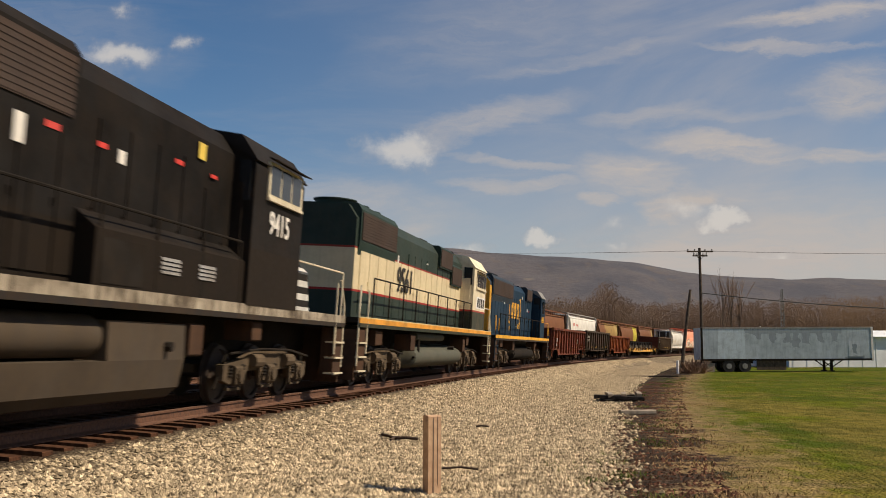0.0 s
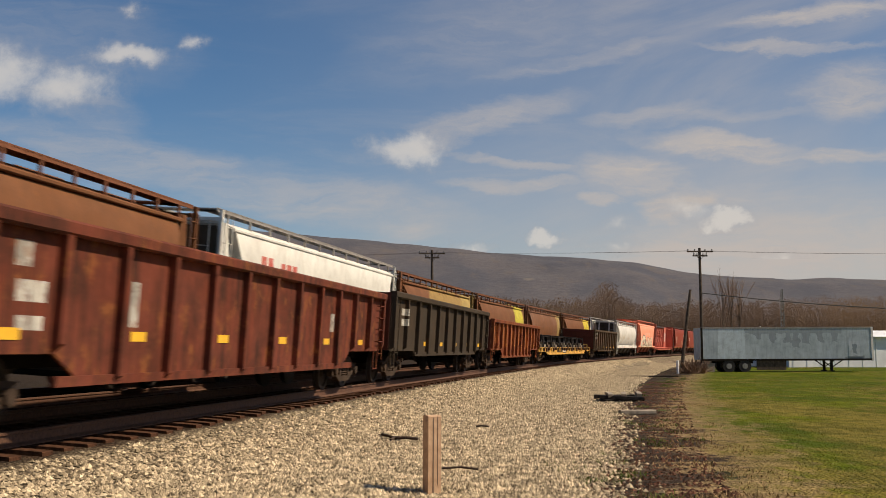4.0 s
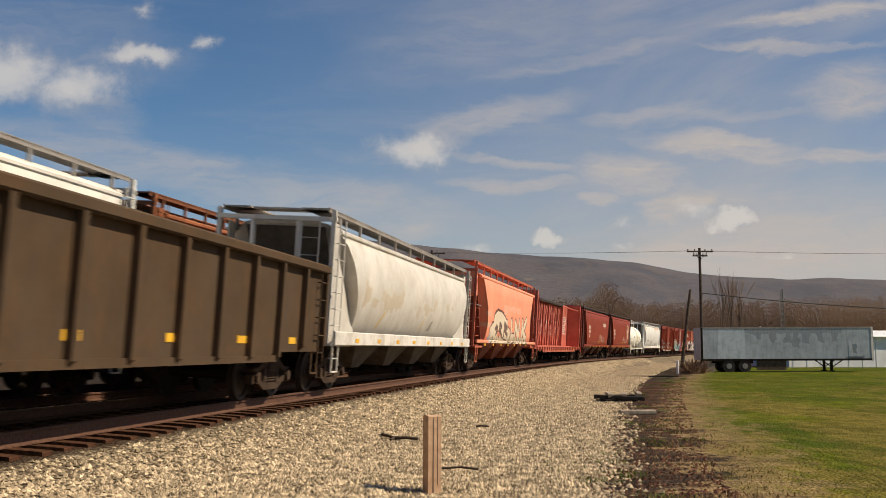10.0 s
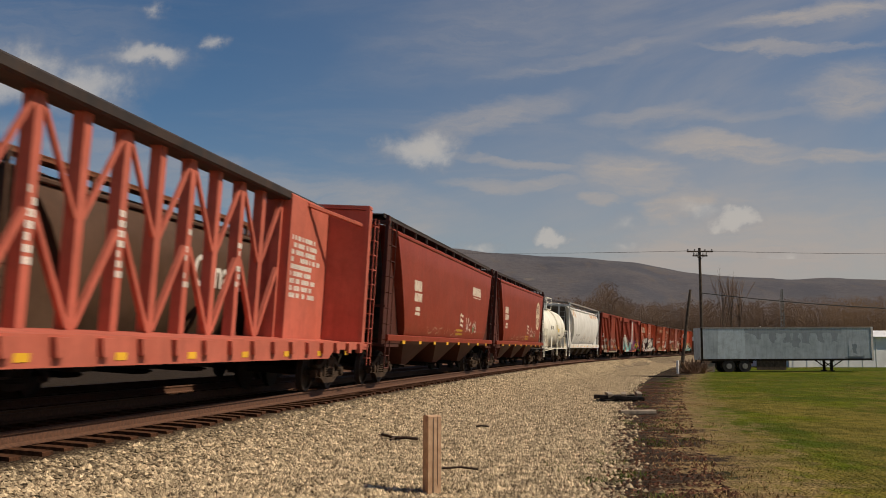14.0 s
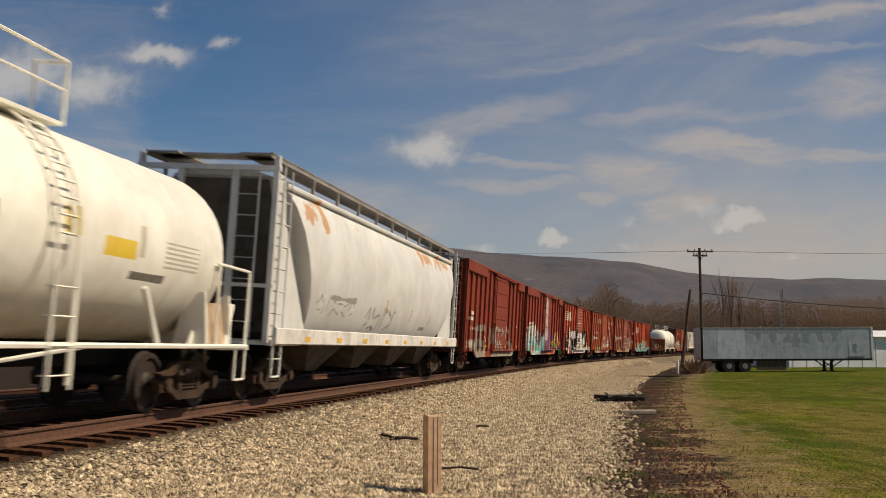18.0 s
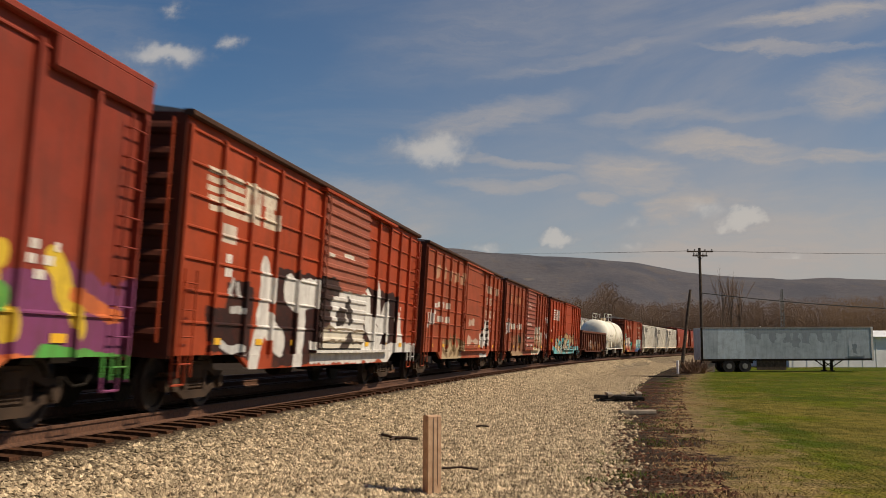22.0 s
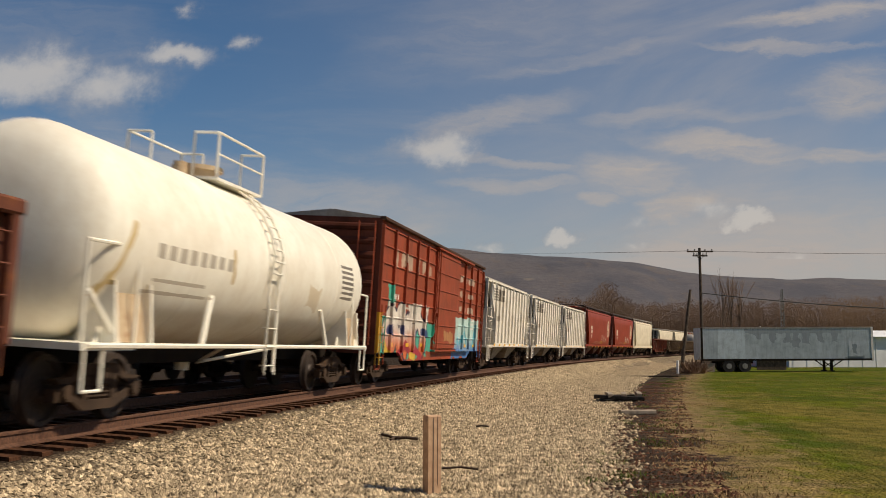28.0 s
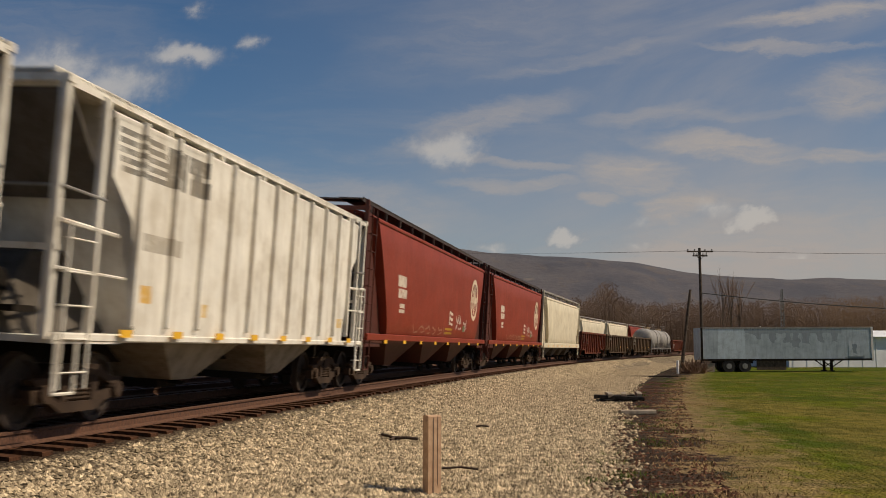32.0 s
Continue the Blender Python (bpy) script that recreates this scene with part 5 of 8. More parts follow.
def locomotive(s0, s1, label, hood_mt, cab_mt, sill_mt, number, num_mt, top=4.6, hood_w=0.92, rad=(0.35, 4.4), rad_mt=None, cab=(4.6, 2.2), wide=1.5, nose=1.5, end_mt=None, tank_mt=None, rail_mt=None, nose_mt=None, seed=1, roof_mt=None, flare=0.3, num_at=None, hood2=None, deck=1.7, win=None, panels=(), tank=None, reservoir=(-1.9, 1.6), stickers=(), cabinet=None, cabroof_mt=None, win_mt=None):
    car = thing("locomotive", label, "locomotive", "locomotives")
    h = (s1 - s0) / 2
    CARS.append((car, (s0 + s1) / 2, 2 * (h - 3.9), False))
    em, rm = end_mt or hood_mt, roof_mt or hood_mt
    part("underframe", Mesh().box(-h, h, -0.6, 0.6, 0.95, deck - 0.2), UNDER, car)
    part("deck", Mesh().box(-h, h, -1.5, 1.5, deck - 0.13, deck), UNDER, car)
    for sgn in (-1, 1):
        q = sorted((sgn * 1.5, sgn * 1.54))
        part("side_sill", Mesh().box(-h, h, q[0], q[1], deck - 0.24, deck + 0.02), sill_mt, car)
    for e in (-1, 1):
        truck3(car, e * (h - 3.9))
        coupler(car, e * (h - 0.1), e)
        part("pilot", Mesh().plate([(e * (h - 0.12), 0.25), (e * h, 0.25), (e * h, 1.5), (e * (h - 0.12), 1.5)], -1.45, 1.45), PILOT, car)
        for sgn in (-1, 1):
            st = part("step_well", Mesh().box(min(e * (h - 0.05), e * (h - 0.7)), max(e * (h - 0.05), e * (h - 0.7)), min(sgn * 1.2, sgn * 1.5), max(sgn * 1.2, sgn * 1.5), 0.4, 1.5), PILOT, car)
            for z in (0.45, 0.8, 1.15):
                part("tread", Mesh().box(min(e * (h - 0.03), e * (h - 0.72)), max(e * (h - 0.03), e * (h - 0.72)), min(sgn * 1.3, sgn * 1.56), max(sgn * 1.3, sgn * 1.56), z, z + 0.04), rail_mt, st)
            part("grab_rail", Mesh().tube([(e * (h - 0.02), sgn * 1.5, 0.6), (e * (h - 0.02), sgn * 1.5, 2.0), (e * (h - 0.25), sgn * 1.45, 2.6)], 0.024).tube([(e * (h - 0.75), sgn * 1.52, 0.9), (e * (h - 0.75), sgn * 1.52, 2.5)], 0.024), rail_mt, car, "painted grab rail")
    # hood
    cabx0, cabx1 = h - cab[0], h - cab[0] + cab[1]
    hx0 = -h + 1.15
    w = hood_w
    prof = [(-w, deck), (w, deck), (w, top - 0.35), (w - 0.25, top), (-w + 0.25, top), (-w, top - 0.35)]
    hood = part("hood", Mesh().prism(prof, hx0, cabx0), hood_mt, car)
    part("hood_end", Mesh().prism(prof, hx0 - 0.03, hx0 - 0.004), em, car)
    nd = 16
    for i in range(nd):
        a = hx0 + rad[0] + 0.3 + (cabx0 - hx0 - rad[0] - 0.6) * i / nd
        b = a + (cabx0 - hx0 - rad[0] - 0.6) / nd - 0.05
        dr = part("hood_door", Mesh().box(a, b, -w - 0.022, -w, deck + 0.12, top - 0.75 if i % 5 else top - 1.1), hood2 or hood_mt, car)
        part("latch", Mesh().box(b - 0.08, b - 0.05, -w - 0.05, -w - 0.022, deck + 0.9, deck + 1.0), hood2 or hood_mt, dr)
    # radiator section with grilles
    ra, rb = hx0 + rad[0], hx0 + rad[1]
    part("radiator", Mesh().prism([(-w - flare, top - 0.95), (-w, top - 1.3), (w, top - 1.3), (w + flare, top - 0.95), (w + flare, top - 0.1), (w + flare - 0.12, top + 0.06), (-w - flare + 0.12, top + 0.06), (-w - flare, top - 0.1)], ra, rb), rm, car)
    gm = rad_mt or GRILLE
    gr = part("grille", Mesh().box(ra + 0.12, rb - 0.12, -w - flare - 0.02, -w - flare, top - 0.9, top - 0.16), gm, car, "dark brown radiator grille")
    for i in range(9):
        z = top - 0.88 + 0.08 * i
        part("slat", Mesh().box(ra + 0.12, rb - 0.12, -w - flare - 0.028, -w - flare - 0.018, z, z + 0.05), gm, gr)
    # intake and dynamic brake boxes ahead of the cab
    for x0, x1, z0, z1 in panels:
        bl = part("intake_box", Mesh().prism([(-w - 0.1, z0 - 0.06), (w + 0.1, z0 - 0.06), (w + 0.1, z1 + 0.04), (w, z1 + 0.12), (-w, z1 + 0.12), (-w - 0.1, z1 + 0.04)], x0, x1), rm, car)
        part("intake_grille", Mesh().box(x0 + 0.06, x1 - 0.06, -w - 0.125, -w - 0.1, z0, z1), gm, bl)
    for i in range(3):
        x = ra + 0.8 + 1.25 * i
        part("roof_fan", Mesh().cyl((x, 0, top + 0.04), (x, 0, top + 0.2), 0.55, 24).cyl((x, 0, top + 0.2), (x, 0, top + 0.23), 0.6, 24), rm, car)
    part("exhaust", Mesh().box(0.2, 1.4, -0.4, 0.4, top - 0.02, top + 0.16), UNDER, car)
    part("roof_hatch", Mesh().soft(2.2, 3.8, -0.6, 0.6, top - 0.02, top + 0.1, 0.04), rm, car)
    # cab and nose
    ct = top + 0.08
    cp = [(-wide, deck), (wide, deck), (wide, ct - 0.55), (wide - 0.35, ct - 0.08), (0.6, ct), (-0.6, ct), (-wide + 0.35, ct - 0.08), (-wide, ct - 0.55)]
    cb = part("cab", Mesh().prism(cp, cabx0, cabx1), cab_mt, car)
    part("cab_roof", Mesh().prism([(wide - 0.28, ct - 0.06), (0.6, ct + 0.03), (-0.6, ct + 0.03), (-wide + 0.28, ct - 0.06), (-wide - 0.04, ct - 0.5), (-wide + 0.02, ct - 0.5), (-0.6, ct), (0.6, ct), (wide - 0.02, ct - 0.5), (wide + 0.04, ct - 0.5)], cabx0 - 0.04, cabx1 + 0.06), cabroof_mt or roof_mt or cab_mt, car)
    x0, x1, z0, z1, count = win
    fr = part("window_frame", Mesh().box(x0 - 0.07, x1 + 0.07, -wide - 0.03, -wide + 0.01, z0 - 0.08, z1 + 0.06).box(x0 - 0.09, x1 + 0.09, -wide - 0.06, -wide, z0 - 0.12, z0 - 0.07), win_mt or rail_mt, cb)
    for k in range(count):
        a = x0 + (x1 - x0) * k / count
        part("window_glass", Mesh().box(a + 0.02, a + (x1 - x0) / count - 0.05, -wide - 0.036, -wide - 0.028, z0, z1), GLASS, fr)
    part("awning", Mesh().prism([(-wide - 0.02, z1 + 0.1), (-wide - 0.2, z1 + 0.05), (-wide - 0.2, z1 + 0.07), (-wide - 0.02, z1 + 0.13)], x0 - 0.1, x1 + 0.1), UNDER, cb)
    if wide - w > 0.3:
        part("rear_window", Mesh().box(cabx0 - 0.025, cabx0 + 0.01, -wide + 0.08, -w - 0.12, ct - 1.2, ct - 0.5), GLASS, cb)
    part("cab_door", Mesh().box(cabx0 - 0.03, cabx0, -1.35, -0.7, deck + 0.1, deck + 2.1), cab_mt, cb)
    part("windshield", Mesh().box(cabx1, cabx1 + 0.015, -1.1, -0.1, 3.1, ct - 0.4).box(cabx1, cabx1 + 0.015, 0.1, 1.1, 3.1, ct - 0.4), GLASS, cb)
    nt = 3.0
    part("nose", Mesh().prism([(-nose_w(wide), deck), (nose_w(wide), deck), (nose_w(wide), nt - 0.4), (nose_w(wide) - 0.4, nt), (-nose_w(wide) + 0.4, nt), (-nose_w(wide), nt - 0.4)], cabx1, cabx1 + nose, None, [0, 0, -0.25, -0.5, -0.5, -0.25]), nose_mt or cab_mt, car)
    part("headlight", Mesh().cyl((cabx1 + 0.02, -0.15, ct - 0.2), (cabx1 + 0.1, -0.15, ct - 0.2), 0.1, 12).cyl((cabx1 + 0.02, 0.15, ct - 0.2), (cabx1 + 0.1, 0.15, ct - 0.2), 0.1, 12), rail_mt, car)
    part("horn", Mesh().cyl((cabx0 + 0.4, -0.3, ct + 0.12), (cabx0 + 0.9, -0.3, ct + 0.12), 0.03, 8, 0.1).cyl((cabx0 + 0.5, -0.1, ct + 0.12), (cabx0 + 1.1, -0.1, ct + 0.12), 0.03, 8, 0.1).box(cabx0 + 0.35, cabx0 + 0.45, -0.4, 0.0, ct, ct + 0.14), UNDER, car)
    # handrails along the walkway
    for sgn in (-1, 1):
        y = sgn * 1.47
        xs = [hx0 + 0.2 + (cabx0 - hx0 - 0.4) * i / 9 for i in range(10)]
        for x in xs:
            part("stanchion", Mesh().tube([(x, y, deck), (x, y, deck + 1.05)], 0.02), UNDER, car)
        part("handrail", Mesh().tube([(xs[0], y, deck + 1.05), (xs[-1], y, deck + 1.05)], 0.021), UNDER, car)
        part("front_rail", Mesh().tube([(cabx1 + 0.15, y, deck + 1.0), (h - 0.2, y, deck + 1.0), (h - 0.2, y, deck)], 0.022), rail_mt, car)
    # fuel tank, air reservoirs
    tx0, tx1, form = tank
    if form == "round":
        ring = [(math.cos(2 * math.pi * i / 28), math.sin(2 * math.pi * i / 28)) for i in range(28)]
        body = Mesh().rings([[(x, math.copysign(abs(c) ** 0.7, c) * 1.42 * q, 0.74 + math.copysign(abs(s_) ** 0.8, s_) * 0.42 * q) for c, s_ in ring] for x, q in ((tx0, 0.86), (tx0 + 0.12, 1.0), (tx1 - 0.12, 1.0), (tx1, 0.86))])
        part("fuel_tank", body, tank_mt or UNDER, car, "dusty rounded fuel tank", True)
    else:
        part("fuel_tank", Mesh().prism([(-1.35, 0.45), (-1.2, 0.3), (1.2, 0.3), (1.35, 0.45), (1.42, 0.86), (-1.42, 0.86)], tx0, tx1).prism([(-1.42, 0.86), (1.42, 0.86), (1.4, 1.38), (-1.4, 1.38)], 0.2, tx1), tank_mt or UNDER, car, "dusty flat-sided fuel tank")
    for sgn in (-1, 1):
        r = 0.13 if form == "round" else 0.28
        part("air_reservoir", Mesh().cyl((reservoir[0], sgn * (1.2 if form == "round" else 1.1), 1.41 if form == "round" else 1.16), (reservoir[1], sgn * (1.2 if form == "round" else 1.1), 1.41 if form == "round" else 1.16), r, 16), tank_mt or UNDER, car, "", True)
    for x, z, sw, sh, mt in stickers:
        part("sticker", Mesh().box(x - sw / 2, x + sw / 2, -w - 0.034, -w - 0.024, z - sh / 2, z + sh / 2), mt, car)
    if cabinet:
        x0, x1, z1 = cabinet
        cbn = part("side_cabinet", Mesh().prism([(-1.48, deck), (-w, deck), (-w, z1 + 0.25), (-1.48, z1)], x0, x1), hood2 or hood_mt, car)
        part("open_hatch", Mesh().box(x0 + 0.15, x0 + 1.3, -1.49, -1.478, deck + 0.06, z1 - 0.1), UNDER, cbn)
        for x in (x0 + 1.85, x0 + 3.15):
            for k in range(4):
                part("louvre_blade", Mesh().prism([(-1.48, z1 - 0.42 + 0.06 * k), (-1.5, z1 - 0.43 + 0.06 * k), (-1.48, z1 - 0.38 + 0.06 * k)], x, x + 0.62), GREYPAINT, cbn)
    for x, l_, z0, z1 in ((tx0 - 0.75, 0.6, 0.95, 1.45), (tx1 + 0.15, 0.5, 0.9, 1.4), (-h + 2.0, 0.7, 1.1, 1.5), (h - 5.8, 0.5, 1.15, 1.5)):
        part("equipment_box", Mesh().soft(x, x + l_, -1.42, -0.9, z0, z1, 0.03), PILOT, car)
    part("filler", Mesh().cyl((1.9, -1.3, 1.05), (1.9, -1.52, 1.05), 0.07, 8).tube([(-3.1, -1.3, 1.3), (-3.3, -1.35, 0.8), (-4.0, -1.35, 0.75)], 0.04), UNDER, car)
    if number:
        x, z, size = num_at
        lettering(number, x, -wide - 0.012 if x > cabx0 else -w - 0.05, z, size, num_mt, car)
    return car, h


def nose_w(wide):
    return wide * 0.85


# ---- paints of the cars ----
def tag_lines(x0, x1, z0, z1, n, seed):
    """Sprayed plain strokes, side by side, leaning as painted by hand."""
    rng = random.Random(seed)
    w = (x1 - x0) / n
    out = []
    forms = ((0.1, 0.05, 0.3, 0.95, 0.3, 0.95, 0.6, 0.85), (0.15, 0.9, 0.4, 0.1, 0.4, 0.1, 0.85, 0.3), (0.1, 0.2, 0.8, 0.05, 0.25, 0.6, 0.9, 0.7), (0.2, 0.0, 0.2, 0.7, 0.7, 0.3, 0.7, 1.0),
             (0.1, 0.5, 0.5, 0.95, 0.5, 0.95, 0.9, 0.5, 0.5, 0.1, 0.9, 0.2), (0.15, 0.85, 0.85, 0.6, 0.3, 0.1, 0.85, 0.35))
    for i in range(n):
        f = forms[rng.randrange(len(forms))]
        for k in range(0, len(f), 4):
            a, b, c, d = f[k:k + 4]
            j = [rng.uniform(-0.06, 0.06) for _ in range(4)]
            out.append((x0 + (i + a + j[0]) * w, z0 + (b + j[1]) * (z1 - z0), x0 + (i + c + j[2]) * w, z0 + (d + j[3]) * (z1 - z0)))
    return out


CREAMW = (0.72, 0.69, 0.6)
CHALK = (0.78, 0.77, 0.72)
INK = (0.012, 0.012, 0.014)
RED = (0.37, 0.055, 0.016)
GALV = paint("dull galvanised steel", (0.3, 0.29, 0.27), (0.16, 0.1, 0.06), 0.5, 0.6, 0.2)
RUSTCREAM = paint("rust-stained cream", (0.55, 0.45, 0.3), (0.25, 0.12, 0.05), 0.6, 0.6, 0.5)
PLAIN_BLACK = paint("black lettering paint", (0.02, 0.02, 0.02), (0.1, 0.08, 0.06), 0.2)
GIRDER = paint("black mill scale steel", (0.01, 0.01, 0.011), (0.04, 0.024, 0.016), 0.5, 0.8, gloss=0.15)
TIMBER = rough_stuff("grey timber", (0.2, 0.17, 0.13), (0.36, 0.3, 0.23), 7, 0.9, 0.5)
LOCOTRUCK = paint("dusty truck paint", (0.058, 0.042, 0.027), (0.135, 0.095, 0.056), 0.65, 0.9, gloss=0.15)
# car ends: grimy red, darkened for the shade between cars
BOXEND = paint("grimy red car end darkened for shade", (0.1, 0.026, 0.015), (0.04, 0.02, 0.014), 0.5, 0.85, gloss=0.1)
# base colour darkened for shade below and behind the bodies, dirt over it
SHADEBAY = paint("grimy hopper bay darkened for shade", (0.12, 0.105, 0.088), (0.04, 0.03, 0.02), 0.6, 0.9, gloss=0.1)
GRILLE = paint("brown-black grille", (0.042, 0.03, 0.025), (0.08, 0.05, 0.035), 0.4, 0.8)
PILOT = paint("rusty dark pilot paint", (0.035, 0.02, 0.013), (0.1, 0.05, 0.025), 0.6, 0.85)
EAVE = paint("dark rusty roof edge", (0.05, 0.028, 0.02), (0.1, 0.05, 0.03), 0.5, 0.85)
DARKWOOD = rough_stuff("dark blocking timber", (0.05, 0.038, 0.028), (0.12, 0.09, 0.065), 7, 0.95, 0.5)
REDMARK = paint("red sticker", (0.6, 0.05, 0.04), (0.3, 0.1, 0.08), 0.2)
YELMARK = paint("yellow sticker", (0.75, 0.55, 0.1), (0.3, 0.2, 0.05), 0.2)
DARKCHORD = paint("black chord paint", (0.025, 0.024, 0.024), (0.1, 0.06, 0.04), 0.5)


def horse_mark(x, z, w, h, c):
    """The road's mark as plain shapes: a striped block and two heavy masses, w long and h high."""
    bars = tuple((x + (0.25 + 0.012 * k) * w, z + (0.43 - 0.215 * k) * h, (0.24 - 0.012 * abs(k - 2)) * w, 0.07 * h, c) for k in range(5))
    return bars + ((x + 0.56 * w, z, 0.045 * w, 0.5 * h, c), (x + 0.625 * w, z + 0.08 * h, 0.03 * w, 0.3 * h, c), (x + 0.69 * w, z, 0.045 * w, 0.5 * h, c), (x + 0.86 * w, z + 0.28 * h, 0.1 * w, 0.22 * h, c), (x + 0.89 * w, z - 0.28 * h, 0.1 * w, 0.22 * h, c), (x + 0.87 * w, z, 0.06 * w, 0.12 * h, c))


# ---- near train ----
SILLW = paint("worn white sill stripe", (0.42, 0.36, 0.27), (0.045, 0.028, 0.016), 1.0, bands=((0, 1.62, (0.02, 0.02, 0.02)),), streak=0.9)
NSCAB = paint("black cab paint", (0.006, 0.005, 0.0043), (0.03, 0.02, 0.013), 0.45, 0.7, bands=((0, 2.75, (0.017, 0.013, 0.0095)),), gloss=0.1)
NOSEW = paint("black nose with white stripes", (0.008, 0.007, 0.006), (0.04, 0.028, 0.018), 0.4, bands=tuple((1.75 + 0.27 * k, 1.88 + 0.27 * k, (0.7, 0.68, 0.62)) for k in range(4)))
TANKG = paint("dusty tank", (0.046, 0.035, 0.025), (0.085, 0.06, 0.036), 0.6, 0.8, gloss=0.15)
TANKGREEN = paint("dusty grey-green tank", (0.06, 0.064, 0.048), (0.1, 0.085, 0.058), 0.5, 0.7, gloss=0.2)
CREAMRAIL = paint("cream window surround", (0.62, 0.55, 0.4), (0.2, 0.14, 0.08), 0.4)
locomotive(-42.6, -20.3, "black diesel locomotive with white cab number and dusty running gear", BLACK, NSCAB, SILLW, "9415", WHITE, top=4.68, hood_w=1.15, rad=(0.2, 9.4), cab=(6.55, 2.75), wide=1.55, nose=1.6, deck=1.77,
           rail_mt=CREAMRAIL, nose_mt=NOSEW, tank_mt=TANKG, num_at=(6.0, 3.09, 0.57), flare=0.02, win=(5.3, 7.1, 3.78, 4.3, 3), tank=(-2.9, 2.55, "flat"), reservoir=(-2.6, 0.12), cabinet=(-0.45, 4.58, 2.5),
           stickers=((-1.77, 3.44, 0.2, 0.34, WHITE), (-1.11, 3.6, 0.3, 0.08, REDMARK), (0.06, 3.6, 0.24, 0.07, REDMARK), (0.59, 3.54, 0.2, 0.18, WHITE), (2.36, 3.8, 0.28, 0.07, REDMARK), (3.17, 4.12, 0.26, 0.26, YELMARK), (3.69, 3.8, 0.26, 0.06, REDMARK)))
GREEN, CREAM = (0.011, 0.029, 0.023), (0.72, 0.6, 0.38)
PR_HOOD = paint("dark green and cream hood", GREEN, (0.08, 0.06, 0.04), 0.2, bands=((2.55, 3.62, CREAM), (2.49, 2.55, (0.35, 0.02, 0.02)), (3.62, 3.67, (0.3, 0.03, 0.02))))
PR_CAB = paint("cream and green cab", (0.75, 0.66, 0.47), (0.2, 0.14, 0.09), 0.35, bands=((0, 2.54, GREEN), (2.54, 2.61, (0.35, 0.02, 0.02))), layers=(("area", 6.6, 8.72, 2.7, 3.2, (0.85, 0.85, 0.84), 0.0),))
ORANGE = paint("orange sill stripe", (0.75, 0.33, 0.04), (0.1, 0.06, 0.03), 0.5, bands=((0, 1.66, GREEN), (1.79, 2.0, (0.75, 0.6, 0.3))))
PR_ROOF = paint("dark green roof", GREEN, (0.05, 0.045, 0.032), 0.25, gloss=0.15)
pr, prh = locomotive(-18.9, 3.0, "dark green and cream diesel locomotive with orange sill stripe", PR_HOOD, PR_CAB, ORANGE, "9561", PLAIN_BLACK, top=4.76, hood_w=0.95, rad=(0.2, 4.2), cab=(5.2, 3.15), wide=1.5, nose=1.4, deck=1.8,
                     rail_mt=CREAMRAIL, tank_mt=TANKGREEN, num_at=(-4.2, 2.76, 1.06), roof_mt=PR_ROOF, flare=0.06, nose_mt=PR_CAB, win=(6.45, 8.7, 3.6, 4.12, 4), panels=((0.86, 3.15, 4.0, 4.62), (3.2, 5.35, 3.5, 4.16)), tank=(-4.0, 4.2, "round"), reservoir=(-3.45, 0.92),
                     stickers=((-5.2, 3.72, 0.16, 0.22, WHITE), (-1.0, 3.9, 0.22, 0.05, WHITE)), cabroof_mt=PR_CAB)
for k in range(4):
    part("letter_block", Mesh().box(6.86 + 0.47 * k, 7.12 + 0.47 * k, -1.516, -1.502, 2.76, 3.14), PLAIN_BLACK, pr)
BLUE = (0.0035, 0.024, 0.05)
GOLD = (0.75, 0.38, 0.03)
CSX_HOOD = paint("dark blue hood", BLUE, (0.018, 0.022, 0.026), 0.3, gloss=0.15, layers=tuple(("area", -2.35 + 1.05 * k, -1.62 + 1.05 * k, 2.68, 3.55, GOLD, 0.03) for k in range(3)) + tuple(("area", -2.2 + 1.05 * k, -1.9 + 1.05 * k, 2.95, 3.25, BLUE, 0.03) for k in range(3)) + (("area", -3.05, -2.88, 2.38, 3.87, GOLD, 0.0), ("area", -3.05, -2.6, 3.75, 3.87, GOLD, 0.0), ("area", -3.05, -2.6, 2.38, 2.5, GOLD, 0.0), ("area", 0.93, 1.1, 2.38, 3.87, GOLD, 0.0), ("area", 0.65, 1.1, 3.75, 3.87, GOLD, 0.0), ("area", 0.65, 1.1, 2.38, 2.5, GOLD, 0.0), ("area", 0.14, 0.42, 2.12, 2.4, GOLD, 0.05), ("area", 0.6, 0.88, 2.12, 2.4, GOLD, 0.05), ("area", -2.9, -2.6, 2.0, 2.25, GOLD, 0.05)))
CSX_YEL = paint("golden yellow hood end", (0.68, 0.33, 0.03), (0.12, 0.08, 0.04), 0.4, bands=((0, 1.9, BLUE), (4.4, 9, BLUE)))
CSX_SILL = paint("golden yellow sill stripe", (0.75, 0.38, 0.03), (0.1, 0.06, 0.03), 0.4, bands=((0, 1.54, (0.02, 0.02, 0.02)),))
CSX_CAB = paint("dark blue cab", BLUE, (0.018, 0.022, 0.026), 0.3, gloss=0.15)
CSX_ROOF = paint("dark blue roof", (0.008, 0.024, 0.042), (0.07, 0.06, 0.05), 0.4)
YELLETTER = paint("golden lettering", (0.75, 0.38, 0.03), (0.2, 0.1, 0.03), 0.2)
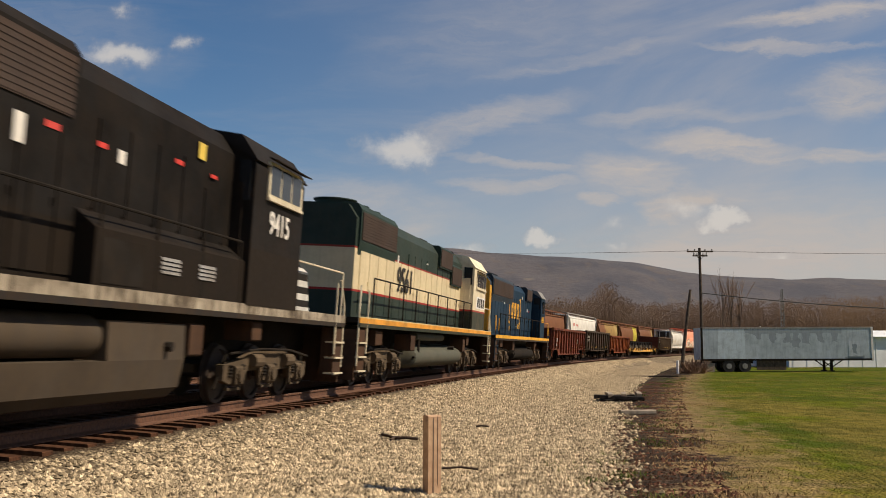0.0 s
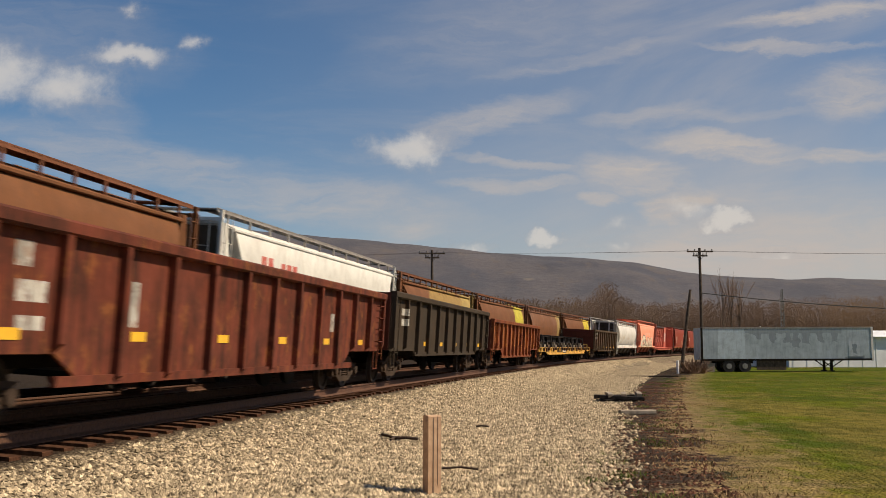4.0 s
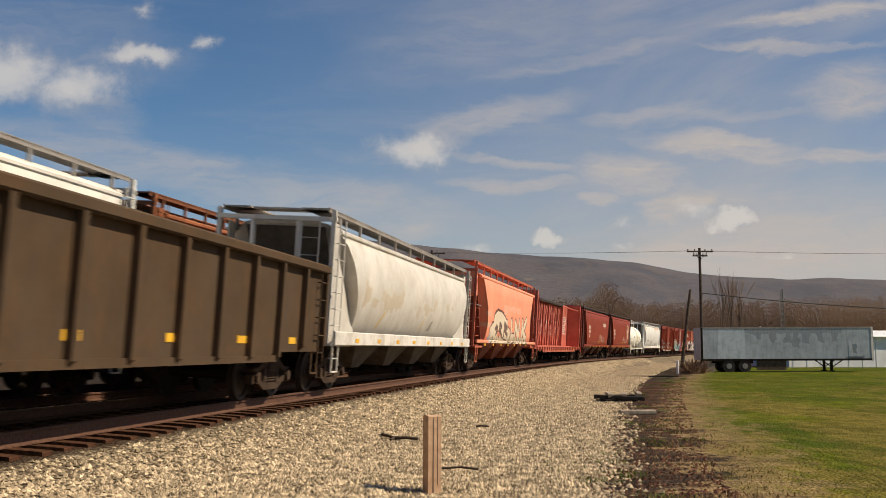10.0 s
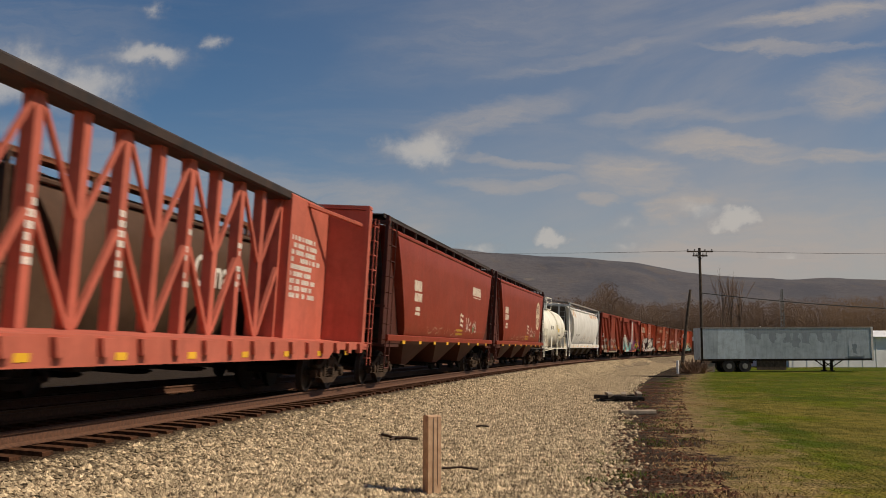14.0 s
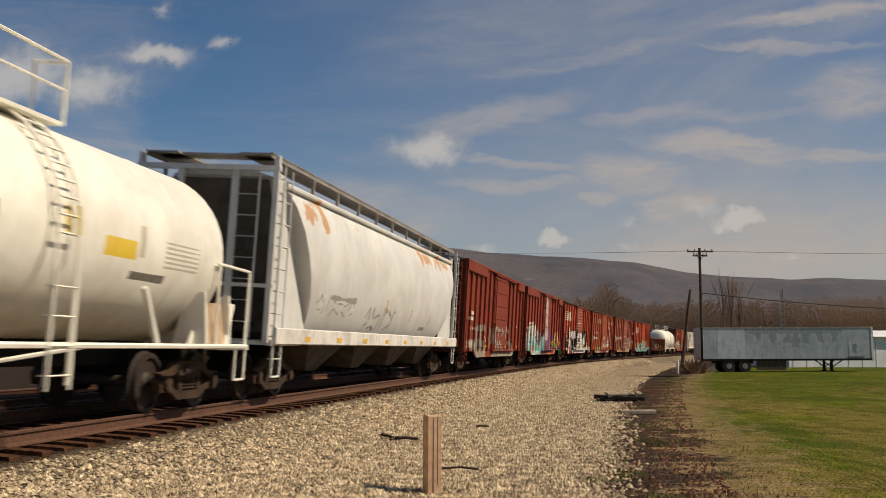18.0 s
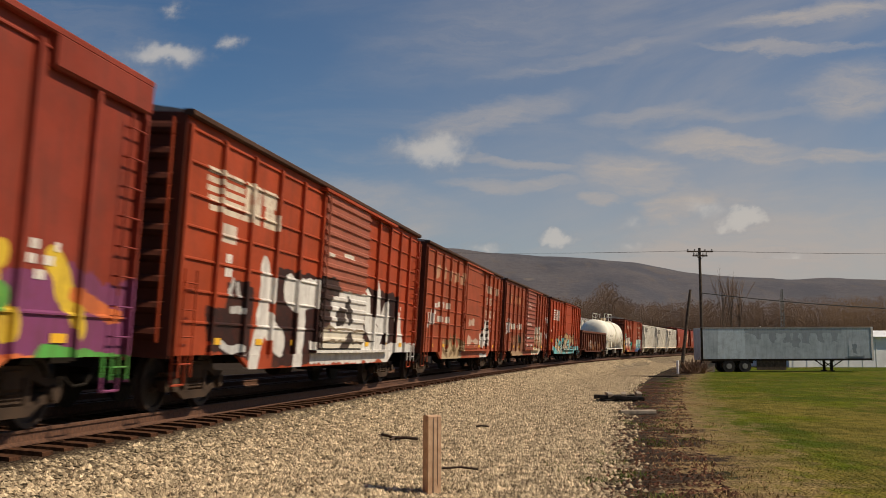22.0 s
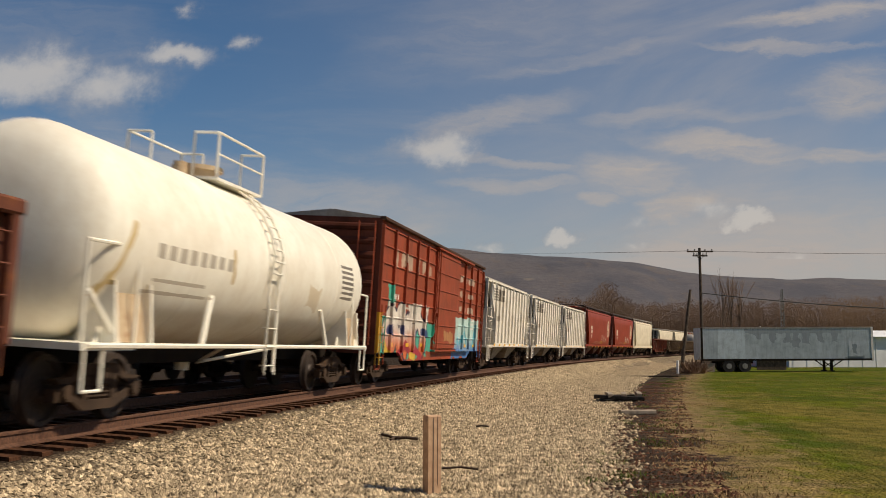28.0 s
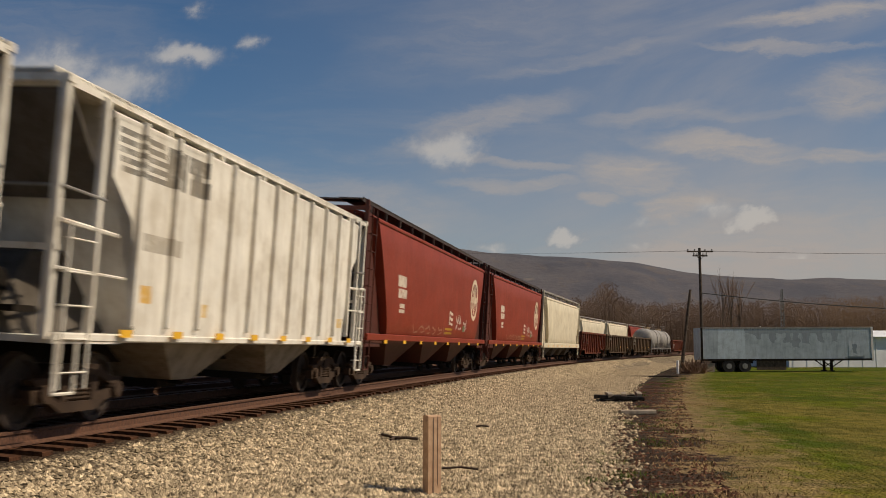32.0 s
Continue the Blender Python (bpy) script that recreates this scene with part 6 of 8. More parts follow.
cx, cxh = locomotive(4.5, 25.1, "blue diesel locomotive with golden yellow hood end and sill", CSX_HOOD, CSX_CAB, CSX_SILL, "8856", YELLETTER, top=4.6, hood_w=0.9, rad=(0.5, 6.9), cab=(4.5, 1.95), deck=1.68, wide=1.5, nose=1.6,
                     end_mt=CSX_YEL, rail_mt=CSX_YEL, tank_mt=UNDER, num_at=(6.75, 2.66, 0.52), roof_mt=CSX_ROOF, flare=0.08, win=(6.26, 7.32, 3.24, 3.85, 2), panels=((2.8, 5.08, 3.92, 4.55),), tank=(-3.6, 3.85, "round"), reservoir=(-3.4, 1.26), cabroof_mt=GREYPAINT, win_mt=CSX_CAB,
                     stickers=((1.43, 3.94, 0.22, 0.18, WHITE), (3.68, 3.3, 0.22, 0.2, WHITE), (4.36, 3.25, 0.24, 0.06, REDMARK), (2.82, 2.75, 0.26, 0.06, REDMARK), (-0.45, 2.26, 0.28, 0.06, WHITE), (-5.4, 3.5, 0.14, 0.14, WHITE), (-4.7, 3.42, 0.14, 0.14, WHITE)))
part("hood_end_side", Mesh().box(-cxh + 1.13, -cxh + 1.6, -0.925, -0.9, 1.64, 4.1), CSX_YEL, cx)
for k in range(2):
    part("end_mark", Mesh().box(-cxh + 1.09, -cxh + 1.125, -0.72 + 0.36 * k, -0.46 + 0.36 * k, 3.2, 3.5), CSX_CAB, cx)
part("end_number_board", Mesh().box(-cxh + 1.08, -cxh + 1.13, 0.18, 0.7, 3.72, 3.95), GREYPAINT, cx)
part("number_board", Mesh().box(-cxh + 1.08, -cxh + 1.13, -0.72, -0.12, 3.72, 3.95), WHITE, cx)
board = lettering("8856", 0, 0, 0, 0.2, PLAIN_BLACK, cx)
board.matrix_basis = pose(-cxh + 1.076, -0.42, 3.76, 0, 0, -90)
part("rear_light", Mesh().cyl((-cxh + 1.05, 0.1, 4.15), (-cxh + 1.13, 0.1, 4.15), 0.11, 12).cyl((-cxh + 1.05, 0.4, 4.15), (-cxh + 1.13, 0.4, 4.15), 0.11, 12), GREYPAINT, cx)

W1 = ((-7.2, 2.05, 0.16, 0.14, CREAMW), (-7.0, 1.65, 0.3, 0.12, CREAMW), (-7.0, 1.3, 0.26, 0.08, CREAMW))
GON_A = paint("rusty red gondola paint", (0.16, 0.038, 0.019), (0.03, 0.016, 0.011), 0.8, 0.8, 0.55, streak=0.9, rects=W1 + ((-4.6, 1.6, 0.12, 0.3, CREAMW), (4.8, 1.6, 0.14, 0.2, CREAMW)))
GON_B = paint("dark faded gondola paint", (0.034, 0.026, 0.017), (0.075, 0.046, 0.026), 0.5, 0.8, 0.05, rects=((-7.2, 2.1, 0.22, 0.1, CREAMW), (-7.15, 1.8, 0.25, 0.1, CREAMW)))
GON_C = paint("orange rust gondola paint", (0.21, 0.052, 0.02), (0.04, 0.018, 0.01), 0.6, 0.8, 0.75, streak=0.9, layers=tuple(("area", -7.8 + 1.3 * k, -7.1 + 1.3 * k, 1.1 + 0.4 * (k % 2), 2.0, (0.42, 0.14, 0.045), 0.9) for k in range(0, 12, 2)), rects=((-6.6, 2.1, 0.22, 0.13, CREAMW), (-6.55, 1.7, 0.28, 0.13, CREAMW), (-6.6, 1.3, 0.25, 0.1, CREAMW), (6.2, 1.9, 0.2, 0.2, CREAMW)))
GON_D = paint("black-brown gondola paint", (0.058, 0.04, 0.024), (0.11, 0.062, 0.03), 0.6, 0.8, 0.12, rects=((-7.3, 2.42, 0.2, 0.12, CREAMW), (-7.25, 2.05, 0.3, 0.12, CREAMW), (-7.2, 1.62, 0.2, 0.1, CREAMW), (7.6, 1.75, 0.14, 0.16, CREAMW)))
GON_E = paint("brown gondola with graffiti", (0.13, 0.042, 0.025), (0.06, 0.035, 0.02), 0.5, 0.7, 0.5, strokes=tag_lines(-3.5, 6.0, 1.15, 1.75, 5, 5), inks=((0.5, 0.42, 0.34), (0.25, 0.1, 0.04), (0.2, 0.1, 0.05)), tags=((0.45, 0.2, 0.08),))
gondola(27.0, 45.9, GON_A, "rust-red ribbed steel gondola with white stencils")
gondola(47.1, 64.4, GON_B, "faded black-brown ribbed steel gondola", 2.55, 11, 0.8)
gondola(65.9, 82.7, GON_C, "orange-rusted ribbed steel gondola", 2.32)
GRIMEPOCKET = paint("grimy stake pocket", (0.07, 0.03, 0.018), (0.03, 0.016, 0.01), 0.6, 0.85, gloss=0.1)
FLATY = paint("yellow flatcar paint", (0.72, 0.42, 0.09), (0.1, 0.045, 0.02), 0.75, 0.7, 0.12, streak=0.8, layers=tuple(("area", -13.6 + 1.09 * k, -13.2 + 1.09 * k + 0.3 * (k % 3), 0.95 - 0.06 * (k % 4), 1.2, (0.05, 0.025, 0.014), 0.22) for k in range(25)))
flatcar(84.0, 113.1, FLATY, "long yellow flatcar loaded with steel girders")
beam_load(84.8, 112.3)
gondola(115.4, 133.2, GON_D, "black-brown high-sided steel gondola with white stencils", 2.72, 12, 0.78)

HOP_GREY = paint("stained pale grey hopper paint", (0.6, 0.58, 0.53), (0.33, 0.26, 0.17), 0.32, 0.5, 0.03, layers=(("area", -6.8, -3.0, 2.2, 2.35, (0.57, 0.5, 0.39), 1.1), ("area", -1.2, 1.8, 2.2, 2.35, (0.58, 0.51, 0.41), 1.1), ("area", 3.6, 5.2, 2.4, 2.5, (0.58, 0.51, 0.41), 1.0), ("area", 1.6, 2.1, 1.6, 2.0, (0.3, 0.29, 0.27), 0.4), ("lines", ((-4.6, 2.0, -4.9, 1.6), (0.6, 1.95, 0.4, 1.6)), 0.05, (0.7, 0.5, 0.15))))
SILLPALE = paint("white side sill", (0.76, 0.74, 0.68), (0.2, 0.14, 0.08), 0.5)
hopper(133.7, 152.6, HOP_GREY, "pale grey round-sided covered hopper with rust stains", BARREL, 3.9, 4, sillmt=SILLPALE, walk_h=0.24, posts=10)
PALE = (0.78, 0.72, 0.55)
SALM = (0.8, 0.47, 0.33)
POT = paint("salmon pink hopper paint", (0.9, 0.32, 0.19), (0.5, 0.2, 0.13), 0.12, 0.5, 0.0, layers=(("area", -6.2, 6.1, 1.2, 1.6, PALE, 0.08), ("lines", ((-6.19, 1.66, -5.67, 1.91), (-5.15, 1.75, -5.14, 2.32), (-5.14, 2.32, -4.40, 2.55), (-4.40, 2.55, -3.37, 2.50), (-3.37, 2.50, -2.35, 2.31), (-3.90, 2.21, -1.61, 2.13), (-4.68, 1.96, -4.58, 1.48), (-2.93, 1.95, -0.75, 1.70),), 0.4, INK), ("lines", ((-6.19, 1.66, -5.66, 1.87), (-5.15, 1.75, -5.13, 2.27), (-5.13, 2.27, -4.39, 2.49), (-4.39, 2.49, -3.36, 2.45), (-3.36, 2.45, -2.34, 2.25), (-3.90, 2.21, -1.61, 2.13), (-4.68, 1.96, -4.58, 1.48), (-2.93, 1.95, -0.75, 1.70),), 0.33, PALE), ("letters", ((-0.01, 2.40, 0.03, 1.54), (0.03, 1.54, 0.84, 1.60), (1.36, 2.35, 1.28, 1.51), (1.36, 2.35, 2.55, 1.60), (2.76, 2.43, 2.68, 1.51), (3.99, 2.50, 3.83, 1.53), (5.40, 2.58, 4.24, 2.01), (4.24, 2.01, 5.63, 1.52),), 0.29, INK, 0.2, PALE), ("lines", ((-4.99, 1.95, -4.70, 2.06), (-4.70, 2.06, -4.36, 1.96), (-4.36, 1.96, -4.68, 1.72), (-3.76, 2.22, -3.77, 1.61), (-3.76, 2.22, -3.12, 2.10), (-3.12, 2.10, -3.60, 1.92), (-3.60, 1.92, -2.85, 1.58), (-2.34, 2.25, -2.36, 1.60), (-2.34, 2.25, -1.41, 2.08), (-1.41, 2.08, -2.20, 1.93), (-2.20, 1.93, -1.21, 1.69),), 0.11, (0.06, 0.06, 0.05)), ("lines", ((-6.44, 1.52, -6.26, 1.70), (-6.67, 1.43, -6.36, 1.42),), 0.14, (0.45, 0.52, 0.58)), ("area", -2.55, -1.55, 2.70, 3.17, SALM, 0.1), *(("area", -1.3 + 0.5 * k, -0.95 + 0.5 * k, 2.88, 3.16, SALM, 0.12) for k in range(9)), ("area", -7.5, -6.2, 2.5, 2.7, SALM, 0.06), ("area", -7.5, -6.3, 2.0, 2.2, SALM, 0.06)))
REDEND = paint("dark red end frame", (0.09, 0.025, 0.018), (0.05, 0.03, 0.02), 0.5)
DEEPRED = paint("red end sheet darkened for shade", (0.2, 0.055, 0.036), (0.06, 0.03, 0.02), 0.5, 0.8, gloss=0.1)
# bay red deepened to carry the shadow of the body above
POTBAY = paint("dirty red hopper bay darkened for shade", (0.26, 0.075, 0.045), (0.06, 0.03, 0.02), 0.6, 0.8, gloss=0.15)
POTEND = paint("red oxide end frame", (0.52, 0.14, 0.08), (0.15, 0.06, 0.04), 0.3)
hopper(154.0, 173.6, POT, "salmon pink covered hopper with white graffiti", STRAIGHT, 4.32, 4, endmt=POTEND, walkmt=POTEND, walk_h=0.4, posts=11, sill_z=1.28, panel=False, end="curved", bay_mt=POTBAY)
CB = paint("faded red centerbeam paint", (0.5, 0.13, 0.085), (0.2, 0.07, 0.05), 0.35, 0.6, 0.05)
centerbeam(174.6, 199.0, CB, "empty faded red centerbeam flatcar with black top chord")


def mineral_red(name, seed, disc):
    w = (0.7, 0.62, 0.5)
    r = ((-6.1, 2.95, 0.5, 0.16, w), (-6.0, 2.6, 0.52, 0.13, w), (-6.0, 2.25, 0.3, 0.06, w), (-6.0, 2.1, 0.34, 0.05, w)) + (() if disc else ((4.9, 3.35, 1.0, 0.17, w), (4.9, 3.1, 0.95, 0.02, w)))
    return paint(name, (0.245, 0.036, 0.015), (0.1, 0.03, 0.018), 0.25, 0.45, 0.0, rects=r, layers=(("lines", tag_lines(-4.5, 1.2, 1.5, 1.75, 6, seed), 0.025, (0.4, 0.2, 0.13)), ("lines", ((1.38, 2.29, 1.95, 2.29), (1.38, 2.11, 1.95, 2.11), (1.38, 1.93, 1.95, 1.93), (1.38, 1.93, 1.38, 2.29)), 0.045, w),
                 ("lines", tag_lines(2.66, 3.74, 1.68, 2.26, 3, seed + 5), 0.05, (0.62, 0.52, 0.44)), ("lines", tag_lines(4.19, 5.01, 1.68, 2.12, 2, seed + 6), 0.045, (0.62, 0.54, 0.46)), ("area", 4.19, 4.54, 1.68, 1.90, (0.12, 0.2, 0.09), 0.03),
                 ("area", 0.66, 2.03, 1.68, 1.76, (0.5, 0.3, 0.03), 0.03), ("area", 0.66, 2.03, 1.54, 1.62, (0.5, 0.3, 0.03), 0.03)))


def disc_mark(car, x, y, z, r):
    """A round mark: pale ring and plain cross."""
    m = Mesh()
    ring = [(math.cos(2 * math.pi * i / 32), math.sin(2 * math.pi * i / 32)) for i in range(32)]
    m.add([(x + c * r, y, z + s * r) for c, s in ring] + [(x + c * r * 0.78, y, z + s * r * 0.78) for c, s in ring], [(i, (i + 1) % 32, 32 + (i + 1) % 32, 32 + i) for i in range(32)])
    m.box(x - r * 0.72, x + r * 0.72, y, y + 0.004, z - r * 0.14, z + r * 0.14).box(x - r * 0.12, x + r * 0.12, y - 0.002, y + 0.003, z - r * 0.72, z + r * 0.72)
    for k in (-0.36, 0.36):
        m.box(x + k * r - 0.07, x + k * r + 0.07, y, y + 0.004, z - r * 0.5, z + r * 0.5)
    part("round_mark", m, MARKCREAM, car, "pale round painted mark")


MARKCREAM = paint("faded cream mark", (0.68, 0.58, 0.42), (0.27, 0.06, 0.03), 0.3, 0.6)
MR1, MR2 = mineral_red("mineral red hopper paint", 3, False), mineral_red("dull red hopper paint", 8, True)
DARKWALK = paint("dark walkway", (0.05, 0.042, 0.038), (0.08, 0.05, 0.04), 0.5)
hopper(200.2, 219.9, MR1, "mineral red covered hopper with white lettering bars", STRAIGHT, 4.46, 3, endmt=REDEND, walkmt=DARKWALK, walk_h=0.22, posts=12, slope=0.5, sill_z=1.24)
c, hh = hopper(220.8, 238.9, MR2, "mineral red covered hopper with a pale round mark", STRAIGHT, 4.46, 3, endmt=REDEND, walkmt=DARKWALK, walk_h=0.22, posts=12, slope=0.5, sill_z=1.24)
disc_mark(c, hh - 3.45, -1.556, 3.0, 0.84)
TANKW = paint("cream white tank paint", (0.84, 0.81, 0.71), (0.4, 0.31, 0.2), 0.2, 0.4, 0.0, layers=(("area", -2.6, -2.0, 2.35, 2.6, (0.12, 0.12, 0.1), 0.06), ("area", -1.8, -1.2, 2.35, 2.6, (0.2, 0.19, 0.16), 0.06), ("area", 1.07, 1.95, 2.2, 2.45, (0.8, 0.55, 0.02), 0.0), ("area", 1.9, 2.95, 1.94, 2.05, (0.1, 0.1, 0.09), 0.02), ("area", 0.1, 0.26, 2.35, 2.7, (0.7, 0.55, 0.15), 0.02), ("area", 2.05, 2.18, 2.25, 2.68, (0.5, 0.45, 0.32), 0.02))
              + tuple(("area", 2.85, 4.0, 2.16 + 0.07 * k, 2.19 + 0.07 * k, (0.5, 0.46, 0.36), 0.03) for k in range(6)))
tank_car(239.4, 252.1, TANKW, "short cream-white tank car with railed dome platform", 1.4, 2.45, plat=-0.35)
OX = (0.56, 0.3, 0.13)
HOP_RUST = paint("pale grey hopper paint with rust runs", (0.64, 0.64, 0.61), (0.36, 0.3, 0.22), 0.2, 0.5, 0.02, layers=(("area", -8.2, -6.9, 3.7, 4.0, OX, 0.8), ("area", 2.8, 5.0, 3.85, 4.05, OX, 0.7), ("area", 5.6, 7.9, 3.9, 4.05, OX, 0.7), ("area", -4.6, -4.2, 3.8, 4.0, OX, 0.6), ("lines", tag_lines(-7.2, -4.2, 1.75, 2.2, 6, 33), 0.022, (0.28, 0.28, 0.27)), ("lines", tag_lines(-3.0, 0.2, 1.5, 2.1, 7, 35), 0.032, (0.22, 0.22, 0.21)),
                 ("area", -6.3, -4.2, 2.1, 2.2, (0.3, 0.3, 0.28), 0.1), ("area", 3.8, 4.6, 1.6, 1.7, (0.2, 0.2, 0.19), 0.05), ("area", -1.2, -1.05, 1.9, 2.35, OX, 0.1), ("area", 2.0, 2.12, 1.8, 2.2, OX, 0.1), ("area", 4.9, 5.02, 1.8, 2.1, OX, 0.1)))
hopper(252.9, 272.9, HOP_RUST, "pale grey round-sided covered hopper with rusty roof edge", BARREL, 4.37, 4, sillmt=SILLPALE, walk_h=0.28, posts=11)

GREYW = (0.5, 0.46, 0.4)
AQUA, SKYW = (0.3, 0.68, 0.68), (0.6, 0.78, 0.76)
X1 = paint("dull red boxcar paint", (0.235, 0.034, 0.014), (0.1, 0.04, 0.025), 0.44, streak=0.85, layers=(("area", -6.11, -3.14, 0.51, 1.13, (0.42, 0.35, 0.26), 0.4), ("area", -7.63, -5.97, 1.00, 1.35, (0.5, 0.42, 0.36), 0.35), ("letters", ((-5.65, 1.41, -5.56, 0.73), (-5.43, 1.83, -5.28, 1.21), (-5.43, 1.83, -4.88, 1.94), (-4.88, 1.94, -4.76, 1.44), (-4.76, 1.44, -5.22, 1.25), (-4.44, 1.90, -4.35, 1.23), (-4.08, 1.92, -3.69, 1.95), (-3.69, 1.95, -3.51, 1.32), (-3.51, 1.32, -4.07, 1.23), (-4.81, 1.00, -3.89, 0.69),), 0.19, (0.07, 0.045, 0.035), 0.15, (0.36, 0.32, 0.27)), ("letters", ((-1.03, 1.56, -1.05, 1.93), (-1.05, 1.93, -0.61, 2.00), (-0.20, 1.58, -0.22, 1.93), (-0.22, 1.93, 0.29, 1.90), (0.88, 1.67, 0.94, 1.98), (0.94, 1.98, 1.29, 1.79), (-0.89, 1.37, -0.73, 1.00), (-0.36, 1.34, 0.06, 1.00), (0.26, 1.40, 1.03, 1.00), (2.83, 1.56, 2.90, 2.08), (2.90, 2.08, 3.57, 1.70), (3.57, 1.70, 3.88, 2.13), (3.27, 1.34, 3.56, 0.93), (4.35, 1.42, 4.59, 0.93),), 0.15, (0.08, 0.05, 0.04), 0.1, (0.4, 0.36, 0.3)), ("area", -2.55, -1.52, 1.27, 2.02, (0.24, 0.17, 0.14), 0.25), ("lines", ((-3.34, 1.56, -2.92, 1.33), (-3.34, 2.05, -3.19, 1.73), (-2.35, 1.00, -1.77, 1.35),), 0.06, (0.55, 0.36, 0.2)), ("area", -1.54, 5.83, 0.53, 0.82, (0.45, 0.4, 0.3), 0.15), ("area", -7.41, -6.66, 2.20, 2.33, (0.66, 0.62, 0.52), 0.05), ("area", -7.16, -6.69, 1.78, 1.95, (0.66, 0.6, 0.5), 0.05), ("area", -6.46, -5.88, 1.80, 1.93, (0.6, 0.54, 0.46), 0.06), ("area", -6.03, -5.82, 1.77, 1.96, INK, 0.03), ("lines", ((-7.32, 1.21, -6.70, 1.19), (-6.49, 1.29, -6.11, 1.13), (-7.10, 1.06, -6.79, 1.13),), 0.09, (0.66, 0.62, 0.56))))
X2 = paint("dull red boxcar paint with pale blue graffiti", (0.25, 0.038, 0.019), (0.1, 0.04, 0.03), 0.41, streak=0.85, layers=(("area", -6.99, 4.56, 0.51, 2.11, (0.2, 0.07, 0.13), 0.9), ("area", 1.08, 9.05, 0.41, 1.92, (0.22, 0.06, 0.16), 0.5), ("area", -7.42, -3.55, 0.58, 1.34, SKYW, 0.35), ("area", -3.65, -1.27, 0.73, 1.15, SKYW, 0.3), ("letters", ((-7.25, 1.97, -7.07, 0.89), (-6.77, 1.89, -6.59, 0.88), (-6.23, 2.06, -5.96, 0.88), (-5.31, 2.22, -5.01, 0.87), (-4.24, 2.17, -4.05, 0.85), (-3.22, 2.02, -2.93, 1.00), (-2.32, 2.00, -2.17, 1.00), (-1.31, 1.53, -1.45, 1.09),), 0.36, (0.4, 0.34, 0.2), 0.31, (AQUA, (0.76, 0.77, 0.7), 0.8, 2.4)), ("lines", ((-6.05, 1.89, -5.89, 1.64), (-5.38, 1.14, -4.69, 1.00), (-5.69, 0.81, -4.67, 0.86), (-4.06, 2.04, -3.63, 1.92),), 0.13, (0.7, 0.4, 0.27)), ("lines", ((-6.68, 1.48, -6.24, 1.38), (-4.51, 1.57, -3.93, 1.75), (-3.11, 1.95, -2.69, 1.65), (-5.74, 1.78, -5.49, 1.40),), 0.045, (0.1, 0.1, 0.1)), ("area", -3.54, -2.80, 1.24, 1.62, (0.14, 0.12, 0.1), 0.1), ("letters", ((-0.11, 3.99, -0.09, 1.86), (0.14, 3.84, 0.38, 1.78),), 0.4, (0.2, 0.19, 0.18), 0.34, (0.6, 0.59, 0.55)), ("area", -0.24, 0.70, 1.25, 1.57, (0.12, 0.12, 0.11), 0.1), ("lines", ((-0.34, 3.28, -0.14, 3.11), (0.36, 3.22, 0.54, 3.04), (-0.02, 2.54, 0.15, 2.26),), 0.08, (0.1, 0.1, 0.1)), ("lines", ((2.48, 1.65, 2.54, 1.10), (4.34, 1.41, 5.50, 2.00), (6.54, 2.05, 7.26, 1.26), (5.32, 1.81, 5.69, 1.24),), 0.17, (0.78, 0.55, 0.05)), ("lines", ((2.30, 1.43, 2.89, 1.11), (6.48, 0.92, 8.37, 0.78), (4.39, 1.23, 5.61, 1.56),), 0.15, (0.1, 0.42, 0.08)), ("lines", ((3.17, 1.45, 3.83, 1.05), (7.05, 1.66, 8.20, 1.41), (1.34, 0.69, 6.25, 0.86),), 0.1, (0.75, 0.2, 0.06)), ("area", -6.66, -6.04, 2.50, 2.60, CREAMW, 0.03), ("area", -5.39, -5.02, 2.49, 2.65, CREAMW, 0.05), ("area", -7.07, -6.76, 2.47, 2.60, CREAMW, 0.04), ("area", -7.3, -6.9, 1.95, 2.15, CREAMW, 0.1)))
